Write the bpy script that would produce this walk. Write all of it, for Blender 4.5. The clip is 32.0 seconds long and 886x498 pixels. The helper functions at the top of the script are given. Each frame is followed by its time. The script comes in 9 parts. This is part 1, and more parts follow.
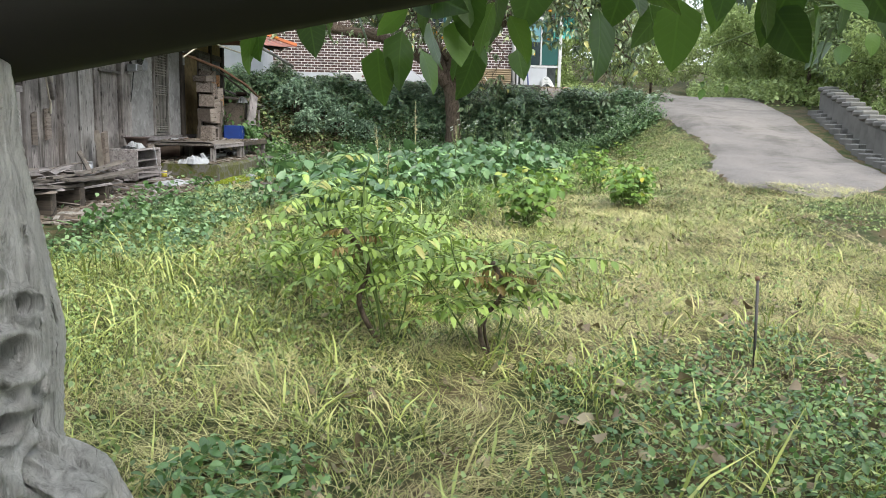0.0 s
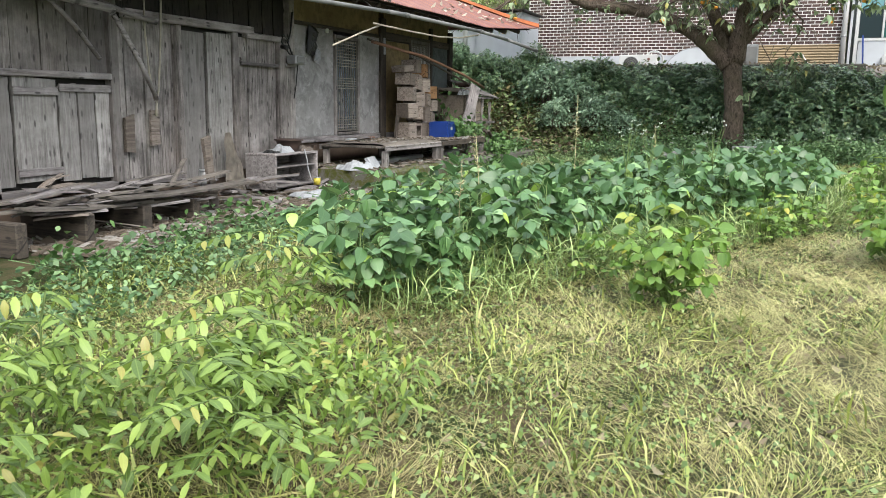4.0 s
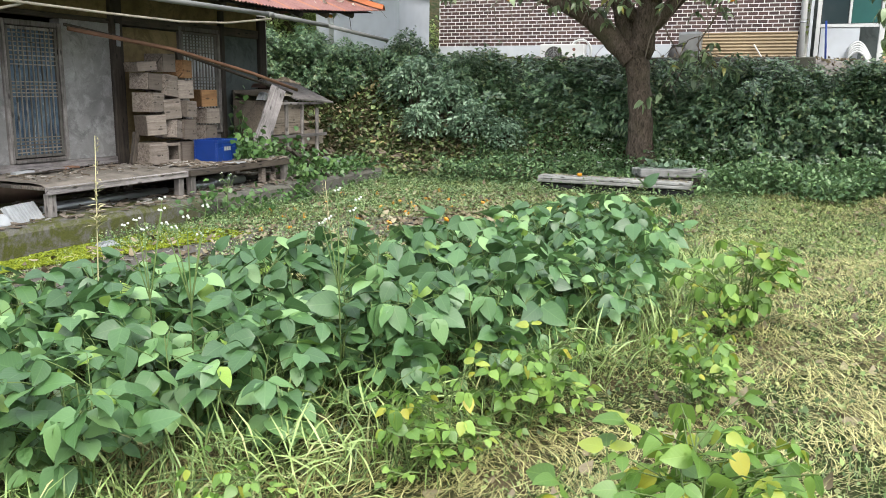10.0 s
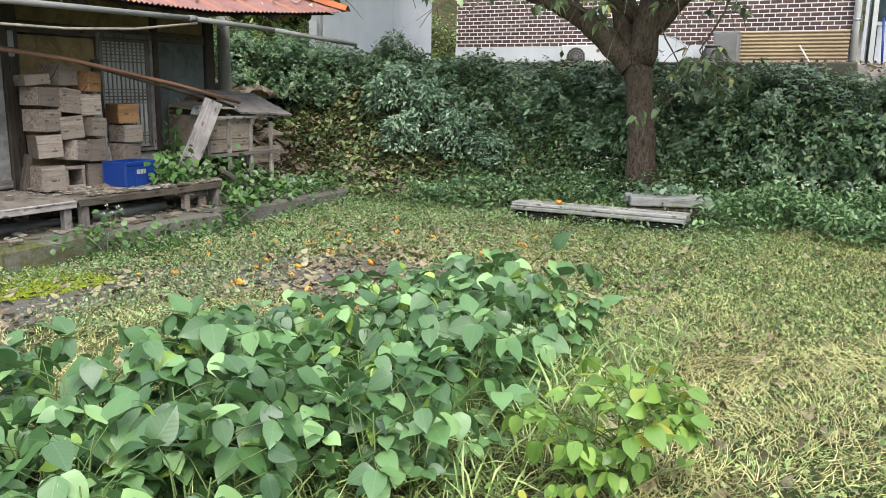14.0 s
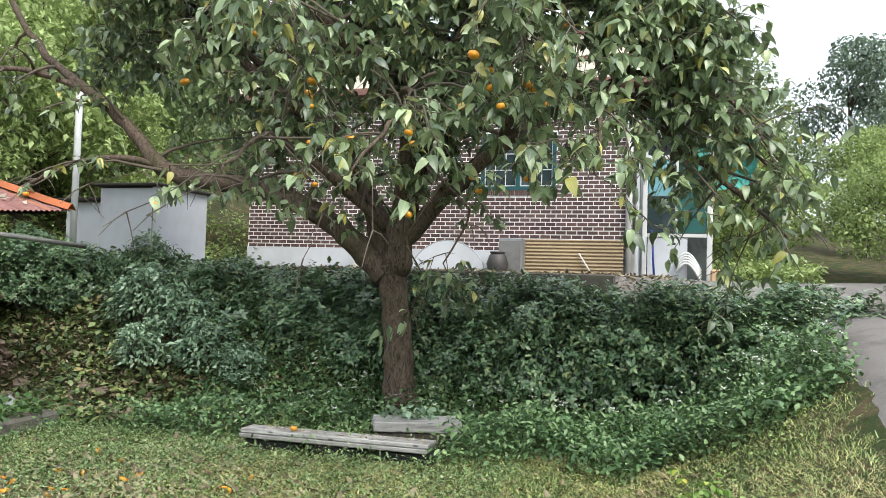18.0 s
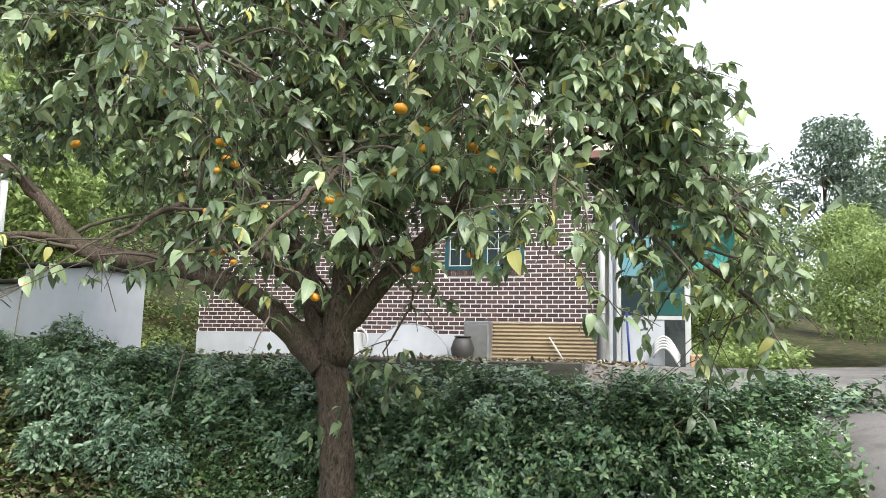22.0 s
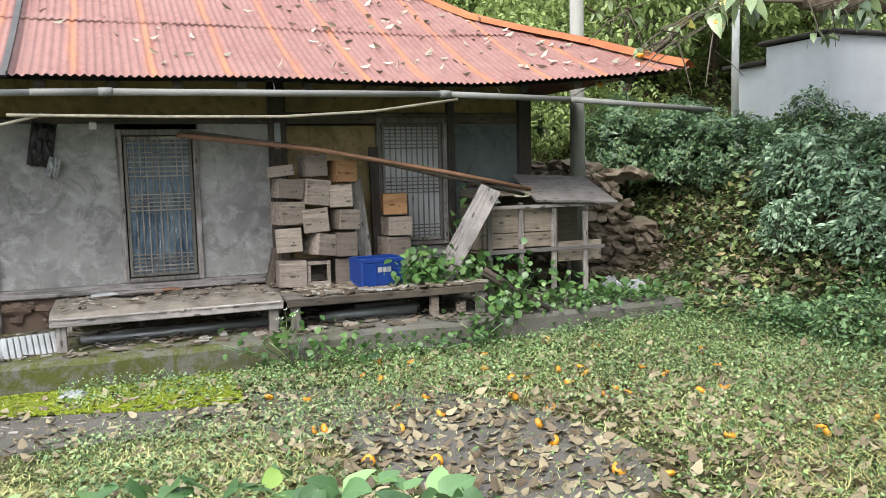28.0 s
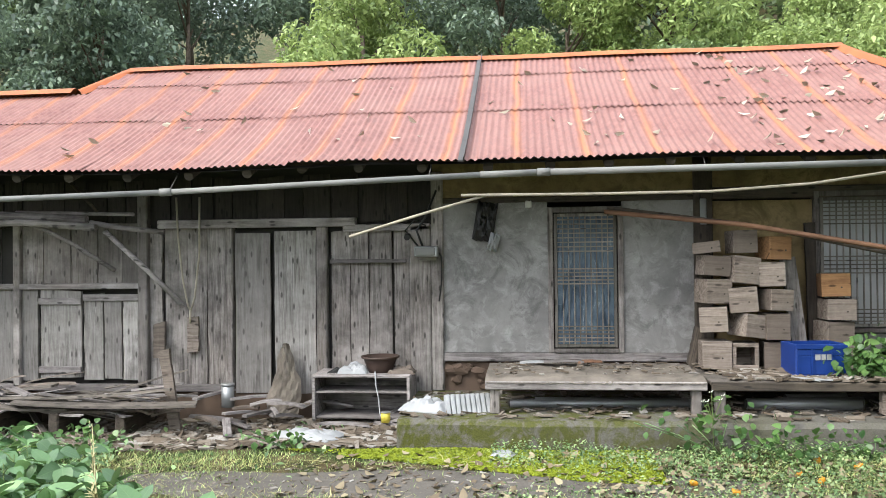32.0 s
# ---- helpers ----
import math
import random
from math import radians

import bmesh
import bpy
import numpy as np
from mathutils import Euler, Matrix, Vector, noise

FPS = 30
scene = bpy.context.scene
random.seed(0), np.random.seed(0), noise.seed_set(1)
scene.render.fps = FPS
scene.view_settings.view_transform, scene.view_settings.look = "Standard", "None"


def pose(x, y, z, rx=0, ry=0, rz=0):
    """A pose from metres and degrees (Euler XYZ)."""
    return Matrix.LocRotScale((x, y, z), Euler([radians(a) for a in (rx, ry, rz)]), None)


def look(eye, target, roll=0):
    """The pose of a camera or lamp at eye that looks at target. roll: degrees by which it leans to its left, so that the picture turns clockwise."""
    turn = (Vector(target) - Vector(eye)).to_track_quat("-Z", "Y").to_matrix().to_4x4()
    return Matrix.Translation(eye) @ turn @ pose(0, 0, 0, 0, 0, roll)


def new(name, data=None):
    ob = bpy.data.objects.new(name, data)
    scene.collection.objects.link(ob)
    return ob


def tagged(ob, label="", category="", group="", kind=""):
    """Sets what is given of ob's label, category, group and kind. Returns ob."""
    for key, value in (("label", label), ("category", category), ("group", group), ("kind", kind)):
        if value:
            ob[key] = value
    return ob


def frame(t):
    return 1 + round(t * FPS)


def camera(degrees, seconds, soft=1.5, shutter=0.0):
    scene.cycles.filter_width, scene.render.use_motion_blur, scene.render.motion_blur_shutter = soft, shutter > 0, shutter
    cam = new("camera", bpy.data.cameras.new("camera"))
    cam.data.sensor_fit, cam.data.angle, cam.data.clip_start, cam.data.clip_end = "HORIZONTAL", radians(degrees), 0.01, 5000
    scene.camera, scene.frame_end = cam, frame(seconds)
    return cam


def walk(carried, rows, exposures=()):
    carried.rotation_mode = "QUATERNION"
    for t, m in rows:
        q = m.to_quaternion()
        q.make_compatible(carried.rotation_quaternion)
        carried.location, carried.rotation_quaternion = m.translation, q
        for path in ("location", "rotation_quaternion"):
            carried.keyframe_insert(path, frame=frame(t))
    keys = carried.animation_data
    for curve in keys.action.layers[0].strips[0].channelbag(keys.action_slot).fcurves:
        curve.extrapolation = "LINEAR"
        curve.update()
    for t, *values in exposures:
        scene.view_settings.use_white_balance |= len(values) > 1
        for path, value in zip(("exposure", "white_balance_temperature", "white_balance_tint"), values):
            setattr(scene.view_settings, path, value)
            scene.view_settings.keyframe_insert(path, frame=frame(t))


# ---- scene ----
cam = camera(57.6, 32.0, soft=0.6)
PATH = [
    (0, (-15.606, -5.298, 1.057), (-13.629, -5.315, 0.755), 1.3),
    (1, (-15.105, -5.705, 1.06), (-13.129, -5.739, 0.752), 1.1),
    (1.6, (-14.569, -6.052, 1.071), (-12.608, -5.821, 0.75), 0.7),
    (2, (-14.264, -6.341, 0.966), (-12.327, -5.964, 0.644), -0.2),
    (4.5, (-11.555, -7.068, 1.327), (-9.763, -6.255, 0.97), 1.0),
    (5, (-11.099, -7.098, 1.331), (-9.31, -6.278, 0.975), 0.9),
    (5.5, (-10.618, -7.282, 1.326), (-8.821, -6.478, 0.976), 0.8),
    (6, (-10.161, -7.359, 1.296), (-8.26, -6.843, 0.948), 2.0),
    (6.5, (-9.966, -7.469, 1.328), (-8.025, -7.145, 0.971), 2.1),
    (7, (-9.627, -7.78, 1.325), (-7.689, -7.443, 0.96), 1.5),
    (7.5, (-9.244, -7.901, 1.384), (-7.307, -7.568, 1.015), 1.2),
    (8, (-8.76, -7.986, 1.378), (-6.83, -7.613, 1.012), 0.5),
    (8.5, (-8.188, -7.954, 1.398), (-6.302, -7.402, 1.027), 0.0),
    (9, (-7.573, -7.783, 1.487), (-5.696, -7.201, 1.115), 0.4),
    (9.5, (-7.317, -8.096, 1.564), (-5.46, -7.455, 1.188), 0.7),
    (10, (-6.896, -8.191, 1.643), (-5.094, -7.412, 1.26), 0.8),
    (10.5, (-6.571, -8.357, 1.672), (-4.785, -7.543, 1.288), 0.6),
    (11, (-6.254, -8.431, 1.711), (-4.473, -7.609, 1.32), 0.7),
    (11.5, (-5.965, -8.449, 1.742), (-4.188, -7.619, 1.348), 0.6),
    (12, (-5.707, -8.564, 1.76), (-3.932, -7.731, 1.364), 0.6),
    (12.5, (-5.462, -8.634, 1.758), (-3.694, -7.786, 1.359), 0.6),
    (13, (-5.177, -8.711, 1.796), (-3.423, -7.837, 1.4), 0.6),
    (13.5, (-4.952, -8.758, 1.838), (-3.21, -7.862, 1.439), 0.7),
    (15.5, (-3.803, -9.279, 2.022), (-2.113, -8.274, 1.657), 1.1),
    (16, (-3.58, -9.388, 2.023), (-1.79, -8.539, 1.754), 1.7),
    (16.5, (-3.327, -9.456, 2.089), (-1.428, -8.847, 1.942), 1.9),
    (17, (-3.196, -9.539, 2.124), (-1.288, -8.95, 2.018), 1.8),
    (17.5, (-3.13, -9.589, 2.153), (-1.219, -8.998, 2.168), 1.8),
    (18, (-3.107, -9.619, 2.162), (-1.202, -9.017, 2.245), 1.7),
    (18.5, (-3.095, -9.624, 2.175), (-1.197, -9.009, 2.316), 1.7),
    (19, (-3.084, -9.638, 2.2), (-1.196, -9.006, 2.385), 1.7),
    (19.5, (-2.971, -9.509, 2.181), (-1.086, -8.88, 2.411), 1.5),
    (20, (-2.802, -9.569, 2.224), (-0.919, -8.938, 2.46), 1.5),
    (20.5, (-2.618, -9.559, 2.25), (-0.725, -8.965, 2.506), 1.4),
    (21, (-2.486, -9.568, 2.235), (-0.589, -8.99, 2.497), 1.4),
    (21.5, (-2.16, -9.64, 2.261), (-0.262, -9.068, 2.532), 1.3),
    (22, (-1.843, -9.676, 2.281), (0.057, -9.119, 2.566), 1.4),
    (22.5, (-1.671, -9.62, 2.241), (0.228, -9.069, 2.537), 1.6),
    (23, (-1.373, -9.605, 2.301), (0.499, -8.967, 2.595), 1.8),
    (23.5, (-0.847, -9.766, 2.292), (0.973, -8.991, 2.585), 2.0),
    (24, (-0.616, -9.74, 2.271), (1.174, -8.901, 2.574), 1.6),
    (24.5, (-0.378, -9.802, 2.218), (1.375, -8.887, 2.517), 1.4),
    (25, (-0.221, -9.692, 2.132), (1.471, -8.629, 2.222), 1.4),
    (25.5, (-0.043, -9.579, 2.137), (1.535, -8.35, 2.125), 1.3),
    (26, (0.093, -9.436, 2.114), (1.499, -8.034, 1.876), 0.8),
    (26.5, (0.15, -9.39, 2.099), (1.329, -7.803, 1.797), 0.2),
    (28.5, (-0.631, -9.109, 1.835), (-0.024, -7.209, 1.69), -1.4),
    (29, (-0.594, -9.089, 1.844), (-0.173, -7.136, 1.765), -1.2),
    (29.5, (-0.614, -9.085, 1.836), (-0.329, -7.106, 1.814), -1.0),
    (30, (-0.615, -9.085, 1.843), (-0.406, -7.096, 1.828), -1.0),
    (30.5, (-0.628, -9.087, 1.838), (-0.445, -7.096, 1.828), -1.1),
    (31, (-0.642, -9.067, 1.823), (-0.512, -7.072, 1.829), -1.0),
    (31.5, (-0.665, -9.073, 1.821), (-0.682, -7.073, 1.839), -0.9),
    (32, (-0.697, -9.078, 1.837), (-0.896, -7.088, 1.857), -0.6),
]
walk(cam, [(t, look(eye, target, roll)) for t, eye, target, roll in PATH], [(0, 1.05), (2, 1.0), (5, 1.12), (7, 1.03), (10, 1.12), (13, 1.1), (16, 1.25), (17.5, 1.0), (19, 1.0), (22, 1.13), (24, 1.28), (25, 1.42), (26, 1.47), (29, 1.28), (32, 1.4)])

# ---- light: an overcast sky with a weak, very soft sun ----
world = bpy.data.worlds.new("overcast_sky")
scene.world = world
world.use_nodes = True
wt = world.node_tree
wt.nodes.clear()
w_out = wt.nodes.new("ShaderNodeOutputWorld")
w_bg = wt.nodes.new("ShaderNodeBackground")
w_sky = wt.nodes.new("ShaderNodeTexSky")
w_sky.sky_type = "NISHITA"
w_sky.sun_disc = False
w_sky.sun_elevation = radians(48)
w_sky.sun_rotation = radians(225)
w_sky.air_density, w_sky.dust_density, w_sky.ozone_density = 1.0, 5.0, 1.0
w_mix = wt.nodes.new("ShaderNodeMixRGB")
w_mix.inputs["Fac"].default_value = 0.72
w_mix.inputs["Color2"].default_value = (7.45, 8.1, 8.8, 1)
wt.links.new(w_sky.outputs["Color"], w_mix.inputs["Color1"])
wt.links.new(w_mix.outputs["Color"], w_bg.inputs["Color"])
w_bg.inputs["Strength"].default_value = 0.15
wt.links.new(w_bg.outputs["Background"], w_out.inputs["Surface"])

sun = new("sun", bpy.data.lights.new("sun", "SUN"))
sun.data.energy, sun.data.angle, sun.data.color = 1.5, radians(25), (0.97, 0.97, 0.90)
sun.matrix_world = look((-15, -15, 24), (0, 0, 0))

# ---- helpers of this scene ----
rng = np.random.default_rng(7)


def smooth(a, b, x):
    t = np.clip((np.asarray(x, float) - a) / (b - a), 0, 1)
    return t * t * (3 - 2 * t)


def wobble(x, y, s=1.0):
    """A cheap smooth unevenness, about -1 to 1."""
    x, y = np.asarray(x, float) * s, np.asarray(y, float) * s
    return (np.sin(1.3 * x + 0.7 * y) + np.sin(-0.9 * x + 1.7 * y + 1.3) + np.sin(2.3 * x - 1.1 * y + 4.0) * 0.6 + np.sin(3.1 * y + 1.9 * x) * 0.4) / 3.0


def height(x, y):
    """Height of the ground: a level yard, a ramp of road beside it, a bank up to a terrace, and a hill behind."""
    x, y = np.asarray(x, float), np.asarray(y, float)
    yard = np.interp(x, [-40, -16, -8, -2, 3, 7, 12], [-0.6, -0.36, -0.12, 0.05, 0.07, 0.16, 0.25])
    toe = np.interp(y, [-9, -6.5, -4, -1, 2], [7.6, 7.0, 6.6, 6.2, 6.0])
    bank = yard + (2.3 - yard) * smooth(0, 3.3, x - toe)
    ramp = np.interp(x, [-40, -16, -10, -5, 0, 5, 10, 15, 24, 60], [-0.8, -0.4, -0.18, 0.16, 0.62, 1.5, 2.1, 2.3, 2.5, 3.2])
    east = smooth(-2, 4, x)
    z = bank + (ramp - bank) * smooth(0, 1, (-7.4 - 1.4 * east - y) / (3.0 - 0.2 * east))
    z = z - smooth(-16.5, -21, y) * 0.8
    hill = np.clip(y - 4.6, 0, 60) * 0.42 + np.clip(x - 24, 0, 60) * (0.12 + 0.2 * smooth(-16, -6, y))
    back = smooth(3.6, 5.4, y) * 1.2 * smooth(-14, 2, x)
    return z + np.maximum(hill, 0) + back + 0.025 * wobble(x, y, 1.6)


def np_mesh(name, verts, faces, flat=False):
    """A mesh of faces that all have the same number of corners."""
    verts, faces = np.asarray(verts, np.float32), np.asarray(faces, np.int32)
    me = bpy.data.meshes.new(name)
    n, k = faces.shape
    me.vertices.add(len(verts))
    me.vertices.foreach_set("co", verts.ravel())
    me.loops.add(n * k)
    me.loops.foreach_set("vertex_index", faces.ravel())
    me.polygons.add(n)
    me.polygons.foreach_set("loop_start", np.arange(0, n * k, k, dtype=np.int32))
    me.polygons.foreach_set("use_smooth", np.full(n, not flat))
    me.update(calc_edges=True)
    return me


def turns(yaw, pitch, roll):
    """Rotation matrices for arrays of angles in radians: roll about x, pitch about y, yaw about z."""
    cy, sy, cp, sp, cr, sr = np.cos(yaw), np.sin(yaw), np.cos(pitch), np.sin(pitch), np.cos(roll), np.sin(roll)
    return np.stack([
        np.stack([cy * cp, cy * sp * sr - sy * cr, cy * sp * cr + sy * sr], -1),
        np.stack([sy * cp, sy * sp * sr + cy * cr, sy * sp * cr - cy * sr], -1),
        np.stack([-sp, cp * sr, cp * cr], -1)], -2)


def spread(verts, faces, places, mats):
    """Many copies of a small template as one set of vertices and faces."""
    verts, faces = np.asarray(verts, float), np.asarray(faces, int)
    out = np.einsum("nij,vj->nvi", mats, verts) + np.asarray(places)[:, None]
    n = len(places)
    return out.reshape(-1, 3), (faces[None] + (np.arange(n) * len(verts))[:, None, None]).reshape(-1, faces.shape[1])


def leaf_mesh(name, verts, faces, places, mats):
    """Leaves as one mesh; each vertex keeps its place on the leaf for the veins."""
    me = np_mesh(name, *spread(verts, faces, places, mats))
    on_leaf = me.attributes.new("on_leaf", "FLOAT_VECTOR", "POINT")
    on_leaf.data.foreach_set("vector", np.tile(np.asarray(verts, np.float32), (len(places), 1)).ravel())
    return me


def leaf(length, width, fold=0.25, droop=0.3, rows=4):
    """A pointed leaf along +x, folded along its midrib and bent down to its tip: quads."""
    if rows == 1:
        return [(0, 0, 0), (0.42 * length, -width / 2, fold * width / 2), (length, 0, -droop * length), (0.42 * length, width / 2, fold * width / 2)], [(0, 1, 2, 3)]
    v, f = [], []
    for i in range(rows + 1):
        s = i / rows
        w = width / 2 * (math.sin(math.pi * min(1, s * 0.93 + 0.05)) ** 0.8) * (1.15 - 0.4 * s)
        if rows > 3:
            w = width / 2 * s ** 0.5 * (1 - s) ** 0.9 / 0.405
        if i == rows:
            w = width * 0.02
        z = -droop * length * s * s
        x = length * s * (1 - 0.15 * droop * s)
        up = fold * w + (0.035 * length * math.sin(9 * s) * (rows > 3))
        v += [(x, -w, z + up), (x, 0, z), (x, w, z + 0.8 * up)]
    for i in range(rows):
        a = 3 * i
        f += [(a, a + 3, a + 4, a + 1), (a + 1, a + 4, a + 5, a + 2)]
    return v, f


def link(name, me, material, parent=None, label=""):
    ob = new(name, me)
    if material and not me.materials:
        me.materials.append(material)
    if parent:
        ob.parent = parent
    if label:
        ob["label"] = label
    return ob


def part(name, bm, material, parent=None, label="", sharp=True):
    """Links a bmesh as one mesh object."""
    me = bpy.data.meshes.new(name)
    bm.normal_update()
    bm.to_mesh(me)
    bm.free()
    if not sharp:
        me.polygons.foreach_set("use_smooth", np.ones(len(me.polygons), bool))
    return link(name, me, material, parent, label)


def thing(name, label, category, at=(0, 0, 0), rz=0.0, group="", kind="", rx=0.0, ry=0.0):
    ob = new(name)
    ob.empty_display_size = 0.1
    ob.matrix_basis = pose(*at, rx, ry, rz)
    return tagged(ob, label, category, group, kind)


def add_box(bm, x0, y0, z0, x1, y1, z1, m=None, bevel=0.0):
    """A box into a bmesh; its corners may be moved by the matrix m."""
    got = bmesh.ops.create_cube(bm, size=1.0)["verts"]
    for v in got:
        v.co = Vector((x0 + (v.co.x + 0.5) * (x1 - x0), y0 + (v.co.y + 0.5) * (y1 - y0), z0 + (v.co.z + 0.5) * (z1 - z0)))
    if bevel:
        edges = list({e for v in got for e in v.link_edges})
        got = list({v for f in bmesh.ops.bevel(bm, geom=edges, offset=bevel, segments=1, affect="EDGES")["faces"] for v in f.verts} | {v for v in got if v.is_valid})
    if m is not None:
        for v in got:
            v.co = m @ v.co
    return got


def box(name, x0, y0, z0, x1, y1, z1, material, parent=None, label="", bevel=0.0, m=None):
    bm = bmesh.new()
    add_box(bm, x0, y0, z0, x1, y1, z1, m, bevel)
    return part(name, bm, material, parent, label)


def add_rod(bm, pts, radii, sides=8, cap=True):
    """A tube through points with a radius at each."""
    pts = [Vector(p) for p in pts]
    if not hasattr(radii, "__len__"):
        radii = [radii] * len(pts)
    rings, side = [], None
    for i, p in enumerate(pts):
        d = (pts[min(i + 1, len(pts) - 1)] - pts[max(i - 1, 0)]).normalized()
        if side is None:
            side = d.orthogonal().normalized()
        side = (side - d * side.dot(d)).normalized()
        up = d.cross(side)
        rings.append([bm.verts.new(p + (side * math.cos(a) + up * math.sin(a)) * radii[i]) for a in (2 * math.pi * k / sides for k in range(sides))])
    for a, b in zip(rings, rings[1:]):
        for k in range(sides):
            f = bm.faces.new((a[k], a[(k + 1) % sides], b[(k + 1) % sides], b[k]))
            f.smooth = True
    if cap:
        bm.faces.new(rings[0][::-1])
        bm.faces.new(rings[-1])


def rod(name, pts, radii, material, parent=None, label="", sides=8):
    bm = bmesh.new()
    add_rod(bm, pts, radii, sides)
    return part(name, bm, material, parent, label)


def board(name, length, width, thick, material, parent=None, label="", bow=0.01, seed=0, ragged=0.0):
    """An old board along x from 0, with y its width and z its thickness: bowed, with an uneven outline."""
    r = random.Random(seed)
    n = 8
    bm = bmesh.new()
    rows = []
    for i in range(n + 1):
        s = i / n
        w0, w1 = (-width / 2 + r.uniform(-1, 1) * width * 0.015, width / 2 + r.uniform(-1, 1) * width * 0.015)
        end = r.uniform(-ragged, ragged) if i in (0, n) else 0
        zc = bow * math.sin(math.pi * s) + r.uniform(-1, 1) * thick * 0.05
        x = length * s
        rows.append([bm.verts.new(c) for c in ((x + end, w0, zc), (x - end, w1, zc), (x - end, w1 - 0.003, zc + thick), (x + end, w0 + 0.003, zc + thick))])
    for a, b in zip(rows, rows[1:]):
        for k in range(4):
            bm.faces.new((a[k], b[k], b[(k + 1) % 4], a[(k + 1) % 4]))
    bm.faces.new(rows[0])
    bm.faces.new(rows[-1][::-1])
    return part(name, bm, material, parent, label)


# ---- materials ----
class Nodes:
    """A material's node tree with short calls."""

    def __init__(self, name):
        self.m = bpy.data.materials.new(name)
        self.m.use_nodes = True
        self.t = self.m.node_tree
        self.bsdf = self.t.nodes["Principled BSDF"]
        self.out = self.t.nodes["Material Output"]

    def n(self, kind, **values):
        node = self.t.nodes.new("ShaderNode" + kind)
        for key, value in values.items():
            node.inputs[key.replace("_", " ")].default_value = value
        return node

    def to(self, a, b):
        self.t.links.new(a, b)

    def coords(self, kind="Object", scale=(1, 1, 1)):
        mp = self.n("Mapping")
        mp.inputs["Scale"].default_value = scale
        self.to(self.n("TexCoord").outputs[kind], mp.inputs["Vector"])
        return mp.outputs["Vector"]

    def noise(self, scale, detail=4.0, at=None, rough=0.6, distort=0.0):
        node = self.n("TexNoise", Scale=scale, Detail=detail, Roughness=rough, Distortion=distort)
        self.to(at or self.coords(), node.inputs["Vector"])
        return node.outputs["Fac"]

    def ramp(self, fac, stops):
        node = self.n("ValToRGB")
        els = node.color_ramp.elements
        while len(els) < len(stops):
            els.new(0.5)
        for e, (p, c) in zip(els, stops):
            e.position, e.color = p, (*c, 1) if hasattr(c, "__len__") else (c, c, c, 1)
        self.to(fac, node.inputs["Fac"])
        return node.outputs["Color"]

    def mix(self, fac, a, b, how="MIX"):
        node = self.n("MixRGB")
        node.blend_type = how
        for socket, v in ((node.inputs["Fac"], fac), (node.inputs["Color1"], a), (node.inputs["Color2"], b)):
            if hasattr(v, "is_linked") or hasattr(v, "links"):
                self.to(v, socket)
            elif hasattr(v, "__len__"):
                socket.default_value = (*v, 1)
            else:
                socket.default_value = v if socket.name == "Fac" else (v, v, v, 1)
        return node.outputs["Color"]

    def math(self, op, a, b):
        node = self.n("Math")
        node.operation = op
        for socket, v in zip(node.inputs, (a, b)):
            if hasattr(v, "links"):
                self.to(v, socket)
            else:
                socket.default_value = v
        return node.outputs["Value"]

    def done(self, color, rough=0.8, bump=None, strength=0.3, distance=0.01, metal=0.0, spec=0.5):
        for key, v in (("Base Color", color), ("Roughness", rough), ("Metallic", metal), ("Specular IOR Level", spec)):
            socket = self.bsdf.inputs[key]
            if hasattr(v, "links"):
                self.to(v, socket)
            else:
                socket.default_value = (*v, 1) if hasattr(v, "__len__") else v
        if bump is not None:
            node = self.n("Bump", Strength=strength, Distance=distance)
            self.to(bump, node.inputs["Height"])
            self.to(node.outputs["Normal"], self.bsdf.inputs["Normal"])
        return self.m

    def island(self):
        return self.n("NewGeometry").outputs["Random Per Island"]

    def each(self):
        return self.n("ObjectInfo").outputs["Random"]


def plain(name, color, rough=0.7, metal=0.0, scale=30.0, amount=0.25, bump=0.2):
    """A plain paint or metal with fine grain and faint stains."""
    k = Nodes(name)
    g = k.noise(scale, 5)
    s = k.noise(scale * 0.12, 3)
    dark = tuple(c * (1 - amount) for c in color)
    light = tuple(min(1, c * (1 + amount * 0.6)) for c in color)
    c = k.mix(k.ramp(s, [(0.35, 0.0), (0.7, 1.0)]), k.mix(g, dark, color), light)
    return k.done(c, rough, g, bump, 0.003, metal)


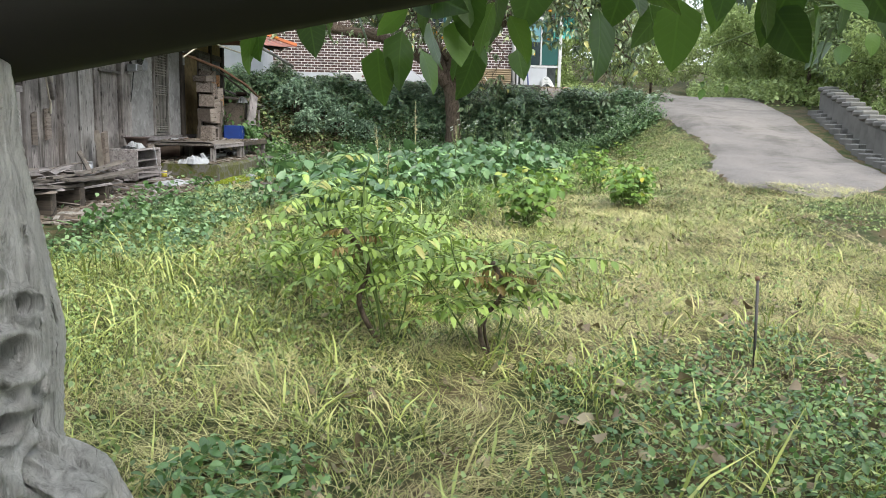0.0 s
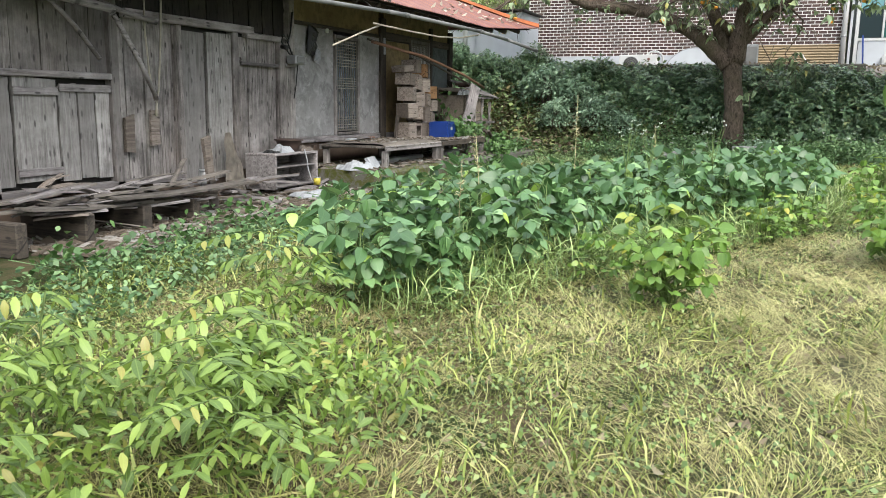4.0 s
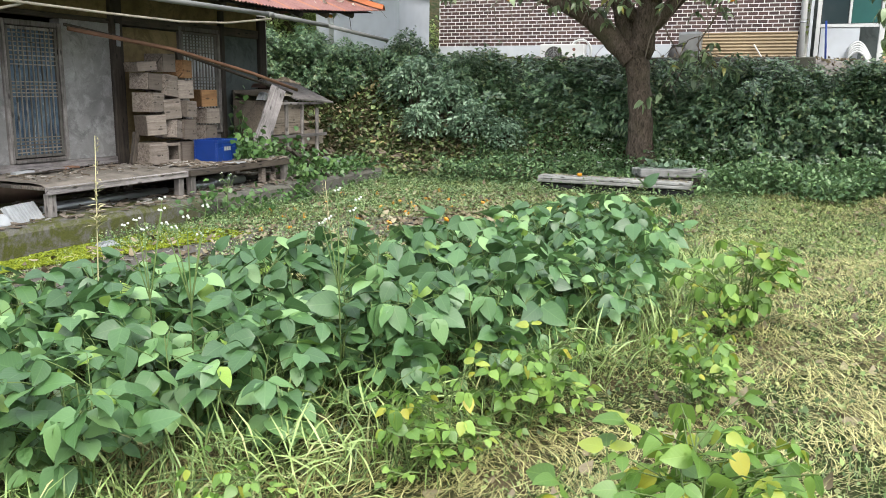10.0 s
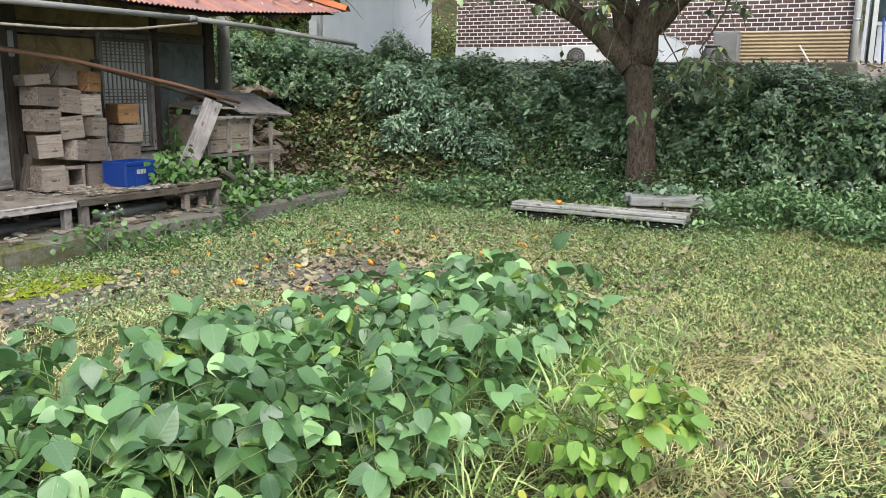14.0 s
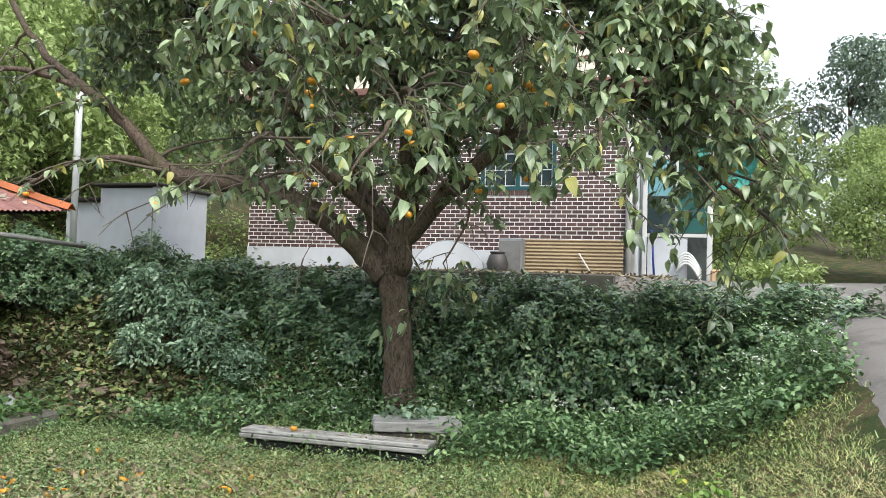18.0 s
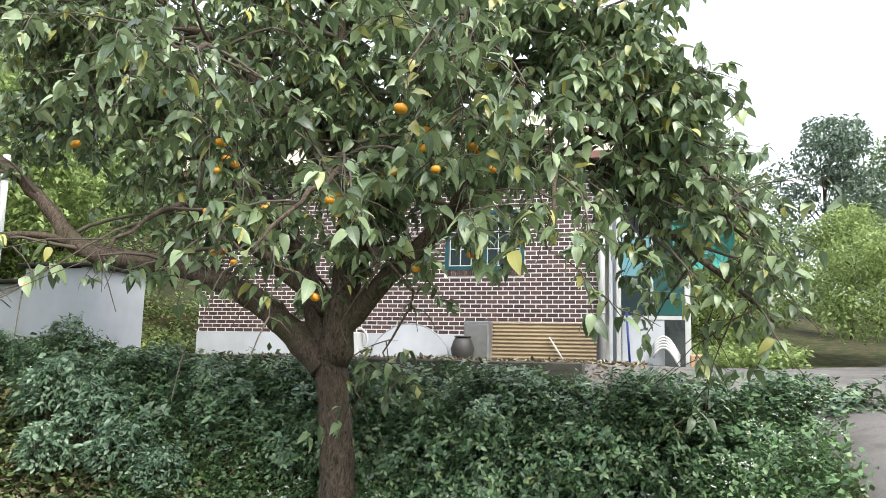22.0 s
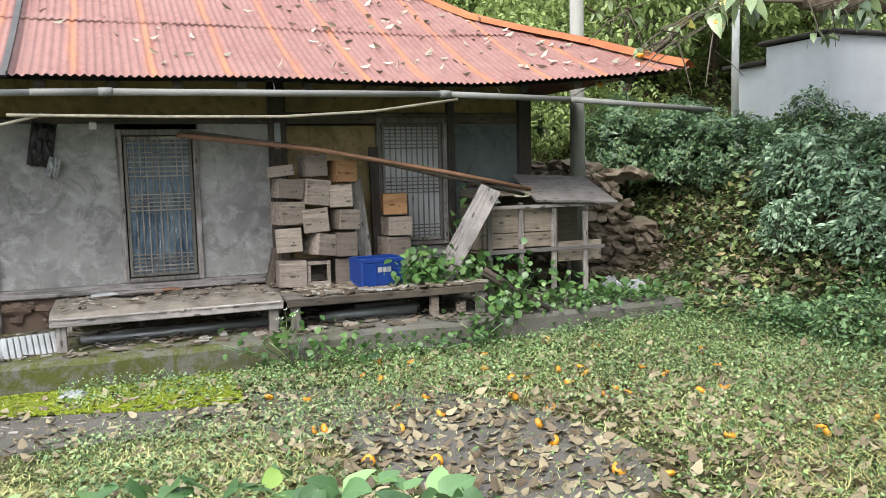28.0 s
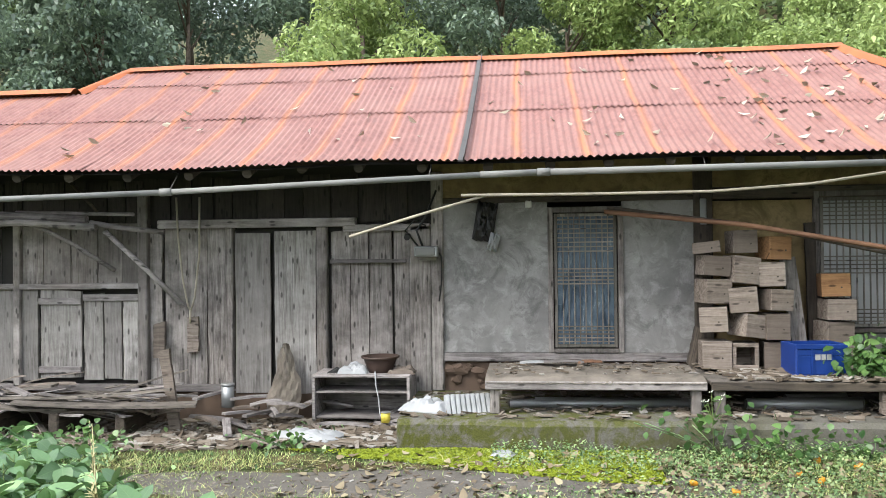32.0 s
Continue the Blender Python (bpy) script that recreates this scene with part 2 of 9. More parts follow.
def foliage(name, dark, mid, light, yellow=None, gloss=0.4, trans=0.3, veins=0.0, spec=0.6, patch=None):
    """Leaves whose colour differs from leaf to leaf, with a midrib and side veins where they show."""
    k = Nodes(name)
    stops = [(0.0, tuple(v * 0.7 for v in dark)), (0.45, mid), (0.9, tuple(v * 1.15 for v in light))]
    if yellow:
        stops += [(0.97, yellow)]
    c = k.ramp(k.island(), stops)
    c = k.mix(k.ramp(k.noise(2.0, 2), [(0.35, 0.0), (0.7, 0.8)]), c, k.mix(0.6, c, dark), "MIX")
    c = k.mix(k.math("MULTIPLY", k.each(), 0.3), c, mid)
    if patch:
        c = k.mix(k.ramp(k.noise(0.55, 4), [(0.5, 0.0), (0.66, 0.75)]), c, k.mix(0.25, patch, c))
    relief, depth = k.noise(60, 2), 0.15
    if veins:
        at = k.n("Attribute")
        at.attribute_name = "on_leaf"
        xyz = k.n("SeparateXYZ")
        k.to(at.outputs["Vector"], xyz.inputs["Vector"])
        off = k.math("ABSOLUTE", xyz.outputs["Y"], 0.0)
        rib = k.math("PINGPONG", k.math("SUBTRACT", xyz.outputs["X"], k.math("MULTIPLY", off, 0.75)), 0.065)
        side = k.ramp(k.math("MULTIPLY", rib, 15.4), [(0.0, 1.0), (0.28, 0.0)])
        mid_rib = k.ramp(off, [(0.008, 1.0), (0.022, 0.0)])
        lines = k.math("MAXIMUM", k.math("MULTIPLY", side, 0.5), mid_rib)
        c = k.mix(k.math("MULTIPLY", lines, veins), c, tuple(min(1, v * 1.15) for v in light))
        relief, depth = k.math("SUBTRACT", k.math("MULTIPLY", k.math("POWER", k.math("MULTIPLY", rib, 15.4), 0.5), 0.6), mid_rib), 0.13
    k.done(c, gloss, relief, depth, 0.004, 0.0, spec)
    tr = k.n("BsdfTranslucent")
    k.to(k.mix(0.5, c, light), tr.inputs["Color"])
    ms = k.n("MixShader", Fac=0.7 * trans)
    k.to(k.bsdf.outputs["BSDF"], ms.inputs[1])
    k.to(tr.outputs["BSDF"], ms.inputs[2])
    k.to(ms.outputs["Shader"], k.out.inputs["Surface"])
    return k.m


def wood(name, dark, light, rough=0.85, along="x", stain=0.5):
    """Weathered wood: grain stretched along the board, pieces differ, grey stains."""
    k = Nodes(name)
    sc = {"x": (1.6, 26, 26), "y": (26, 1.6, 26), "z": (26, 26, 1.6)}[along]
    at = k.n("VectorMath")
    at.operation = "ADD"
    k.to(k.coords("Object", sc), at.inputs[0])
    shift = k.n("CombineXYZ")
    k.to(k.math("MULTIPLY", k.each(), 90.0), shift.inputs["X"])
    k.to(k.math("MULTIPLY", k.each(), 53.0), shift.inputs["Z"])
    k.to(shift.outputs["Vector"], at.inputs[1])
    g = k.noise(1.0, 7, at.outputs["Vector"], 0.72, 0.8)
    s = k.noise(2.6, 5, None, 0.7)
    w = k.noise(1.1, 5, None, 0.7)
    mid = tuple((a + b) / 2 for a, b in zip(dark, light))
    c = k.ramp(g, [(0.28, tuple(v * 0.4 for v in dark)), (0.4, dark), (0.52, mid), (0.68, light)])
    split = k.noise(1.0, 3, k.coords("Object", tuple(3.2 * v if v > 2 else 0.5 * v for v in sc)), 0.6, 0.4)
    c = k.mix(k.ramp(split, [(0.3, 0.7), (0.38, 0.0)]), c, tuple(v * 0.4 for v in dark))
    c = k.mix(k.ramp(k.noise(0.9, 3, None, 0.6), [(0.45, 0.0), (0.65, 0.35)]), c, (mid[0] * 0.95, mid[1] * 0.87, mid[2] * 0.78))
    c = k.mix(k.ramp(w, [(0.45, 0.0), (0.68, 0.75)]), c, tuple(v * 1.12 for v in light))
    kn = k.n("TexVoronoi", Scale=1.0)
    kn.voronoi_dimensions = "2D"
    sp, kv = k.n("SeparateXYZ"), k.n("CombineXYZ")
    k.to(k.coords(), sp.inputs["Vector"])
    ax = {"x": "X", "y": "Y", "z": "Z"}[along]
    o1, o2 = [v for v in "XYZ" if v != ax]
    k.to(k.math("ADD", k.math("MULTIPLY", sp.outputs[ax], 2.6), k.math("MULTIPLY", k.each(), 37.0)), kv.inputs["X"])
    k.to(k.math("MULTIPLY", k.math("ADD", sp.outputs[o1], sp.outputs[o2]), 8.0), kv.inputs["Y"])
    k.to(kv.outputs["Vector"], kn.inputs["Vector"])
    c = k.mix(k.ramp(kn.outputs["Distance"], [(0.06, 0.9), (0.12, 0.0)]), c, tuple(v * 0.35 for v in dark))
    c = k.mix(k.math("MULTIPLY", k.ramp(s, [(0.42, 0.0), (0.68, 1.0)]), stain), c, tuple(d * 0.55 for d in dark))
    c = k.mix(k.math("MULTIPLY", k.math("POWER", k.each(), 2.0), 0.8), c, tuple(d * 0.7 for d in dark), "MIX")
    return k.done(c, rough, g, 0.5, 0.004)


M_WOOD_GREY = wood("weathered_grey_wood", (0.10, 0.088, 0.082), (0.40, 0.365, 0.35), along="z", stain=0.7)
M_WOOD_GREY_X = wood("weathered_grey_board", (0.118, 0.105, 0.103), (0.42, 0.385, 0.385), along="x")
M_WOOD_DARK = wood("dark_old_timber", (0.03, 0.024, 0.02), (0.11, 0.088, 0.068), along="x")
M_WOOD_DARK_Z = wood("dark_old_post", (0.03, 0.024, 0.02), (0.12, 0.095, 0.075), along="z")
M_WOOD_TAN = wood("tan_box_wood", (0.11, 0.085, 0.07), (0.37, 0.315, 0.275), along="x")
M_WOOD_ORANGE = wood("orange_box_wood", (0.16, 0.078, 0.034), (0.37, 0.205, 0.095), along="x", stain=0.25)
M_BENCH = wood("dark_bench_board", (0.06, 0.052, 0.046), (0.24, 0.21, 0.185), along="x", stain=0.6)
M_WHITE_PAINT = plain("white_limewash", (0.50, 0.52, 0.55), 0.85, 0, 6, 0.2)
M_PIPE_WHITE = plain("white_plastic_pipe", (0.58, 0.58, 0.57), 0.4, 0, 8, 0.12)

# ---- ground ----
def ground_material():
    k = Nodes("mown_grass_and_earth")
    big, mid, fine = k.noise(0.35, 4), k.noise(3.0, 5), k.noise(40, 6, None, 0.75)
    green = k.mix(fine, (0.012, 0.022, 0.006), (0.055, 0.075, 0.022))
    straw = k.mix(fine, (0.03, 0.022, 0.012), (0.17, 0.13, 0.07))
    soil = k.mix(fine, (0.03, 0.024, 0.018), (0.11, 0.085, 0.065))
    c = k.mix(k.ramp(mid, [(0.42, 0.0), (0.62, 1.0)]), green, straw)
    c = k.mix(k.ramp(big, [(0.56, 0.0), (0.7, 0.7)]), c, soil)
    return k.done(c, 0.95, k.math("ADD", fine, mid), 0.8, 0.02, 0, 0.2)


M_GROUND = ground_material()
xs = np.unique(np.concatenate([np.arange(-24, 24, 0.2), np.arange(24, 70, 1.5), np.arange(-70, -24, 1.5), np.arange(70, 900, 40), np.arange(-900, -70, 40)]))
ys = np.unique(np.concatenate([np.arange(-16, 8, 0.2), np.arange(8, 70, 1.5), np.arange(-70, -16, 1.5), np.arange(70, 900, 40), np.arange(-900, -70, 40)]))
gx, gy = np.meshgrid(xs, ys)
gz = height(gx, gy)
nx, ny = len(xs), len(ys)
idx = np.arange(nx * ny).reshape(ny, nx)
quads = np.stack([idx[:-1, :-1], idx[:-1, 1:], idx[1:, 1:], idx[1:, :-1]], -1).reshape(-1, 4)
ground = link("ground", np_mesh("ground", np.stack([gx, gy, gz], -1).reshape(-1, 3), quads), M_GROUND)
tagged(ground, "grassy yard of cut straw and weeds rising into a bank", "ground", kind="structure")

# ---- old farmhouse: materials ----
def plaster_material(name, base, stain, rough=0.93):
    k = Nodes(name)
    a, b, c = k.noise(1.1, 5, None, 0.65), k.noise(5.0, 6, None, 0.7, 0.6), k.noise(60, 4)
    d = k.noise(2.4, 7, None, 0.75, 1.2)
    col = k.mix(k.ramp(a, [(0.36, 0.0), (0.62, 1.0)]), tuple(v * 0.8 for v in base), tuple(v * 1.5 for v in base))
    col = k.mix(k.ramp(b, [(0.48, 0.0), (0.66, 0.85)]), col, stain)
    col = k.mix(k.ramp(d, [(0.52, 0.0), (0.62, 0.55), (0.7, 0.75)]), col, tuple(v * 0.5 for v in base))
    col = k.mix(k.math("MULTIPLY", c, 0.4), col, tuple(v * 0.55 for v in base))
    return k.done(col, rough, k.math("ADD", b, k.math("MULTIPLY", c, 0.4)), 0.45, 0.01, 0, 0.25)


def tin_material():
    """Rust-red corrugated sheet: chalky pink paint, orange rust along the side laps, dark dirt."""
    k = Nodes("rusty_red_corrugated_tin")
    x = k.n("SeparateXYZ")
    k.to(k.n("TexCoord").outputs["Object"], x.inputs["Vector"])
    lap = k.n("Math")
    lap.operation = "PINGPONG"
    lap.inputs[1].default_value = 0.34
    k.to(k.math("ADD", x.outputs["X"], k.math("MULTIPLY", k.noise(1.3, 3), 0.16)), lap.inputs[0])
    a, b, c = k.noise(1.2, 4), k.noise(9, 6, None, 0.75), k.noise(4.0, 5, k.coords("Object", (6, 1, 1)))
    col = k.mix(k.ramp(b, [(0.3, 0.0), (0.7, 1.0)]), (0.15, 0.06, 0.053), (0.29, 0.15, 0.132))
    col = k.mix(k.ramp(a, [(0.4, 0.0), (0.7, 0.6)]), col, (0.27, 0.15, 0.13))
    col = k.mix(k.math("MULTIPLY", k.ramp(lap.outputs["Value"], [(0.0, 0.8), (0.02, 0.5), (0.07, 0.0)]), k.ramp(a, [(0.3, 0.35), (0.62, 1.0)])), col, (0.42, 0.155, 0.055))
    col = k.mix(k.ramp(c, [(0.56, 0.0), (0.75, 0.5)]), col, (0.13, 0.05, 0.04))
    return k.done(col, k.ramp(b, [(0.2, 0.5), (0.8, 0.75)]), b, 0.25, 0.004, 0.0, 0.25)


def mossy_material():
    k = Nodes("mossy_old_concrete")
    a, b, f = k.noise(3.2, 8, None, 0.75, 0.8), k.noise(11, 7, None, 0.75), k.noise(70, 5)
    z = k.n("SeparateXYZ")
    k.to(k.n("TexCoord").outputs["Object"], z.inputs["Vector"])
    col = k.mix(f, (0.055, 0.05, 0.044), (0.20, 0.19, 0.175))
    moss = k.mix(f, (0.025, 0.032, 0.008), (0.12, 0.125, 0.02))
    west = k.ramp(k.math("MULTIPLY", k.math("ADD", z.outputs["X"], 2.0), 0.2), [(0.0, 1.0), (0.45, 0.9), (0.75, 0.15)])
    col = k.mix(k.math("MULTIPLY", k.ramp(k.math("ADD", a, k.math("MULTIPLY", b, 0.35)), [(0.6, 0.0), (0.72, 0.95)]), west), col, moss)
    col = k.mix(k.ramp(b, [(0.58, 0.0), (0.75, 0.7)]), col, (0.06, 0.055, 0.045))
    return k.done(col, 0.95, k.math("ADD", b, f), 0.5, 0.012, 0, 0.2)


M_PLASTER = plaster_material("grey_cement_plaster", (0.225, 0.218, 0.215), (0.43, 0.42, 0.415))
M_OCHRE = plaster_material("ochre_clay_plaster", (0.22, 0.165, 0.085), (0.14, 0.105, 0.06))
M_SLATE = plaster_material("dark_green_grey_panel", (0.085, 0.10, 0.10), (0.12, 0.135, 0.135))
M_TIN = tin_material()
M_RUST = plain("orange_rust_cap", (0.36, 0.10, 0.03), 0.7, 0, 14, 0.45)
M_CONC = mossy_material()
M_CLAY = plain("dark_clay_rubble", (0.10, 0.068, 0.05), 0.95, 0, 14, 0.5, 0.6)
# Near-black with faint grain, for backing, soffit and beam alike.
M_DARK = plain("near_black_board", (0.022, 0.02, 0.018), 0.9, 0, 14, 0.4)
M_STEEL = plain("dull_galvanised_steel", (0.34, 0.35, 0.36), 0.45, 0.6, 14, 0.35)
M_PVC = plain("grey_plastic_conduit", (0.17, 0.17, 0.165), 0.7, 0, 10, 0.45)
M_IRON = plain("dark_steel_angle", (0.075, 0.07, 0.068), 0.6, 0.4, 14, 0.35)
M_ROPE = plain("pale_rope", (0.40, 0.36, 0.29), 0.9, 0, 60, 0.4)
M_BLUE = plain("blue_crate_plastic", (0.007, 0.034, 0.19), 0.4, 0, 14, 0.25, 0.08)
M_WHITE = plain("white_styrofoam", (0.30, 0.31, 0.325), 0.9, 0, 16, 0.4, 0.5)
M_STRAW = plain("grey_straw_mat", (0.15, 0.13, 0.11), 0.95, 0, 34, 0.65, 0.9)
M_TILE = plain("brown_glazed_clay", (0.055, 0.033, 0.026), 0.6, 0, 12, 0.5)
M_BLACK = plain("black_plastic", (0.016, 0.016, 0.017), 0.5, 0, 14, 0.3)
M_RUSTPIPE = plain("rust_brown_pipe", (0.20, 0.105, 0.065), 0.75, 0.2, 20, 0.5)
M_YELLOW = plain("yellow_tin_can", (0.55, 0.46, 0.06), 0.5, 0, 14, 0.3)
M_STONE = plain("field_stone", (0.19, 0.15, 0.112), 0.92, 0, 7, 0.5, 0.7)

# ---- old farmhouse: platform and walls ----
bm = bmesh.new()
plat_rows = []
for i in range(38):
    x = -1.9 + 7.5 * i / 37
    dy, dz = 0.025 * wobble(x * 3, 1.0), 0.014 * wobble(x * 4, 5.0)
    plat_rows.append([bm.verts.new(c) for c in ((x, -1.62 + dy, -0.25), (x, -1.6 + dy, 0.27 + dz), (x, -1.56 + dy, 0.315 + dz), (x, -0.8, 0.325 + dz * 0.5), (x, 0.0, 0.33))])
for a, b in zip(plat_rows, plat_rows[1:]):
    for k in range(4):
        bm.faces.new((a[k], b[k], b[k + 1], a[k + 1]))
for row in (plat_rows[0], plat_rows[-1]):
    low = bm.verts.new((row[0].co.x, 0.0, -0.25))
    bm.faces.new((*row, low))
platform = part("platform", bm, M_CONC)
tagged(platform, "mossy concrete platform along the farmhouse front", "platform", kind="structure")

sill = box("low_wall_base", -9.2, 0.0, -0.3, -1.7, 0.3, 0.36, M_CLAY)
tagged(sill, "dark clay and rubble footing under the plank wall", "footing", kind="structure")

# The near-black backing puts the shade of plank gaps and openings into colour.
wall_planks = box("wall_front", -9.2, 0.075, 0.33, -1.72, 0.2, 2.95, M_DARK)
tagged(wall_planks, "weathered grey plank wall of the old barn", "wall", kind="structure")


def upright(x0, x1, z0, z1, y=0.0, thick=0.035, material=None, name="plank", parent=None, lean=0.0, seed=0):
    """A vertical old board with an uneven foot and edges."""
    r = random.Random(seed * 7 + int(x0 * 1000))
    bm = bmesh.new()
    rows = []
    n = 7
    cup = r.uniform(-0.006, 0.01)
    gap0, gap1 = 0.003 + 0.02 * r.random() ** 3, 0.003 + 0.02 * r.random() ** 3
    for i in range(n + 1):
        s = i / n
        z = z0 + (z1 - z0) * s
        a = x0 + gap0 + r.uniform(-0.005, 0.006) + lean * s
        b = x1 - gap1 + r.uniform(-0.006, 0.005) + lean * s
        d0, d1 = (r.uniform(-0.02, 0.03), r.uniform(-0.02, 0.03)) if i in (0, n) else (0, 0)
        yy = y - thick + cup * math.sin(math.pi * s)
        rows.append([bm.verts.new(c) for c in ((a, yy, z + d0), ((a + b) / 2, yy - 0.004, z + (d0 + d1) / 2), (b, yy, z + d1), (b, y + 0.01, z + d1), (a, y + 0.01, z + d0))])
    for p, q in zip(rows, rows[1:]):
        for k in range(5):
            bm.faces.new((p[k], p[(k + 1) % 5], q[(k + 1) % 5], q[k]))
    bm.faces.new(rows[0][::-1])
    bm.faces.new(rows[-1])
    return part(name, bm, material or M_WOOD_GREY, parent)


# Board colour darkened to carry the shade under the eave.
M_EAVE_SHADE = wood("eave_shaded_board", (0.014, 0.012, 0.011), (0.06, 0.05, 0.045), along="z")
cells = [(-9.1, -6.95, 9, 0.36, 2.25), (-5.17, -4.08, 4, 0.3, 2.2), (-2.92, -1.98, 4, 0.3, 2.15)]
for x0, x1, n, z0, z1 in cells:
    r = random.Random(int(x0 * 10))
    cut = [x0] + sorted(x0 + (x1 - x0) * (i + r.uniform(-0.2, 0.2)) / n for i in range(1, n)) + [x1]
    for i, (a, b) in enumerate(zip(cut, cut[1:])):
        upright(a, b, z0 + r.uniform(-0.03, 0.03), z1 + r.uniform(-0.02, 0.03), 0.07 + r.uniform(-0.02, 0.015), 0.035, parent=wall_planks, seed=i)
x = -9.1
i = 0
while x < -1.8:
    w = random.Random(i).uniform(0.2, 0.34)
    upright(x, min(x + w, -1.75), 2.24, 2.78, 0.078, 0.03, M_EAVE_SHADE, parent=wall_planks, seed=i + 40)
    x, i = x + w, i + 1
for i, (a, b) in enumerate(((-6.68, -6.4), (-6.4, -6.05), (-6.05, -5.72), (-5.72, -5.42), (-5.42, -5.17))):
    upright(a, b, 1.56, 2.26, 0.05, 0.03, parent=wall_planks, seed=60 + i)
for name, args in {
    "lintel": (-4.95, -0.06, 2.2, -2.6, 0.06, 2.3), "rail": (-7.5, -0.045, 1.5, -5.15, 0.05, 1.57),
    "sill_beam": (-9.1, -0.05, 0.3, -4.1, 0.06, 0.38), "lintel.001": (-2.75, -0.05, 2.14, -1.75, 0.05, 2.22),
}.items():
    box(name.split(".")[0], *args, M_WOOD_GREY_X, wall_planks, bevel=0.01)
for a, b, z1 in ((-3.06, -2.94, 2.2), (-1.98, -1.74, 2.2), (-5.2, -5.08, 2.6), (-4.14, -4.05, 2.2), (-6.75, -6.66, 2.3)):
    box("post", a, -0.05, 0.28, b, 0.07, z1, M_WOOD_GREY, wall_planks, bevel=0.012)
# Near-black rear wall and floor stand for the unlit room inside.
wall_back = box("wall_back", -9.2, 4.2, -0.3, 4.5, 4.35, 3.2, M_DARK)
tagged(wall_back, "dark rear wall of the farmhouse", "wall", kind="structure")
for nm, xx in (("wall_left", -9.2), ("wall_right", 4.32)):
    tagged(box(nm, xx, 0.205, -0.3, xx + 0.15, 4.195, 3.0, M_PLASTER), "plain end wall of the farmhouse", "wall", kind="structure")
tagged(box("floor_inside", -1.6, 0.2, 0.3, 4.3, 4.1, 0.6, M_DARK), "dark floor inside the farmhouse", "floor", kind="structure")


M_WOOD_PALE = wood("pale_door_board", (0.15, 0.138, 0.13), (0.50, 0.475, 0.46), along="z", stain=0.5)


def barn_door(x0, x1, z0, z1, boards, name, label, y=0.03, seed=0, battens=()):
    d = thing(name, label, "door", (x0, y, z0))
    r = random.Random(seed)
    cut = [0] + [(x1 - x0) * (i + r.uniform(-0.12, 0.12)) / boards for i in range(1, boards)] + [x1 - x0]
    for i, (a, b) in enumerate(zip(cut, cut[1:])):
        upright(a, b, r.uniform(-0.03, 0.05), z1 - z0, 0, 0.035, M_WOOD_PALE, parent=d, name="board", seed=seed * 11 + i)
    for z in battens:
        box("batten", 0.0, -0.065, z - z0 - 0.04, x1 - x0, -0.037, z - z0 + 0.04, M_WOOD_GREY_X, d, bevel=0.006)
    return d


barn_door(-4.05, -3.60, 0.28, 2.14, 1, "barn_door", "tall grey plank door leaf with rotted foot", 0.02, 3)
barn_door(-3.58, -3.07, 0.28, 2.15, 1, "barn_door", "tall grey plank door leaf with knots and a dark gap beside it", 0.02, 4)
barn_door(-6.44, -5.91, 0.44, 1.49, 1, "hatch_door", "small weathered plank hatch door with two battens", 0.03, 5, (0.55, 1.36))
barn_door(-5.89, -5.19, 0.44, 1.43, 3, "hatch_door", "small patched plank hatch door below a rail", 0.04, 6, (1.4,))
barn_door(-6.95, -6.45, 0.44, 1.48, 1, "hatch_door", "small grey plank hatch door beside a dark opening", 0.04, 8)
latch = thing("latch_bar", "thin wooden latch bar nailed across grey planks", "latch bar", (-2.9, -0.02, 1.80), 0)
upright(0, 0.02, 0, 0.05, 0.0, 0.02, parent=latch, name="peg")
box("bar", 0.0, -0.035, -0.022, 0.88, 0.0, 0.022, M_WOOD_GREY_X, latch, bevel=0.006)

# plastered part with its two openings
wall_plaster = thing("wall_plaster", "stained grey cement plaster wall of the farmhouse", "wall", kind="structure")


def cracked_panel(name, x0, x1, z0, z1, material, y=0.0, thick=0.16):
    bm = bmesh.new()
    add_box(bm, x0, y, z0, x1, y + thick, z1)
    return part(name, bm, material, wall_plaster)


LATS = ((-0.43, 0.40, 0.76, 2.38), (2.42, 3.32, 0.98, 2.51))
cracked_panel("plaster_panel", -1.72, -0.43, 0.76, 2.44, M_PLASTER)
cracked_panel("plaster_panel", 0.40, 1.16, 0.76, 2.44, M_PLASTER)
cracked_panel("ochre_panel", -1.72, 1.16, 2.5, 2.95, M_OCHRE, 0.01)
cracked_panel("ochre_panel", 1.36, 2.42, 0.76, 2.42, M_OCHRE, 0.01)
cracked_panel("ochre_panel", 1.36, 4.32, 2.57, 2.95, M_OCHRE, 0.01)
cracked_panel("plaster_panel", 2.42, 3.32, 0.66, 0.96, M_PLASTER, 0.01)
cracked_panel("grey_panel", 3.42, 4.3, 0.66, 2.5, M_SLATE, 0.01)
cracked_panel("clay_base", -1.72, 4.3, 0.2, 0.655, M_CLAY, 0.03)
for nm, a, zl, b, zh in (("head_beam", -1.72, 2.44, 1.16, 2.5), ("head_beam", 1.36, 2.44, 4.3, 2.57), ("foot_beam", -1.72, 0.66, 2.41, 0.755)):
    box(nm, a, -0.03, zl, b, 0.1, zh, M_WOOD_DARK if nm == "head_beam" else M_WOOD_GREY_X, wall_plaster, bevel=0.01)
for a, b, mm in ((-1.735, -1.6, M_WOOD_GREY), (1.16, 1.36, M_WOOD_DARK_Z), (4.3, 4.48, M_WOOD_DARK_Z), (3.325, 3.42, M_WOOD_DARK_Z)):
    box("post", a, -0.05, 0.33, b, 0.12, 2.8, mm, wall_plaster, bevel=0.012)
r = random.Random(5)
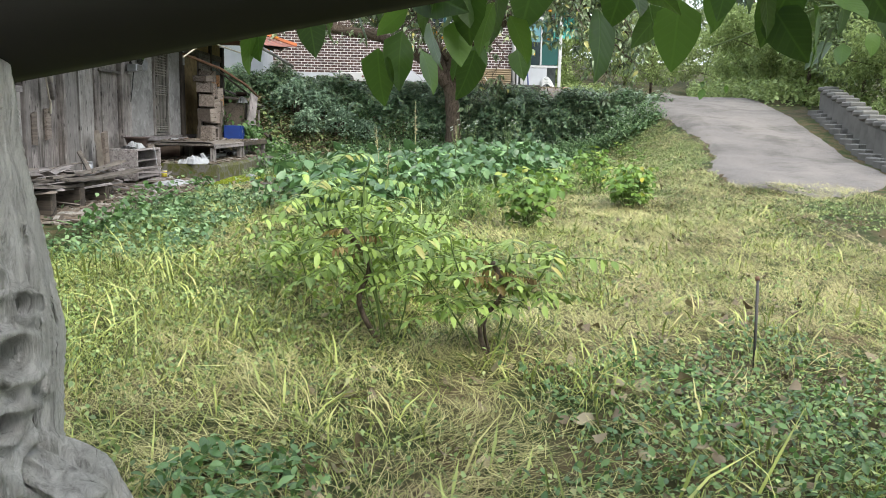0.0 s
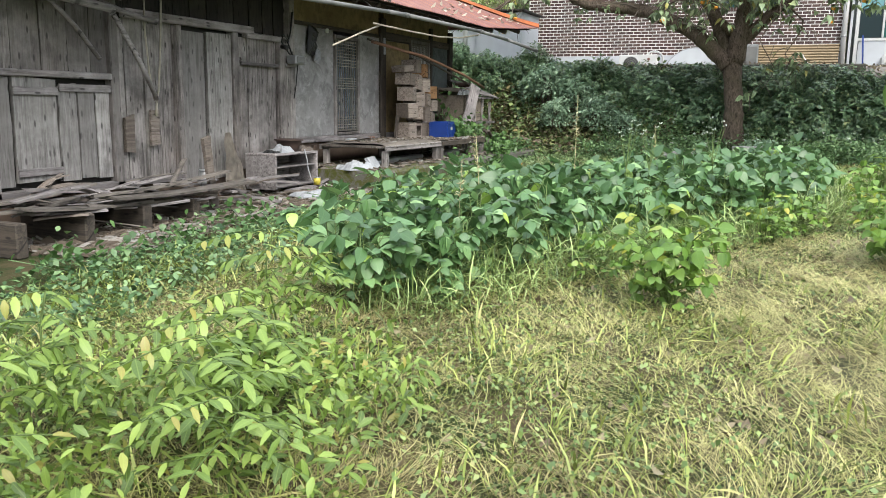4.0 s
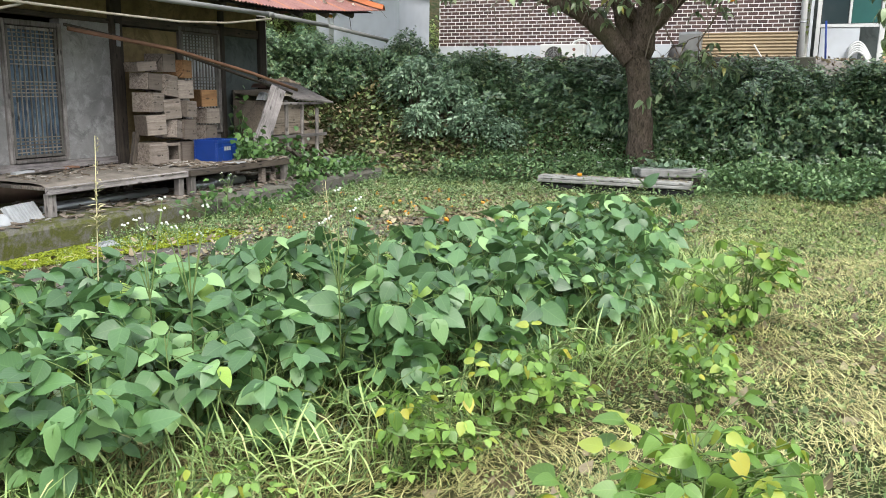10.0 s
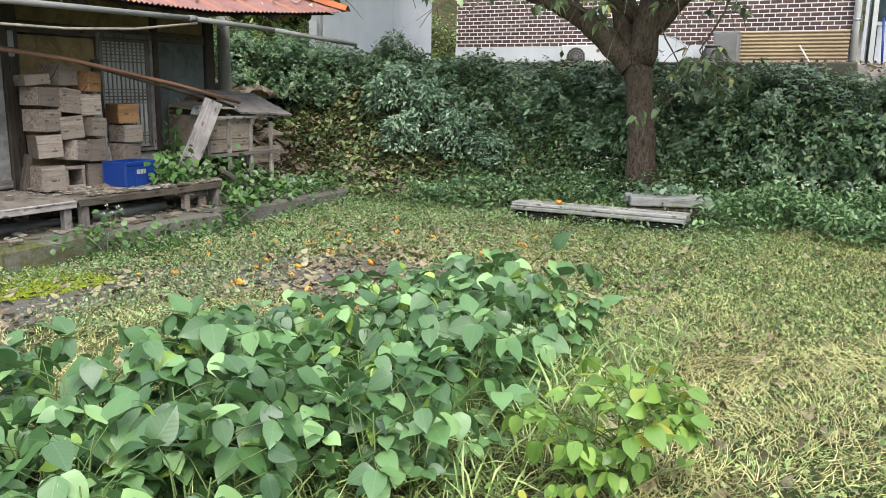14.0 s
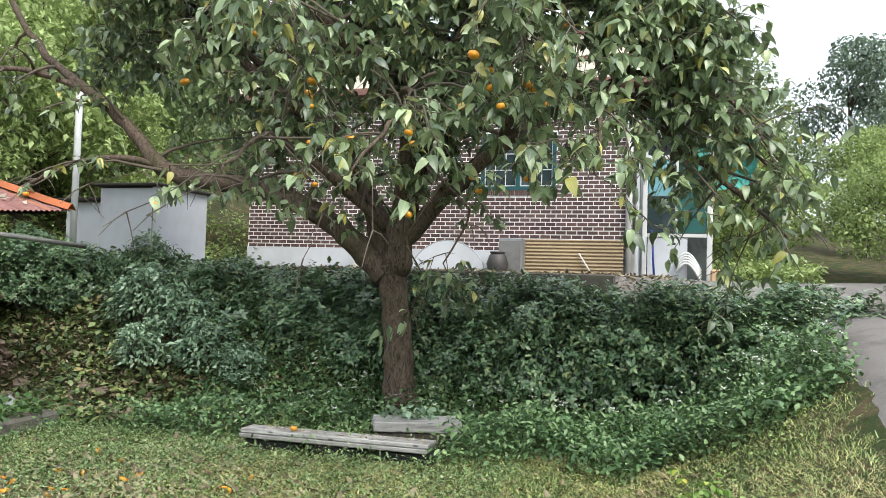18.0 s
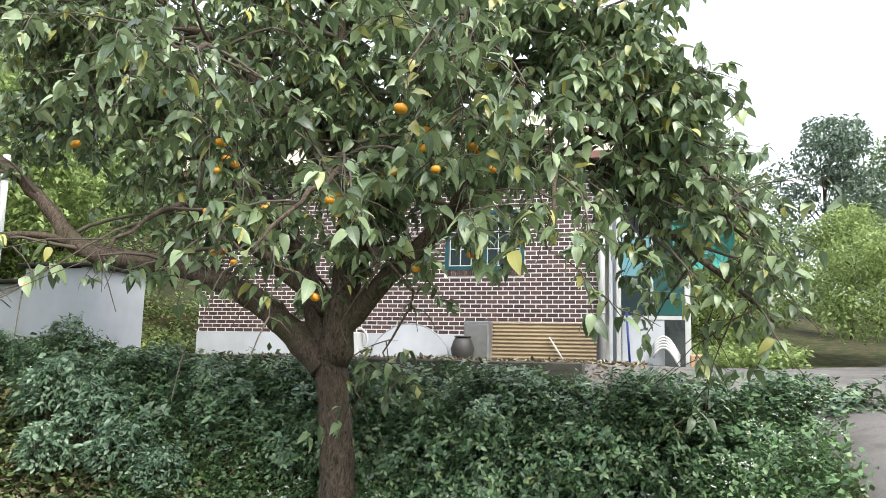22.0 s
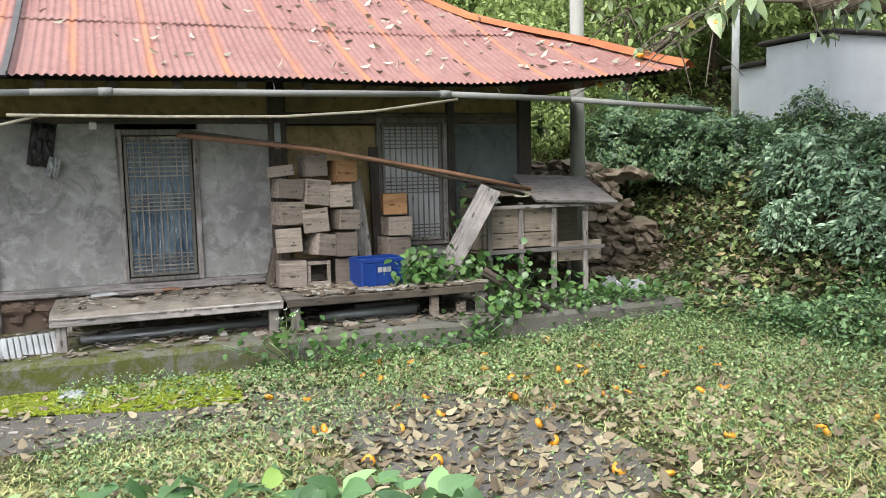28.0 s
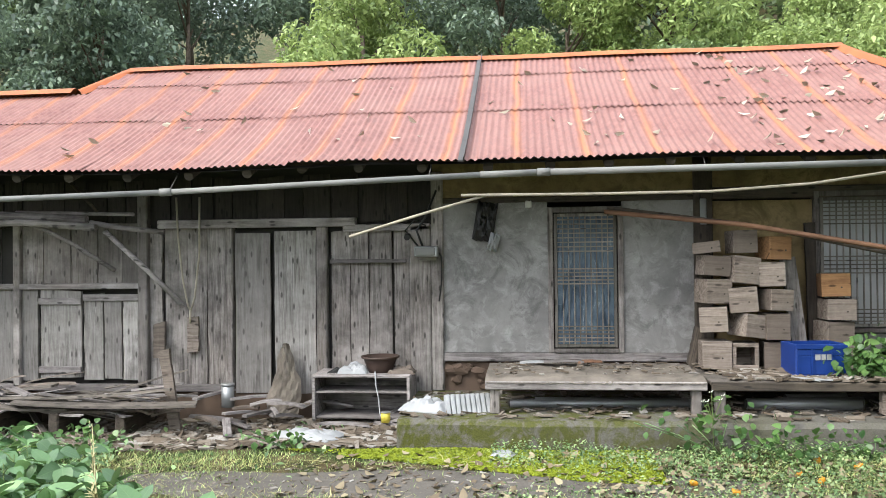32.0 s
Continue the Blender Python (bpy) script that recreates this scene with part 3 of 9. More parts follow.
for i in range(16):
    x = -1.62 + r.uniform(0, 0.62)
    z = r.uniform(0.36, 0.62)
    bm = bmesh.new()
    size = r.uniform(0.03, 0.09)
    bmesh.ops.create_icosphere(bm, subdivisions=1, radius=size)
    for v in bm.verts:
        v.co = Vector((v.co.x * 1.2 + x, v.co.y * 0.45, v.co.z * 0.75 + z)) + Vector((r.gauss(0, 0.2), r.gauss(0, 0.1), r.gauss(0, 0.2))) * size
    part("stone", bm, M_CLAY, wall_plaster)

k = Nodes("bluish_plastic_film")
n1 = k.noise(3.0, 4, k.coords("Object", (3, 1, 1)), 0.6, 1.5)
# The palest ramp stop paints streaks of sheen onto the film.
M_FILM = k.done(k.ramp(n1, [(0.3, (0.03, 0.05, 0.08)), (0.5, (0.085, 0.125, 0.175)), (0.66, (0.13, 0.18, 0.23)), (0.75, (0.45, 0.5, 0.54))]), 0.25, n1, 0.8, 0.03)
M_LATTICE = wood("grey_lattice_bar", (0.10, 0.092, 0.082), (0.34, 0.315, 0.285), along="z", stain=0.3)
M_LATTICE_X = wood("grey_lattice_crossbar", (0.10, 0.092, 0.082), (0.34, 0.315, 0.285), along="x", stain=0.3)
k = Nodes("yellowed_door_paper")
n1 = k.noise(4.0, 4)
M_PAPER = k.done(k.mix(n1, (0.30, 0.31, 0.32), (0.46, 0.47, 0.48)), 0.9)


def lattice_door(x0, x1, z0, z1, backing, label, bands):
    d = thing("lattice_door", label, "door", (x0, 0.0, z0))
    w, h = x1 - x0, z1 - z0
    fr = 0.06
    for nm, a in (("jamb", (0, -0.035, 0, fr, 0.06, h)), ("jamb", (w - fr, -0.035, 0, w, 0.06, h)), ("head", (fr, -0.035, h - fr, w - fr, 0.06, h)), ("threshold", (fr, -0.05, 0, w - fr, 0.06, 0.045))):
        box(nm, *a, M_WOOD_GREY, d, bevel=0.006)
    inner = 0.035
    a0, a1, b0, b1 = fr + 0.012, w - fr - 0.012, 0.058, h - fr - 0.012
    for nm, a in (("stile", (a0, -0.02, b0, a0 + inner, 0.015, b1)), ("stile", (a1 - inner, -0.02, b0, a1, 0.015, b1)), ("rail", (a0 + inner, -0.02, b0, a1 - inner, 0.015, b0 + inner)), ("rail", (a0 + inner, -0.02, b1 - inner, a1 - inner, 0.015, b1))):
        box(nm, *a, M_LATTICE, d, bevel=0.004)
    n = 10
    for i in range(1, n):
        x = a0 + inner + (a1 - a0 - 2 * inner) * i / n
        box("lattice_bar", x - 0.006, -0.014, b0 + inner, x + 0.006, 0.004, b1 - inner, M_LATTICE, d)
    for s0, s1, m in bands:
        for i in range(m):
            z = b0 + (b1 - b0) * (s0 + (s1 - s0) * (i + 0.5) / m)
            box("lattice_bar", a0 + inner, -0.018, z - 0.007, a1 - inner, -0.0145, z + 0.007, M_LATTICE_X, d)
    box("backing_sheet", a0 + inner - 0.01, 0.006, b0 + inner - 0.01, a1 - inner + 0.01, 0.012, b1 - inner + 0.01, backing, d)
    return d


lattice_door(*LATS[0], M_FILM, "traditional wooden lattice door backed with bluish plastic film", ((0.03, 0.17, 5), (0.46, 0.60, 5), (0.70, 0.97, 8)))
lattice_door(*LATS[1], M_PAPER, "traditional wooden lattice door backed with pale paper", ((0.03, 0.15, 4), (0.40, 0.56, 5), (0.78, 0.97, 6)))

# ---- old farmhouse: roof ----
RIDGE_Z, EAVE_Z = 4.59, 2.80


def hip_x(v):
    return float(np.interp(v, [0, 0.15, 0.33, 0.48, 0.6, 0.8, 1.0], [5.68, 5.5, 5.15, 4.55, 4.1, 3.78, 3.56]))


def roof_point(x, v, lift=0.0):
    """A point of the front slope; v goes from the eave to the ridge."""
    up = max(0.0, (x - 2.6) / 3.1) ** 2 * (1 - v)
    y = -1.27 + 3.53 * v - 0.3 * up
    z = EAVE_Z + (RIDGE_Z - EAVE_Z) * (max(v, 0.0) ** 1.08 + 0.6 * min(v, 0.0)) + 0.19 * up + 0.012 * math.sin(x * 1.7) * (1 - v) - (0.03 if x < -3 else 0.0) * (1 - v)
    return Vector((x, y, z + lift))


roof = thing("farmhouse_roof", "rust-red corrugated tin roof with orange laps and dead leaves", "roof")
SHEET = 0.68
rowcuts = (0.0, 0.43, 0.80, 1.0)
PITCH = 0.0756
col = 0
x = -9.3
while x < 5.7:
    for rr, (v0, v1) in enumerate(zip(rowcuts, rowcuts[1:])):
        xa, xb = x, min(x + SHEET + 0.04, 5.75)
        if xa > hip_x(v0):
            continue
        top = 0.74 if xb < -6.5 else 1.0
        if v0 >= top:
            continue
        v1b = min(v1 + 0.02, top)
        nxs = int((xb - xa) / 0.0189) + 1
        nvs = 5
        lift = 0.003 * (col % 2) + 0.014 * rr
        vv, ff = [], []
        for j in range(nvs + 1):
            v = v0 + (v1b - v0) * j / nvs
            for i in range(nxs + 1):
                xx = xa + (xb - xa) * i / nxs
                if v0 == 0 and j == 0:
                    v = -0.01 + 0.008 * math.sin(col * 3.1 + 1)
                cl = min(xx, hip_x(max(v, 0)))
                vv.append(roof_point(cl, v, lift + 0.013 * math.sin(2 * math.pi * cl / PITCH) + 0.004 * math.sin(col * 2.7 + rr) * (j == 0)))
        for j in range(nvs):
            for i in range(nxs):
                a = j * (nxs + 1) + i
                ff.append((a, a + 1, a + nxs + 2, a + nxs + 1))
        link("tin_sheet", np_mesh("tin_sheet", vv, ff), M_TIN, roof)
    x += SHEET
    col += 1
# rear slope, hip end and left end
bm = bmesh.new()
q = [bm.verts.new(c) for c in ((-6.4, 2.28, RIDGE_Z), (3.56, 2.28, RIDGE_Z), (5.68, 5.9, 2.9), (-9.3, 5.9, 2.8), (-9.3, 3.1, 4.0), (-6.7, 3.1, 4.05))]
bm.faces.new(q)
part("rear_slope", bm, M_TIN, roof)
bm = bmesh.new()
hp = [roof_point(hip_x(v), v, -0.005) for v in (0, 0.15, 0.33, 0.48, 0.6, 0.8, 1.0)]
hb = [Vector((p.x, 2.3 * 2 - p.y, p.z)) for p in hp]
ra, rb = [bm.verts.new(p) for p in hp], [bm.verts.new(p) for p in hb[:-1]] + [None]
rb[-1] = ra[-1]
for i in range(len(ra) - 1):
    bm.faces.new([v for v in dict.fromkeys((ra[i], rb[i], rb[i + 1], ra[i + 1]))])
part("hip_end", bm, M_TIN, roof)


def cap_strip(name, pts, material, parent, wide=0.13, tall=0.055):
    bm = bmesh.new()
    rows = []
    for i, p in enumerate(pts):
        d = (pts[min(i + 1, len(pts) - 1)] - pts[max(i - 1, 0)]).normalized()
        s = d.cross(Vector((0, 0, 1))).normalized()
        rows.append([bm.verts.new(p + s * wide * a + Vector((0, 0, tall * b))) for a, b in ((-1, -0.6), (-0.45, 0.55), (0, 1.0), (0.45, 0.55), (1, -0.6))])
    for a, b in zip(rows, rows[1:]):
        for k in range(4):
            bm.faces.new((a[k], b[k], b[k + 1], a[k + 1]))
    return part(name, bm, material, parent, "orange rusted ridge capping", sharp=False)


cap_strip("ridge_cap", [roof_point(x, 1.0, 0.03 + 0.008 * math.sin(x * 2)) for x in np.linspace(-6.4, 3.6, 16)], M_RUST, roof)
cap_strip("hip_cap", [roof_point(hip_x(v), v, 0.04) for v in np.linspace(1.0, -0.01, 14)], M_RUST, roof, 0.11)
cap_strip("ridge_cap", [roof_point(x, 0.74, 0.05) for x in np.linspace(-9.3, -6.75, 8)], M_RUST, roof)
cap_strip("hip_cap", [roof_point(-6.42 - 0.3 * s, 1.0 - 0.26 * s, 0.03) for s in np.linspace(0, 1, 5)], M_RUST, roof, 0.08)
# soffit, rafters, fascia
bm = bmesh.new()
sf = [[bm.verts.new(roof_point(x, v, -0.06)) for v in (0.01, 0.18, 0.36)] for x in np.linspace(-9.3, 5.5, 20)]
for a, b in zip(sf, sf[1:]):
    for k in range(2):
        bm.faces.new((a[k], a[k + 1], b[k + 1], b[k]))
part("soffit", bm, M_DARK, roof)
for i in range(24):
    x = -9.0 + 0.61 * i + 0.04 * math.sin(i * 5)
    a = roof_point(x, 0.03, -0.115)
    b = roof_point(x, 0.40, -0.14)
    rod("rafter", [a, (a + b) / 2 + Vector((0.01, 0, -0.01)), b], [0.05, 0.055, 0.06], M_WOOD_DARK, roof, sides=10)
for s0, s1 in ((-9.3, -5.2), (-5.2, -1.2), (-1.2, 2.8), (2.8, 5.4)):
    bm = bmesh.new()
    prev = None
    for x in np.linspace(s0, s1, 7):
        a = roof_point(x, 0.035, -0.035)
        cur = [bm.verts.new(a + Vector(c)) for c in ((0, -0.02, -0.045), (0, 0.02, -0.045), (0, 0.02, 0.0), (0, -0.02, 0.0))]
        if prev:
            for k in range(4):
                bm.faces.new((prev[k], cur[k], cur[(k + 1) % 4], prev[(k + 1) % 4]))
        prev = cur
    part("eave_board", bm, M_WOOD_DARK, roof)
strip = thing("roof_strap", "dark perforated steel angle lying up the roof slope", "steel strap", (0, 0, 0))
bm = bmesh.new()
pr = None
for v in np.linspace(-0.06, 1.03, 14):
    a = roof_point(-1.28, min(max(v, 0), 1), 0.055)
    if v < 0 or v > 1:
        a = a + (roof_point(-1.28, 1) - roof_point(-1.28, 0)).normalized() * 3.9 * (v if v < 0 else v - 1)
    cur = [bm.verts.new(a + Vector(c)) for c in ((-0.03, 0, 0), (0.03, 0, 0), (0.03, 0, 0.045), (0.022, 0, 0.045), (0.022, 0, 0.012), (-0.03, 0, 0.012))]
    if pr:
        for k in range(6):
            bm.faces.new((pr[k], cur[k], cur[(k + 1) % 6], pr[(k + 1) % 6]))
    pr = cur
part("angle", bm, M_IRON, strip)
# dead leaves on the roof
M_ROOFLEAF = foliage("bleached_dead_leaves", (0.20, 0.165, 0.115), (0.38, 0.335, 0.26), (0.56, 0.52, 0.43), None, 0.75, 0.1)
lv, lf = leaf(0.12, 0.07, -0.5, -0.15, 2)
N = 210
u = rng.random(N)
rx = np.where(u < 0.72, rng.uniform(1.5, 5.2, N), rng.uniform(-6, 2, N))
rv = rng.uniform(0.03, 0.97, N)
keep = [i for i in range(N) if rx[i] < hip_x(rv[i]) - 0.1]
pl = np.array([roof_point(rx[i], rv[i], 0.035) for i in keep])
mats = turns(rng.uniform(0, 6.28, len(keep)), rng.normal(0, 0.3, len(keep)), 0.46 + rng.normal(0, 0.3, len(keep)))
M_DEADLEAF = foliage("dead_leaves", (0.085, 0.055, 0.032), (0.19, 0.145, 0.088), (0.33, 0.285, 0.18), None, 0.7, 0.1, 0.12)
roofleaves = link("dead_leaves", np_mesh("dead_leaves", *spread(lv, lf, pl, mats)), M_ROOFLEAF)
tagged(roofleaves, "dry curled leaves scattered on the tin roof", "leaves", kind="stuff")

# ---- along the farmhouse front ----
conduit = thing("conduit_pole", "long grey plastic pipe hung along the eave", "pipe")
pp = [(-9.3, -1.36, 2.40), (-4.24, -1.36, 2.512), (-1.1, -1.36, 2.622), (-0.5, -1.36, 2.635), (2.75, -1.36, 2.66), (4.25, -1.36, 2.625), (6.15, -1.42, 2.52)]
for i, (a, b) in enumerate(zip(pp, pp[1:])):
    rod("pipe", [a, b], 0.03 if i < 2 else 0.033, M_PVC, conduit, sides=10)
for p in (pp[1], pp[3], pp[4]):
    rod("coupling", [Vector(p) + Vector((-0.06, 0, -0.001)), Vector(p) + Vector((0.06, 0, 0.001))], 0.04, M_PVC, conduit, sides=10)
for x in (-6.8, -4.2, -1.6, 1.0, 3.4, 5.0):
    z = float(np.interp(x, [p[0] for p in pp], [p[2] for p in pp]))
    e = roof_point(x, 0.04, -0.06)
    rod("hanger", [(x, -1.36, z + 0.02), (x + 0.01, (-1.36 + e.y) / 2, (z + e.z) / 2 + 0.02), e], 0.006, M_IRON, conduit, sides=5)
thin = thing("thin_pole", "thin pale bamboo pole slung under the eave", "pole")
rod("pole", [(-2.42, -1.2, 2.05), (-1.7, -1.2, 2.26), (-1.02, -1.2, 2.447)], [0.013, 0.014, 0.014], M_ROPE, thin)
rod("sagging_rod", [(-1.3, -1.22, 2.44), (0.0, -1.22, 2.43), (1.09, -1.22, 2.435), (2.0, -1.22, 2.49), (2.95, -1.24, 2.62)], 0.014, M_ROPE, thin)
rust = thing("rusty_pipes", "two long rusty pipes leaning across the front wall", "pipes")
rod("pipe", [(0.16, -0.4, 2.30), (1.5, -0.75, 2.13), (2.9, -0.95, 1.86), (3.95, -0.98, 1.64)], 0.025, M_RUSTPIPE, rust)
rod("pipe", [(0.2, -0.3, 2.35), (1.6, -0.62, 2.13), (3.9, -0.92, 1.58)], 0.02, M_WOOD_DARK, rust)

for i, (pts, rad) in enumerate((
        ([(-6.25, -0.35, 2.25), (-5.85, -0.25, 2.02), (-5.43, -0.12, 1.72)], 0.026), ([(-5.43, -0.35, 2.17), (-5.0, -0.25, 1.74), (-4.6, -0.12, 1.30)], 0.03),
        ([(-7.6, -0.45, 2.26), (-6.4, -0.4, 2.285), (-5.5, -0.42, 2.21)], 0.045), ([(-5.6, -0.36, 2.27), (-5.2, -0.34, 2.2), (-4.75, -0.3, 2.15)], 0.03),
        ([(-6.6, -0.2, 2.41), (-5.8, -0.2, 2.385), (-5.16, -0.2, 2.365)], 0.022), ([(-7.8, -0.3, 2.34), (-6.7, -0.28, 2.37), (-5.7, -0.25, 2.31)], 0.05), ([(-6.0, -0.12, 2.78), (-5.6, -0.2, 2.4)], 0.018))):
    t = thing("loose_timber", "grey weathered pole wedged against the plank wall", "timber", group="timbers on the plank wall")
    rod("pole", pts, rad, M_WOOD_GREY_X if rad > 0.02 else M_WOOD_DARK, t, sides=7)
rope = thing("hanging_rope", "loop of pale rope hanging on the plank wall", "rope")
rod("rope", [(-4.70, -0.09, 2.56), (-4.69, -0.07, 2.1), (-4.64, -0.06, 1.6), (-4.58, -0.06, 1.3), (-4.55, -0.06, 1.24), (-4.5, -0.06, 1.4), (-4.44, -0.06, 1.9), (-4.42, -0.09, 2.56)], 0.012, M_ROPE, rope, sides=6)
rod("tail", [(-4.55, -0.065, 1.25), (-4.56, -0.06, 1.1)], 0.014, M_ROPE, rope, sides=6)

meter = thing("meter_box", "grey metal electric meter box on a bracket with cables", "meter box", (-1.77, -0.2, 1.84))
box("case", -0.13, -0.06, 0.0, 0.13, 0.1, 0.12, M_STEEL, meter, bevel=0.012)
box("cover", -0.115, -0.075, 0.015, 0.1, -0.061, 0.105, M_PVC, meter, bevel=0.008)
box("bracket", -0.1, 0.1, -0.04, 0.1, 0.2, 0.0, M_WOOD_GREY_X, meter)
rod("cable", [(-0.05, 0.05, 0.12), (-0.12, 0.08, 0.3), (-0.02, 0.1, 0.45), (0.1, 0.14, 0.75)], 0.013, M_BLACK, meter)
rod("cable", [(0.12, 0.05, 0.06), (0.16, 0.1, 0.0), (0.15, 0.13, -0.3), (0.12, 0.15, -0.5)], 0.008, M_BLACK, meter)
rod("cable", [(-0.1, 0.05, 0.12), (-0.25, 0.1, 0.3), (-0.15, 0.14, 0.42), (-0.02, 0.15, 0.35)], 0.01, M_BLACK, meter)
rod("insulator", [(-0.22, 0.02, 0.22), (-0.22, 0.12, 0.24)], 0.035, M_BLACK, meter, sides=10)


def crumple(name, w, d, h, material, parent=None, seed=0, n=14, label=""):
    """A crumpled sheet or heap."""
    bm = bmesh.new()
    bmesh.ops.create_grid(bm, x_segments=n, y_segments=n, size=0.5)
    for v in bm.verts:
        r2 = max(abs(v.co.x), abs(v.co.y)) * 2
        z = noise.noise(Vector((v.co.x * 4 + seed, v.co.y * 4, 1.3 * seed))) * 0.45 + noise.noise(Vector((v.co.x * 9, v.co.y * 9 + seed, 0))) * 0.25
        wx = noise.noise(Vector((v.co.y * 5, seed, 2))) * 0.15
        v.co = Vector(((v.co.x + wx) * w, (v.co.y + wx * 0.7) * d, h * max(0.02, (0.55 + z) * (1 - r2 ** 4))))
    top = list(bm.faces)
    ext = bmesh.ops.extrude_face_region(bm, geom=top)
    for v in ext["geom"]:
        if isinstance(v, bmesh.types.BMVert):
            v.co.z -= 0.012 if h < 0.3 else 0.02
    bmesh.ops.recalc_face_normals(bm, faces=bm.faces)
    return part(name, bm, material, parent, label)


cloth = thing("hanging_cloth", "black plastic cloth and pale glove hung on the plaster wall", "cloth", (-1.1, -0.03, 2.2))
crumple("black_cloth", 0.44, 0.24, 0.12, M_BLACK, cloth, 3).matrix_basis = pose(-0.02, 0, 0.03, 90, 0, 8) @ pose(0, 0, 0, 0, 0, 80)
crumple("pale_glove", 0.2, 0.11, 0.08, M_WHITE, cloth, 9).matrix_basis = pose(0.07, -0.05, -0.2, 90, 0, 0) @ pose(0, 0, 0, 0, 0, 75)
rod("nail", [(0, 0.03, 0.25), (0, -0.05, 0.26)], 0.006, M_IRON, cloth)
tag = box("wall_tag", -0.675, -0.03, 2.38, -0.6, -0.005, 2.47, M_PIPE_WHITE, bevel=0.006)
tagged(tag, "small cream plastic junction plate on the wall", "plate")
sw = box("fuse_strip", 1.22, -0.075, 2.16, 1.29, -0.052, 2.45, M_WHITE, bevel=0.008)
tagged(sw, "narrow white board nailed to the dark post", "board")

shelf = thing("low_shelf", "low weathered two-tier wooden shelf with junk on it", "shelf", (-2.97, -0.62, 0.1))
for nm, a in (("top", (0, 0, 0.46, 1.06, 0.5, 0.49)), ("mid_shelf", (0.03, 0.02, 0.29, 1.03, 0.48, 0.31)), ("side", (0, 0, 0, 0.035, 0.5, 0.458)), ("side", (1.025, 0, 0, 1.06, 0.5, 0.458)), ("back", (0.036, 0.47, 0.02, 1.024, 0.49, 0.458)), ("bottom", (0.036, 0.02, 0.02, 1.024, 0.469, 0.045))):
    box(nm, *a, M_WOOD_GREY_X, shelf, bevel=0.005)
bowl = thing("clay_bowl", "large brown earthenware bowl on the low shelf", "bowl", (-2.27, -0.36, 0.59))
bm = bmesh.new()
prof = [(0.0, 0.0), (0.13, 0.0), (0.155, 0.07), (0.185, 0.15), (0.21, 0.155), (0.212, 0.175), (0.19, 0.175), (0.15, 0.09), (0.0, 0.03)]
rings = [[bm.verts.new((r_ * math.cos(a), r_ * math.sin(a), z_)) for a in np.linspace(0, 2 * math.pi, 24, endpoint=False)] if r_ else [bm.verts.new((0, 0, z_))] for r_, z_ in prof]
for p, q in zip(rings, rings[1:]):
    for i in range(24):
        bm.faces.new([v for v in dict.fromkeys((p[i % len(p)], p[(i + 1) % len(p)], q[(i + 1) % len(q)], q[i % len(q)]))])
part("vessel", bm, M_TILE, bowl, sharp=False)
for at, s, sd, mm, lb in (((-2.55, -0.42, 0.595), (0.32, 0.26, 0.12), 2, M_WHITE, "crumpled pale rag on the low shelf"), ((-2.02, -0.4, 0.595), (0.26, 0.3, 0.1), 5, M_WOOD_TAN, "crumpled brown paper sack on the low shelf"), ((-2.72, -0.4, 0.595), (0.2, 0.2, 0.06), 8, M_BLACK, "dark crumpled rag on the low shelf")):
    tg = thing("rag", lb, "rag", at)
    crumple("cloth", *s, mm, tg, sd)
can = thing("paint_can", "small yellow tin can on the ground under the shelf", "can", (-2.15, -0.75, 0.12))
rod("tin", [(0, 0, 0), (0, 0, 0.1)], 0.05, M_YELLOW, can, sides=14)
rod("rim", [(0, 0, 0.1), (0, 0, 0.108)], 0.053, M_STEEL, can, sides=14)
cord = thing("string", "thin white string hanging off the low shelf", "string")
rod("strand", [(-2.28, -0.63, 0.63), (-2.27, -0.66, 0.5), (-2.24, -0.66, 0.35), (-2.22, -0.7, 0.2), (-2.18, -0.72, 0.13)], 0.008, M_WHITE, cord, sides=5)
for nm, at, s, sd, lb in (("foam_sheet", (-1.66, -1.1, 0.33), (0.5, 0.36, 0.16), 1, "crumpled white styrofoam sheet on the platform edge"), ("foam_debris", (-2.85, -1.15, 0.06), (0.62, 0.35, 0.09), 4, "heap of broken white styrofoam on the ground"), ("paper_scrap", (-0.9, -1.9, 0.07), (0.2, 0.14, 0.07), 6, "pale paper scrap lying in the moss")):
    tg = thing(nm, lb, "debris", at, -20)
    crumple("sheet", *s, M_WHITE, tg, sd, 18)
ridged = thing("ridged_foam", "ridged white packing foam leaning on the platform", "foam", (-1.25, -1.2, 0.36), 15, rx=55)
for i in range(9):
    box("ridge", -0.22 + i * 0.05, -0.14, 0, -0.18 + i * 0.05, 0.14, 0.03, M_WHITE, ridged, bevel=0.006)
box("sheet", -0.23, -0.145, -0.02, 0.235, 0.145, -0.001, M_WHITE, ridged)


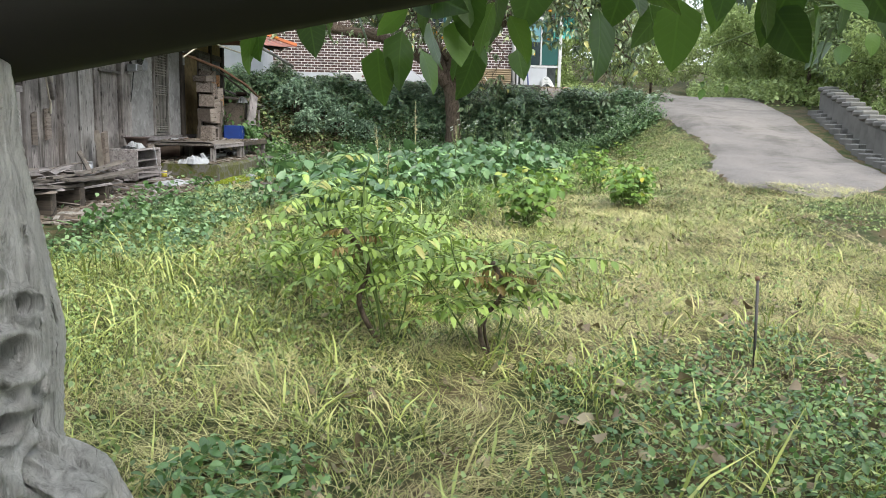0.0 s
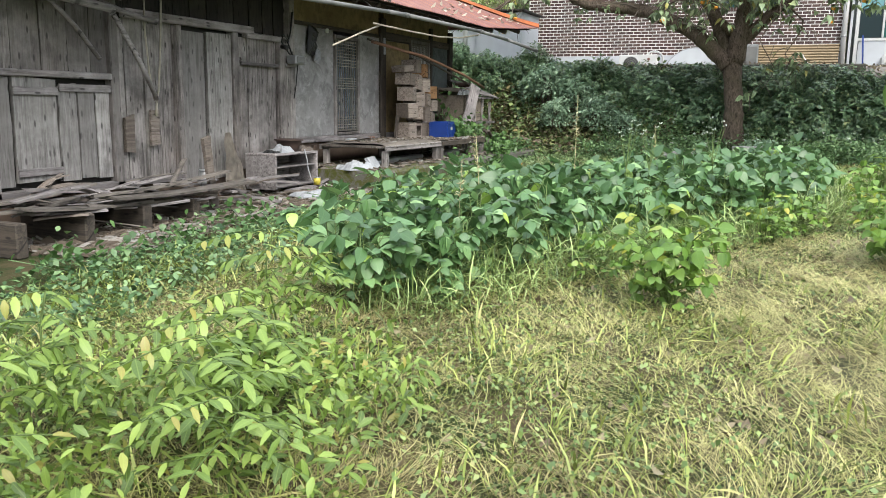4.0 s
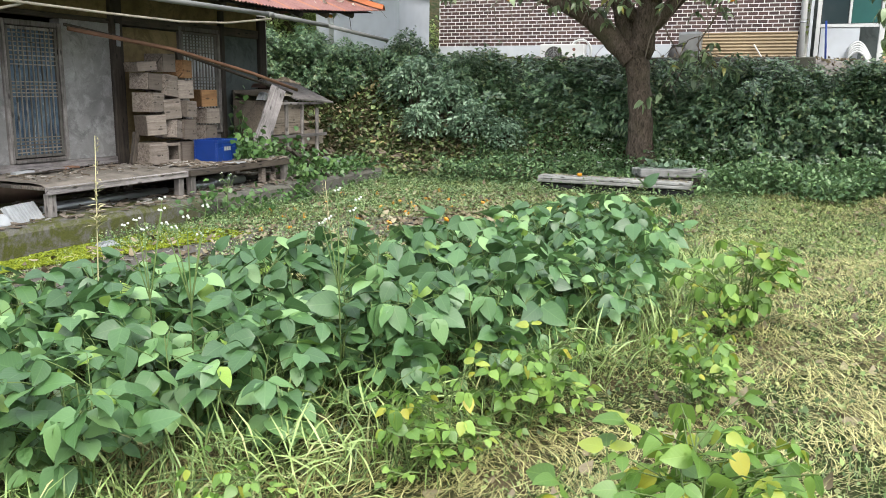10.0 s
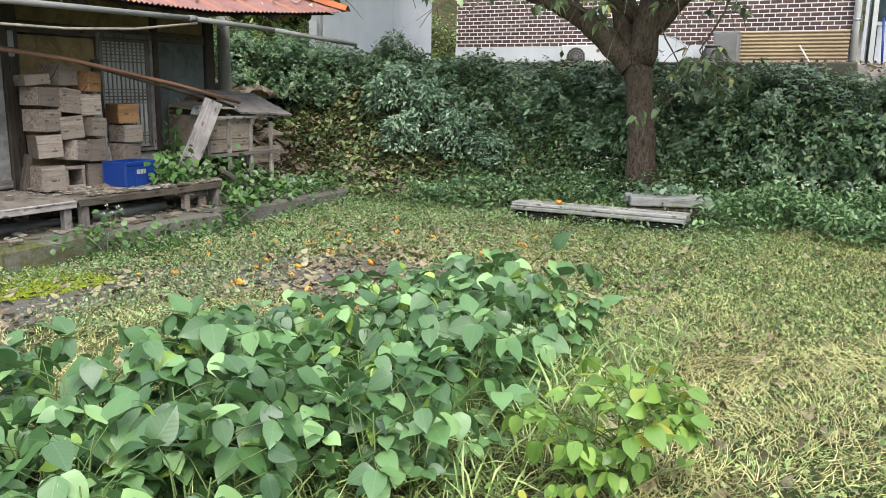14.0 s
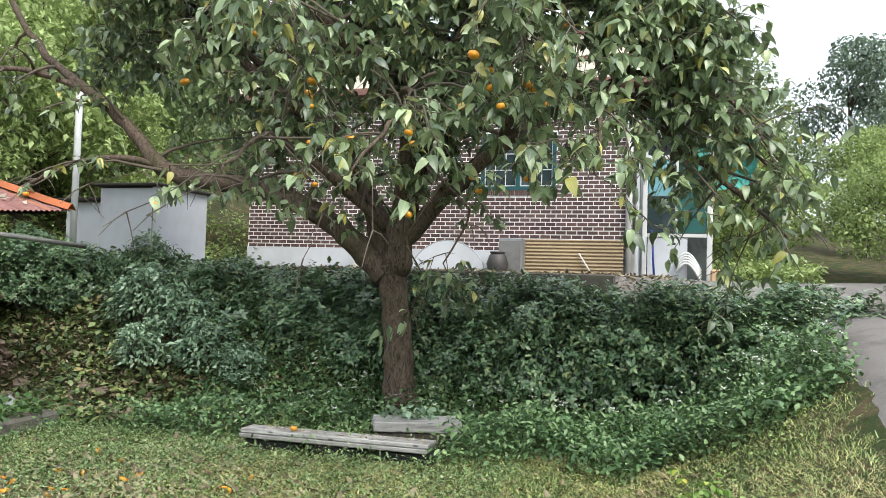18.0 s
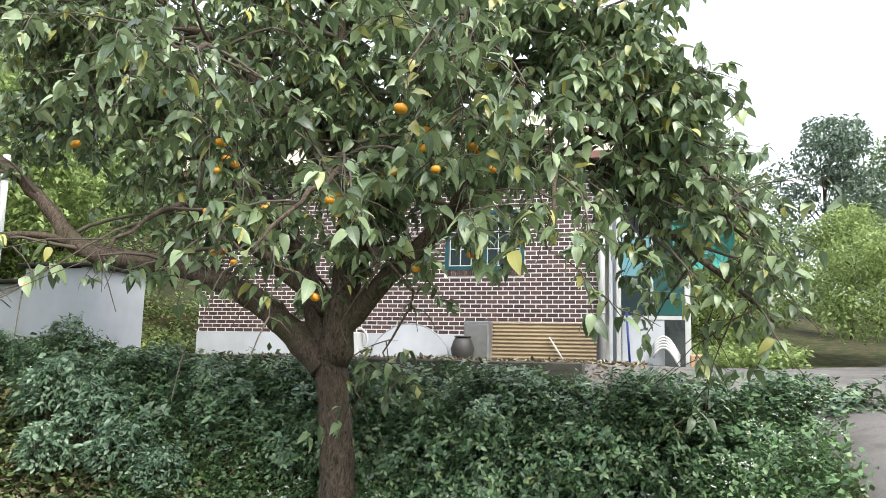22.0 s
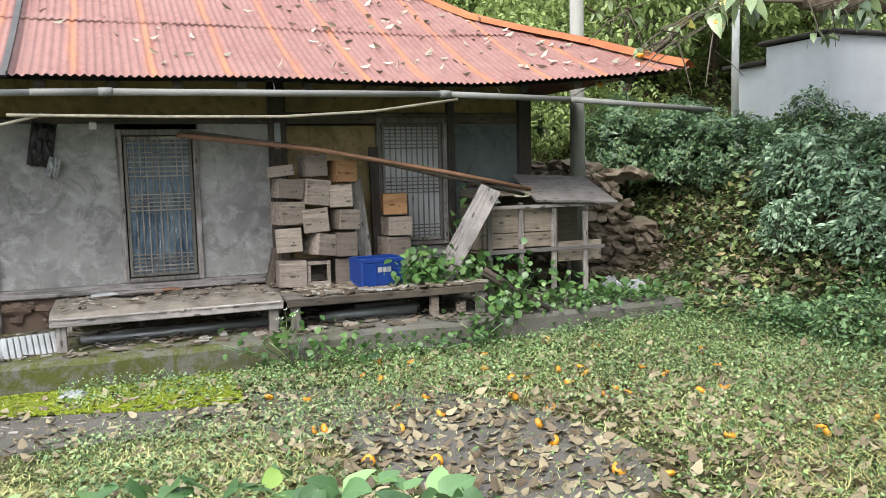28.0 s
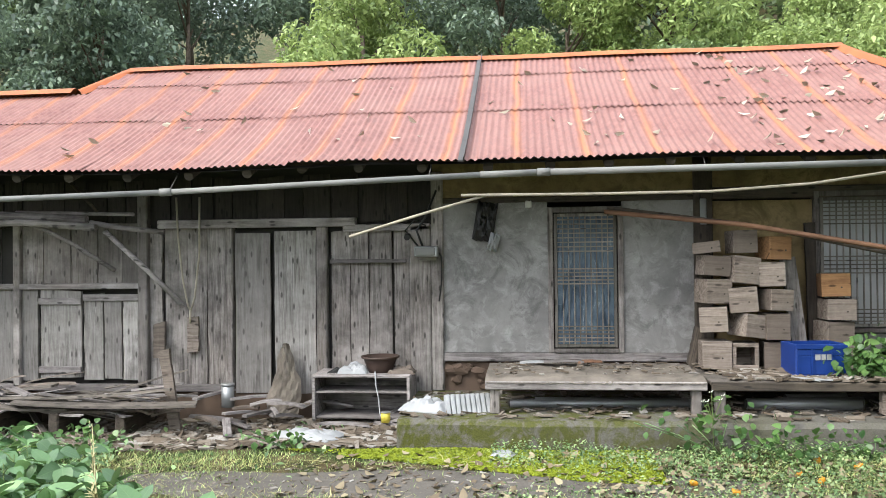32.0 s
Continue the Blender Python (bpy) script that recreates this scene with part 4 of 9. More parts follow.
def bench(x0, x1, top, y0, y1, label, mat_top):
    b = thing("wooden_bench", label, "bench", ((x0 + x1) / 2, (y0 + y1) / 2, 0.32), group="benches on the platform")
    w, d, h = (x1 - x0) / 2, (y1 - y0) / 2, top - 0.32
    for sx in (-1, 1):
        for sy in (-1, 1):
            box("leg", sx * (w - 0.09) - 0.045, sy * (d - 0.08) - 0.045, 0, sx * (w - 0.09) + 0.045, sy * (d - 0.08) + 0.045, h - 0.08, M_WOOD_GREY, b, bevel=0.008)
    box("front_rail", -w, -d, h - 0.085, w, -d + 0.04, h - 0.005, M_WOOD_GREY_X if mat_top else M_WOOD_DARK, b, bevel=0.006)
    box("back_rail", -w, d - 0.04, h - 0.085, w, d, h - 0.005, M_WOOD_GREY_X, b, bevel=0.006)
    n = 7
    for i in range(n):
        ya, yb = -d + 0.041 + (2 * d - 0.083) * i / n, -d + 0.041 + (2 * d - 0.083) * (i + 1) / n
        box("board", -w, ya + 0.003, h - 0.04, w, yb - 0.003, h - 0.004 + 0.004 * (i % 2), M_BENCH, b, bevel=0.004)
    if mat_top:
        nxg, nyg = 90, 12
        vv, ff = [], []
        for j in range(nyg + 1):
            for i in range(nxg + 1):
                px, py = -w + 2 * w * i / nxg, -d - 0.01 + (2 * d - 0.1) * j / nyg
                z = h + 0.028 + 0.014 * noise.noise(Vector((px * 7, py * 9, 0))) + 0.010 * noise.noise(Vector((px * 30, py * 14, 3))) - 0.03 * max(0, -py / d - 0.55)
                if j == 0:
                    z = h - 0.02 + 0.018 * noise.noise(Vector((px * 40, 5, 1)))
                    py -= 0.02 * noise.noise(Vector((px * 17, 2, 7)))
                vv.append((px, py, z))
        for j in range(nyg):
            for i in range(nxg):
                a = j * (nxg + 1) + i
                ff.append((a, a + 1, a + nxg + 2, a + nxg + 1))
        link("straw_mat", np_mesh("straw_mat", vv, ff), M_STRAW, b, "grey rotten straw mat")
    return b


bench(-1.08, 1.0, 0.645, -1.33, -0.12, "low grey wooden bench covered with a rotten straw mat", True)
bench(1.04, 3.25, 0.645, -1.33, -0.12, "low wooden bench with rusty rail and peeling boards", False)
for i, (x, y, rz, l) in enumerate(((-0.75, -0.45, 3, 0.34), (-0.6, -0.38, -8, 0.3), (-0.35, -0.42, 5, 0.28), (-0.15, -0.5, 12, 0.26), (-0.5, -0.5, 1, 0.42))):
    t = thing("wood_scrap", "short scrap of board lying on the straw mat", "board", (x, y, 0.695 + 0.004 * i), rz, group="scraps on the bench")
    board("board", l, 0.08, 0.022, (M_WHITE, M_WOOD_DARK, M_TILE, M_RUSTPIPE, M_WOOD_GREY_X)[i], t, seed=i)
for i, (x, l, z, rz, rad) in enumerate(((1.45, 1.05, 0.375, -3, 0.055), (1.75, 0.85, 0.37, 2, 0.045), (1.9, 0.6, 0.39, 5, 0.04), (-0.85, 1.9, 0.36, 1, 0.04), (-0.6, 1.5, 0.37, -2, 0.035))):
    t = thing("tin_roll", "rolled grey tin sheet stored under the bench", "tin roll", (x, -0.95 + 0.13 * (i % 3), z), rz, group="tin under the benches")
    rod("roll", [(0, 0, 0), (l, 0, 0.01)], rad, M_STEEL, t, sides=10)
    rod("inner_roll", [(-0.015, 0, 0), (l + 0.015, 0, 0.01)], rad * 0.7, M_IRON, t, sides=10)

HIVES = [  # x, z, width, height, orange, tilt
    (1.25, 0.66, 0.34, 0.30, 0, 0), (1.245, 1.04, 0.32, 0.27, 0, -2), (1.25, 1.33, 0.31, 0.26, 0, 1), (1.24, 1.61, 0.31, 0.22, 0, 3), (1.2, 1.845, 0.32, 0.13, 0, -4),
    (1.55, 0.66, 0.30, 0.28, 0, 0), (1.57, 0.98, 0.33, 0.25, 0, 5), (1.545, 1.24, 0.32, 0.27, 0, -3), (1.52, 1.53, 0.32, 0.29, 0, 4), (1.535, 1.84, 0.28, 0.25, 0, -1),
    (1.86, 0.66, 0.26, 0.29, 0, 0), (1.845, 0.96, 0.27, 0.28, 0, 0), (1.84, 1.255, 0.28, 0.23, 0, 2), (1.845, 1.5, 0.29, 0.26, 0, -1), (1.85, 1.77, 0.27, 0.25, 1, 1),
    (2.53, 0.66, 0.34, 0.24, 0, 0), (2.51, 0.91, 0.33, 0.23, 0, 1), (2.515, 1.145, 0.33, 0.23, 0, 0), (2.51, 1.385, 0.32, 0.25, 1, -1)]
for i, (x, z, w, h, o, tilt) in enumerate(HIVES):
    w = w * 0.86
    hv = thing("hive_box", "stacked old wooden hive box with %s boards" % ("orange new" if o else "grey weathered"), "wooden box", (x + 0.012 * math.sin(i * 2.3), (-0.50 if i < 15 else -0.32) + 0.035 * math.sin(i * 5.1), z), 5 * tilt + 9 * math.sin(i * 3.7), group="stack of hive boxes", ry=tilt * 1.5)
    mm = M_WOOD_ORANGE if o else M_WOOD_TAN
    d = 0.3
    hollow = i == 5
    front = [("front_board", (-w / 2, -d / 2, 0.006, w / 2, -d / 2 + 0.02, h - 0.01))] if not hollow else [("front_board", (-w / 2, -d / 2, 0.006, w / 2, -d / 2 + 0.02, 0.05)), ("front_board", (-w / 2, -d / 2, h - 0.05, w / 2, -d / 2 + 0.02, h - 0.01)), ("front_board", (-w / 2, -d / 2, 0.051, -w / 2 + 0.04, -d / 2 + 0.02, h - 0.051)), ("front_board", (w / 2 - 0.04, -d / 2, 0.051, w / 2, -d / 2 + 0.02, h - 0.051))]
    for nm, a in front + [("side_board", (-w / 2, -d / 2 + 0.021, 0.006, -w / 2 + 0.02, d / 2, h - 0.01)), ("side_board", (w / 2 - 0.02, -d / 2 + 0.021, 0.006, w / 2, d / 2, h - 0.01)), ("back_board", (-w / 2 + 0.021, d / 2 - 0.02, 0.006, w / 2 - 0.021, d / 2, h - 0.01)), ("top_board", (-w / 2 + 0.021, -d / 2 + 0.021, h - 0.032, w / 2 - 0.021, d / 2 - 0.021, h - 0.012))]:
        box(nm, *a, mm, hv, bevel=0.004)
    rod("knot", [(0.05, -d / 2 - 0.006, h * 0.4), (0.05, -d / 2 + 0.002, h * 0.4)], 0.009, M_WOOD_DARK, hv, sides=6)
lean = thing("leaning_plank", "grey plank leaning on the clay wall", "plank", (2.14, -0.5, 0.66), 0, rx=-8)
upright(-0.09, 0.07, 0, 1.14, 0, 0.03, parent=lean, name="board", lean=-0.09)
lean2 = thing("leaning_plank", "narrow dark plank leaning beside the lattice door", "plank", (2.36, -0.16, 0.66), 0, rx=-4)
upright(-0.06, 0.06, 0, 1.5, 0, 0.03, M_WOOD_DARK_Z, parent=lean2, name="board")
lean3 = thing("leaning_plank", "dark split plank leaning at the hive stack", "plank", (1.03, -0.4, 0.66), 0, ry=12)
upright(-0.05, 0.05, 0, 0.4, 0, 0.03, M_WOOD_DARK_Z, parent=lean3, name="board")

crate = thing("bottle_crate", "blue plastic bottle crate with a white emblem on the bench", "crate", (2.12, -0.85, 0.652), 6)
cw, cd, ch = 0.5, 0.36, 0.31
for nm, a in (("floor", (-cw / 2, -cd / 2, 0, cw / 2, cd / 2, 0.02)), ("front_low", (-cw / 2, -cd / 2, 0.021, cw / 2, -cd / 2 + 0.018, 0.2)), ("back", (-cw / 2, cd / 2 - 0.018, 0.021, cw / 2, cd / 2, ch)), ("end", (-cw / 2, -cd / 2 + 0.019, 0.021, -cw / 2 + 0.018, cd / 2 - 0.019, ch)), ("end", (cw / 2 - 0.018, -cd / 2 + 0.019, 0.021, cw / 2, cd / 2 - 0.019, ch)), ("front_rim", (-cw / 2 - 0.006, -cd / 2 - 0.008, ch - 0.045, cw / 2 + 0.006, -cd / 2 + 0.018, ch)), ("front_mid", (-cw / 2, -cd / 2 - 0.001, 0.201, cw / 2, -cd / 2 + 0.017, ch - 0.046))):
    box(nm, *a, M_BLUE, crate, bevel=0.005)
for xx in (-0.235, -0.1, 0.1, 0.235):
    box("rib", xx - 0.01, -cd / 2 - 0.012, 0.0, xx + 0.01, -cd / 2 - 0.0005, ch - 0.046, M_BLUE, crate)
for i in range(3):
    box("divider", -0.12 + i * 0.12, -cd / 2 + 0.02, 0.02, -0.112 + i * 0.12, cd / 2 - 0.02, 0.2, M_BLUE, crate)
for xx, ww in ((-0.07, 0.05), (-0.01, 0.04), (0.04, 0.045)):
    box("emblem", xx, -cd / 2 - 0.004, 0.16, xx + ww, -cd / 2 - 0.0015, 0.215, M_WHITE, crate, "white painted emblem", m=Matrix.Shear("XZ", 4, (0.0, 0.0)))
for i, (x, y, rz) in enumerate(((1.72, -1.12, -32), (1.8, -1.18, -30))):
    t = thing("white_lath", "thin white lath lying on the bench", "lath", (x, y, 0.652 + 0.012 * i), rz)
    box("lath", 0, -0.015, 0, 0.36, 0.015, 0.012, M_WHITE, t)
sl = thing("slanted_board", "wide grey board leaning from the bench to the coop", "board", (2.82, -0.98, 0.66), 0, ry=-58)
board("board", 1.18, 0.24, 0.03, M_WOOD_GREY_X, sl, seed=4, ragged=0.02, bow=0.02).matrix_basis = pose(0, 0, 0, 62, 0, 0)

fb = thing("fallen_post", "dark split post slanting from the bench to the platform edge", "post", (0, 0, 0))
rod("post", [(3.2, -1.28, 0.80), (3.48, -1.44, 0.58), (3.83, -1.6, 0.345)], [0.03, 0.034, 0.03], M_WOOD_DARK, fb, sides=6)
# coop of old boards
coop = thing("animal_coop", "small collapsing plywood coop on thin legs", "coop", (3.42, -0.78, 0.33))
M_PLY = wood("warped_plywood", (0.12, 0.095, 0.075), (0.29, 0.245, 0.20), along="x", stain=0.35)
for nm, a in (("front_panel", (0.02, 0.0, 0.80, 1.0, 0.02, 1.12)), ("front_panel", (0.02, 0.004, 0.62, 1.0, 0.024, 0.79)), ("side_panel", (0.0, 0.03, 0.6, 0.02, 0.6, 1.14)), ("lower_panel", (1.0, 0.01, 0.42, 1.62, 0.03, 0.66)), ("back_panel", (0.0, 0.6, 0.55, 1.65, 0.62, 1.3)), ("floor_board", (0.0, 0.03, 0.56, 1.65, 0.6, 0.585))):
    box(nm, *a, M_PLY, coop, bevel=0.004)
for x in (0.05, 0.46, 0.9, 1.34):
    box("leg", x, -0.045, 0, x + 0.06, -0.003, 1.15 if x < 1.2 else 1.02, M_WOOD_GREY, coop, bevel=0.006)
for x in (0.05, 1.5):
    box("leg", x, 0.62, 0, x + 0.06, 0.67, 1.3, M_WOOD_GREY, coop, bevel=0.006)
box("rail", 0.0, -0.065, 1.08, 1.55, -0.046, 1.12, M_WOOD_GREY_X, coop, bevel=0.004)
box("rail", 0.0, -0.065, 0.56, 1.62, -0.046, 0.61, M_WOOD_GREY_X, coop, bevel=0.004)
board("roof_board", 1.1, 0.82, 0.025, M_WOOD_GREY_X, coop, "grey sagging roof board", seed=2, ragged=0.03).matrix_basis = pose(0.7, 0.28, 1.30, 22, 3, 0)
board("roof_board", 0.75, 0.5, 0.02, M_PLY, coop, seed=5, ragged=0.03).matrix_basis = pose(0.0, 0.35, 1.22, 6, -4, 0)
bm = bmesh.new()
for a in range(5):
    add_rod(bm, [(0.53 + 0.07 * math.cos(t_ + a), 0.02 + 0.09 * math.sin(t_ + a * 0.3), 1.22 + 0.012 * a) for t_ in np.linspace(0, 6.0, 14)], 0.007, 5)
rc = thing("rope_coil", "coil of pale rope on top of the coop", "rope", (3.42, -0.78, 0.33))
part("coil", bm, M_ROPE, rc)
for at, s, sd, mm, lb in (((3.5, -0.72, 1.49), (0.28, 0.18, 0.16), 12, M_WHITE, "crumpled plastic bag lying on the coop"), ((5.45, -0.9, 0.33), (0.3, 0.26, 0.2), 14, M_WHITE, "white plastic bag beside the coop"), ((5.25, -0.7, 0.33), (0.24, 0.3, 0.24), 17, M_STEEL, "grey crumpled sack beside the coop")):
    tg = thing("plastic_bag", lb, "bag", at)
    crumple("bag", *s, mm, tg, sd)
roll = thing("red_tin_scrap", "curled dark red tin scrap on the slanted board", "tin scrap", (3.45, -0.7, 1.62), 10)
bm = bmesh.new()
pr = None
for a in np.linspace(0.2, 2.7, 9):
    cur = [bm.verts.new((0.16 * math.cos(a), y_, 0.11 * math.sin(a))) for y_ in (-0.12, 0.12)]
    if pr:
        bm.faces.new((pr[0], cur[0], cur[1], pr[1]))
    pr = cur
bmesh.ops.solidify(bm, geom=bm.faces[:], thickness=0.006)
part("tin", bm, M_TILE, roll)
stick = thing("leaning_batten", "dark peeling batten leaning down from the bench", "batten", (3.1, -1.42, 0.76), 0, ry=36)
board("batten", 0.95, 0.055, 0.03, M_WOOD_DARK, stick, seed=3, bow=0.03)
for i, (x, y, h) in enumerate(((2.62, -1.25, 0.2), (2.95, -1.2, 0.12))):
    t = thing("short_block", "short pale post stub standing by the bench", "block", (x, y, 0.32), 20 * i)
    upright(-0.05, 0.05, 0, h, 0.03, 0.06, M_WOOD_TAN, "block", t, seed=i)

# board heap and firewood before the plank wall
r = random.Random(11)
for i in range(10):
    x = r.uniform(-7.6, -5.9)
    t = thing("old_board", "split grey board lying on the heap by the wall", "board", (x, -0.62 + r.uniform(-0.3, 0.35), 0.24 + 0.012 * i), r.uniform(-5, 5), group="board heap", rx=r.uniform(-6, 10), ry=r.uniform(-4, 4))
    board("board", r.uniform(1.2, 2.1), r.uniform(0.1, 0.22), 0.025, M_BENCH, t, seed=i, ragged=0.04, bow=-0.03)
for i in range(4):
    t = thing("prop_beam", "dark beam propping up the board heap", "beam", (-7.2 + 0.75 * i, -0.95, 0.0), 90 + r.uniform(-6, 6))
    box("beam", 0, -0.06, -0.1, 0.9, 0.06, 0.215, M_WOOD_DARK, t, bevel=0.015)
for i in range(34):
    x = r.uniform(-5.1, -3.05) if i < 24 else r.uniform(-3.0, -2.0)
    t = thing("firewood_stick", "broken grey stick in the litter by the wall", "stick", (x, r.uniform(-0.75, -0.2), 0.08 + r.uniform(0.02, 0.2) * (i < 20)), r.uniform(-70, 70), group="sticks by the wall", ry=r.uniform(-14, 8))
    board("stick", r.uniform(0.25, 0.7), r.uniform(0.03, 0.09), 0.025, M_WOOD_GREY_X if i % 3 else M_WOOD_TAN, t, seed=i, ragged=0.02, bow=0.015)
pile = thing("board_pile", "heap of splintered grey slats and rotten boards against the hatches", "boards", (-5.6, -0.55, 0.12))
for i in range(54):
    L = r.uniform(0.25, 1.0)
    bd = board("slat", L, r.uniform(0.03, 0.11), r.uniform(0.008, 0.02), r.choice((M_WOOD_GREY_X, M_WOOD_GREY_X, M_BENCH, M_WOOD_TAN)), pile, "", r.uniform(-0.02, 0.03), 300 + i, 0.03)
    lay = i / 54
    bd.matrix_basis = pose(r.uniform(-1.15, 0.95) - L / 2, r.gauss(0, 0.16), 0.02 + 0.36 * lay * r.uniform(0.6, 1.0), r.gauss(0, 9), r.gauss(0, 7), r.gauss(0, 22))
pst = thing("leaning_post", "pale broken board standing in the litter", "board", (-4.42, -0.75, 0.02), 0, ry=-6)
upright(-0.07, 0.06, 0, 0.86, 0, 0.04, M_WOOD_TAN, "board", pst, seed=2, lean=-0.03)
for i, (x, z0, z1) in enumerate(((-4.62, 0.75, 1.15), (-5.02, 0.7, 1.1))):
    t = thing("patch_board", "short pale board nailed to the planks", "board", (x, 0.0, z0))
    upright(0, 0.15, 0, z1 - z0, 0.0, 0.03, M_WOOD_TAN, "board", t, seed=i)
M_BARKSLAB = plain("flaky_pale_bark", (0.27, 0.235, 0.20), 0.95, 0, 26, 0.6, 0.9)
slab = thing("bark_slab", "rough rounded bark slab leaning on the barn door", "slab", (-3.4, -0.32, 0.05), 0, rx=-12)
bm = bmesh.new()
for i in range(23):
    z = 0.84 * i / 22
    w = float(np.interp(z, [0, 0.05, 0.2, 0.4, 0.55, 0.7, 0.84], [0.11, 0.17, 0.2, 0.17, 0.11, 0.09, 0.03]))
    mid = 0.02 * math.sin(5 * z) + 0.03 * z
    for j in range(15):
        u = -1 + 2 * j / 14
        e = 1 + 0.07 * math.sin(13 * z + (2 if u > 0 else 5)) + 0.04 * math.sin(31 * z)
        bm.verts.new((mid + w * u * e, -0.06 * (1 - u * u) - 0.01 * math.sin(9 * u + 9 * z) * math.sin(19 * z + 4 * u) - 0.005 * math.sin(33 * z - 11 * u), z))
bm.verts.ensure_lookup_table()
for i in range(22):
    for j in range(14):
        c = i * 15 + j
        bm.faces.new([bm.verts[q] for q in (c, c + 1, c + 16, c + 15)])
bmesh.ops.solidify(bm, geom=bm.faces[:], thickness=0.02)
bmesh.ops.recalc_face_normals(bm, faces=bm.faces)
part("slab", bm, M_BARKSLAB, slab)
tube = thing("steel_canister", "small dented steel canister by the barn door", "canister", (-4.02, -0.3, 0.18))
rod("body", [(0, 0, 0), (0, 0, 0.24)], 0.07, M_STEEL, tube, sides=14)
rod("lid", [(0, 0, 0.241), (0, 0, 0.262)], 0.076, M_STEEL, tube, sides=14)

# utility pole, stone wall
pole = thing("utility_pole", "pale concrete utility pole behind the tin roof", "utility pole", (5.84, 1.05, 0.2))
rod("shaft", [(0, 0, 0), (0, 0, 2.5), (0, 0, 5.0)], [0.115, 0.105, 0.095], plain("pale_concrete_pole", (0.27, 0.27, 0.25), 0.85, 0, 9, 0.3), pole, sides=18)
rod("band", [(0, 0, 4.86), (0, 0, 4.98)], 0.105, M_IRON, pole, sides=18)
rod("wire", [(0.05, 0, 4.9), (2.0, 0.8, 5.3), (6.0, 3.5, 6.6)], 0.012, M_BLACK, pole, sides=5)
wp = thing("white_pole", "thin white plastic vent pole beside the shed", "pole", (9.25, 1.6, 2.2))
rod("shaft", [(0, 0, 0), (0, 0, 3.55)], 0.062, M_PIPE_WHITE, wp, sides=12)
rod("joint", [(0, 0, 3.1), (0, 0, 3.2)], 0.072, M_PIPE_WHITE, wp, sides=12)
swall = thing("wall_stone", "rough dry stone retaining wall beside the farmhouse", "stone wall", kind="structure")
r = random.Random(3)
STONES = []
for sd in range(6):
    bm = bmesh.new()
    bmesh.ops.create_icosphere(bm, subdivisions=2, radius=0.5)
    for v in bm.verts:
        v.co += v.co.normalized() * (0.4 * noise.noise(v.co * 2.2 + Vector((sd * 9, 0, 0))) + 0.22 * noise.noise(v.co * 5.5 + Vector((0, sd * 7, 0))))
        v.co.z *= 0.8
    me = bpy.data.meshes.new("stone")
    bm.to_mesh(me)
    bm.free()
    me.materials.append(M_STONE)
    STONES.append(me)
for row in range(11):
    s = r.uniform(-0.1, 0.1)
    while s < 3.0 - 0.12 * row * r.random():
        w = r.uniform(0.13, 0.38)
        st = link("stone", STONES[r.randrange(6)], None, swall)
        bx, by = 4.75 + s * 0.82, 1.75 - s * 0.36 + 0.05 * row
        st.matrix_basis = pose(bx + 0.5 * w, by, 0.33 + row * 0.158 + r.uniform(-0.03, 0.03), r.uniform(-15, 15), r.uniform(-15, 15), r.uniform(-40, 10)) @ Matrix.Diagonal((w * 1.15, 0.36, r.uniform(0.17, 0.26), 1))
        s += w * 0.9

for i in range(14):
    x_, y_ = r.uniform(5.9, 6.9), r.uniform(-1.7, 0.3)
    w = r.uniform(0.18, 0.42)
    t = thing("loose_stone", "dark field stone fallen at the foot of the bank", "stone", (x_, y_, float(height(x_, y_)) + 0.08), r.uniform(0, 360), group="stones at the bank")
    link("stone", STONES[r.randrange(6)], None, t).scale = (w, w * 0.8, w * 0.7)

# ---- brick house on the terrace ----
FX, FY0, FY1, FZ0, FZ1, FTOP = 15.97, -8.14, 1.92, 2.15, 2.98, 6.85
k = Nodes("dark_brown_brick")
g = k.noise(30, 5)
M_BRICK = k.done(k.mix(k.math("MULTIPLY", g, 0.5), k.ramp(k.each(), [(0.0, (0.050, 0.026, 0.024)), (0.5, (0.085, 0.045, 0.040)), (1.0, (0.13, 0.075, 0.062))]), (0.05, 0.03, 0.028)), 0.55, g, 0.3, 0.003)
k = Nodes("dark_brown_brick_far")
g = k.noise(30, 5)
M_BRICK_FAR = k.done(k.mix(k.math("MULTIPLY", g, 0.5), k.ramp(k.island(), [(0.0, (0.050, 0.026, 0.024)), (0.5, (0.085, 0.045, 0.040)), (1.0, (0.13, 0.075, 0.062))]), (0.05, 0.03, 0.028)), 0.55, g, 0.3, 0.003)
M_MORTAR = plain("white_mortar", (0.80, 0.78, 0.76), 0.9, 0, 30, 0.2)
M_CREAM = plain("cream_plaster_band", (0.74, 0.68, 0.56), 0.85, 0, 6, 0.15)
M_REDTILE = plain("dull_red_trim", (0.20, 0.095, 0.075), 0.7, 0, 10, 0.3)
M_TEAL = plain("teal_window_paint", (0.015, 0.075, 0.085), 0.4, 0, 12, 0.25)
M_AQUA = plain("aqua_plastic_sheet", (0.16, 0.36, 0.40), 0.5, 0, 5, 0.3)
M_CORR = plain("ochre_corrugated_sheet", (0.27, 0.205, 0.125), 0.7, 0, 5, 0.35)
k = Nodes("window_glass")
M_GLASS = k.done((0.03, 0.045, 0.05), 0.06, k.noise(2, 2), 0.02, 0.01, 0.0, 0.8)

house = thing("brick_house", "single-storey dark brick house with white base and teal window", "house", (FX, 0, 0))
WY0, WY1, WZ0, WZ1 = -6.37, -4.51, 4.45, 5.84
DEP = 0.28


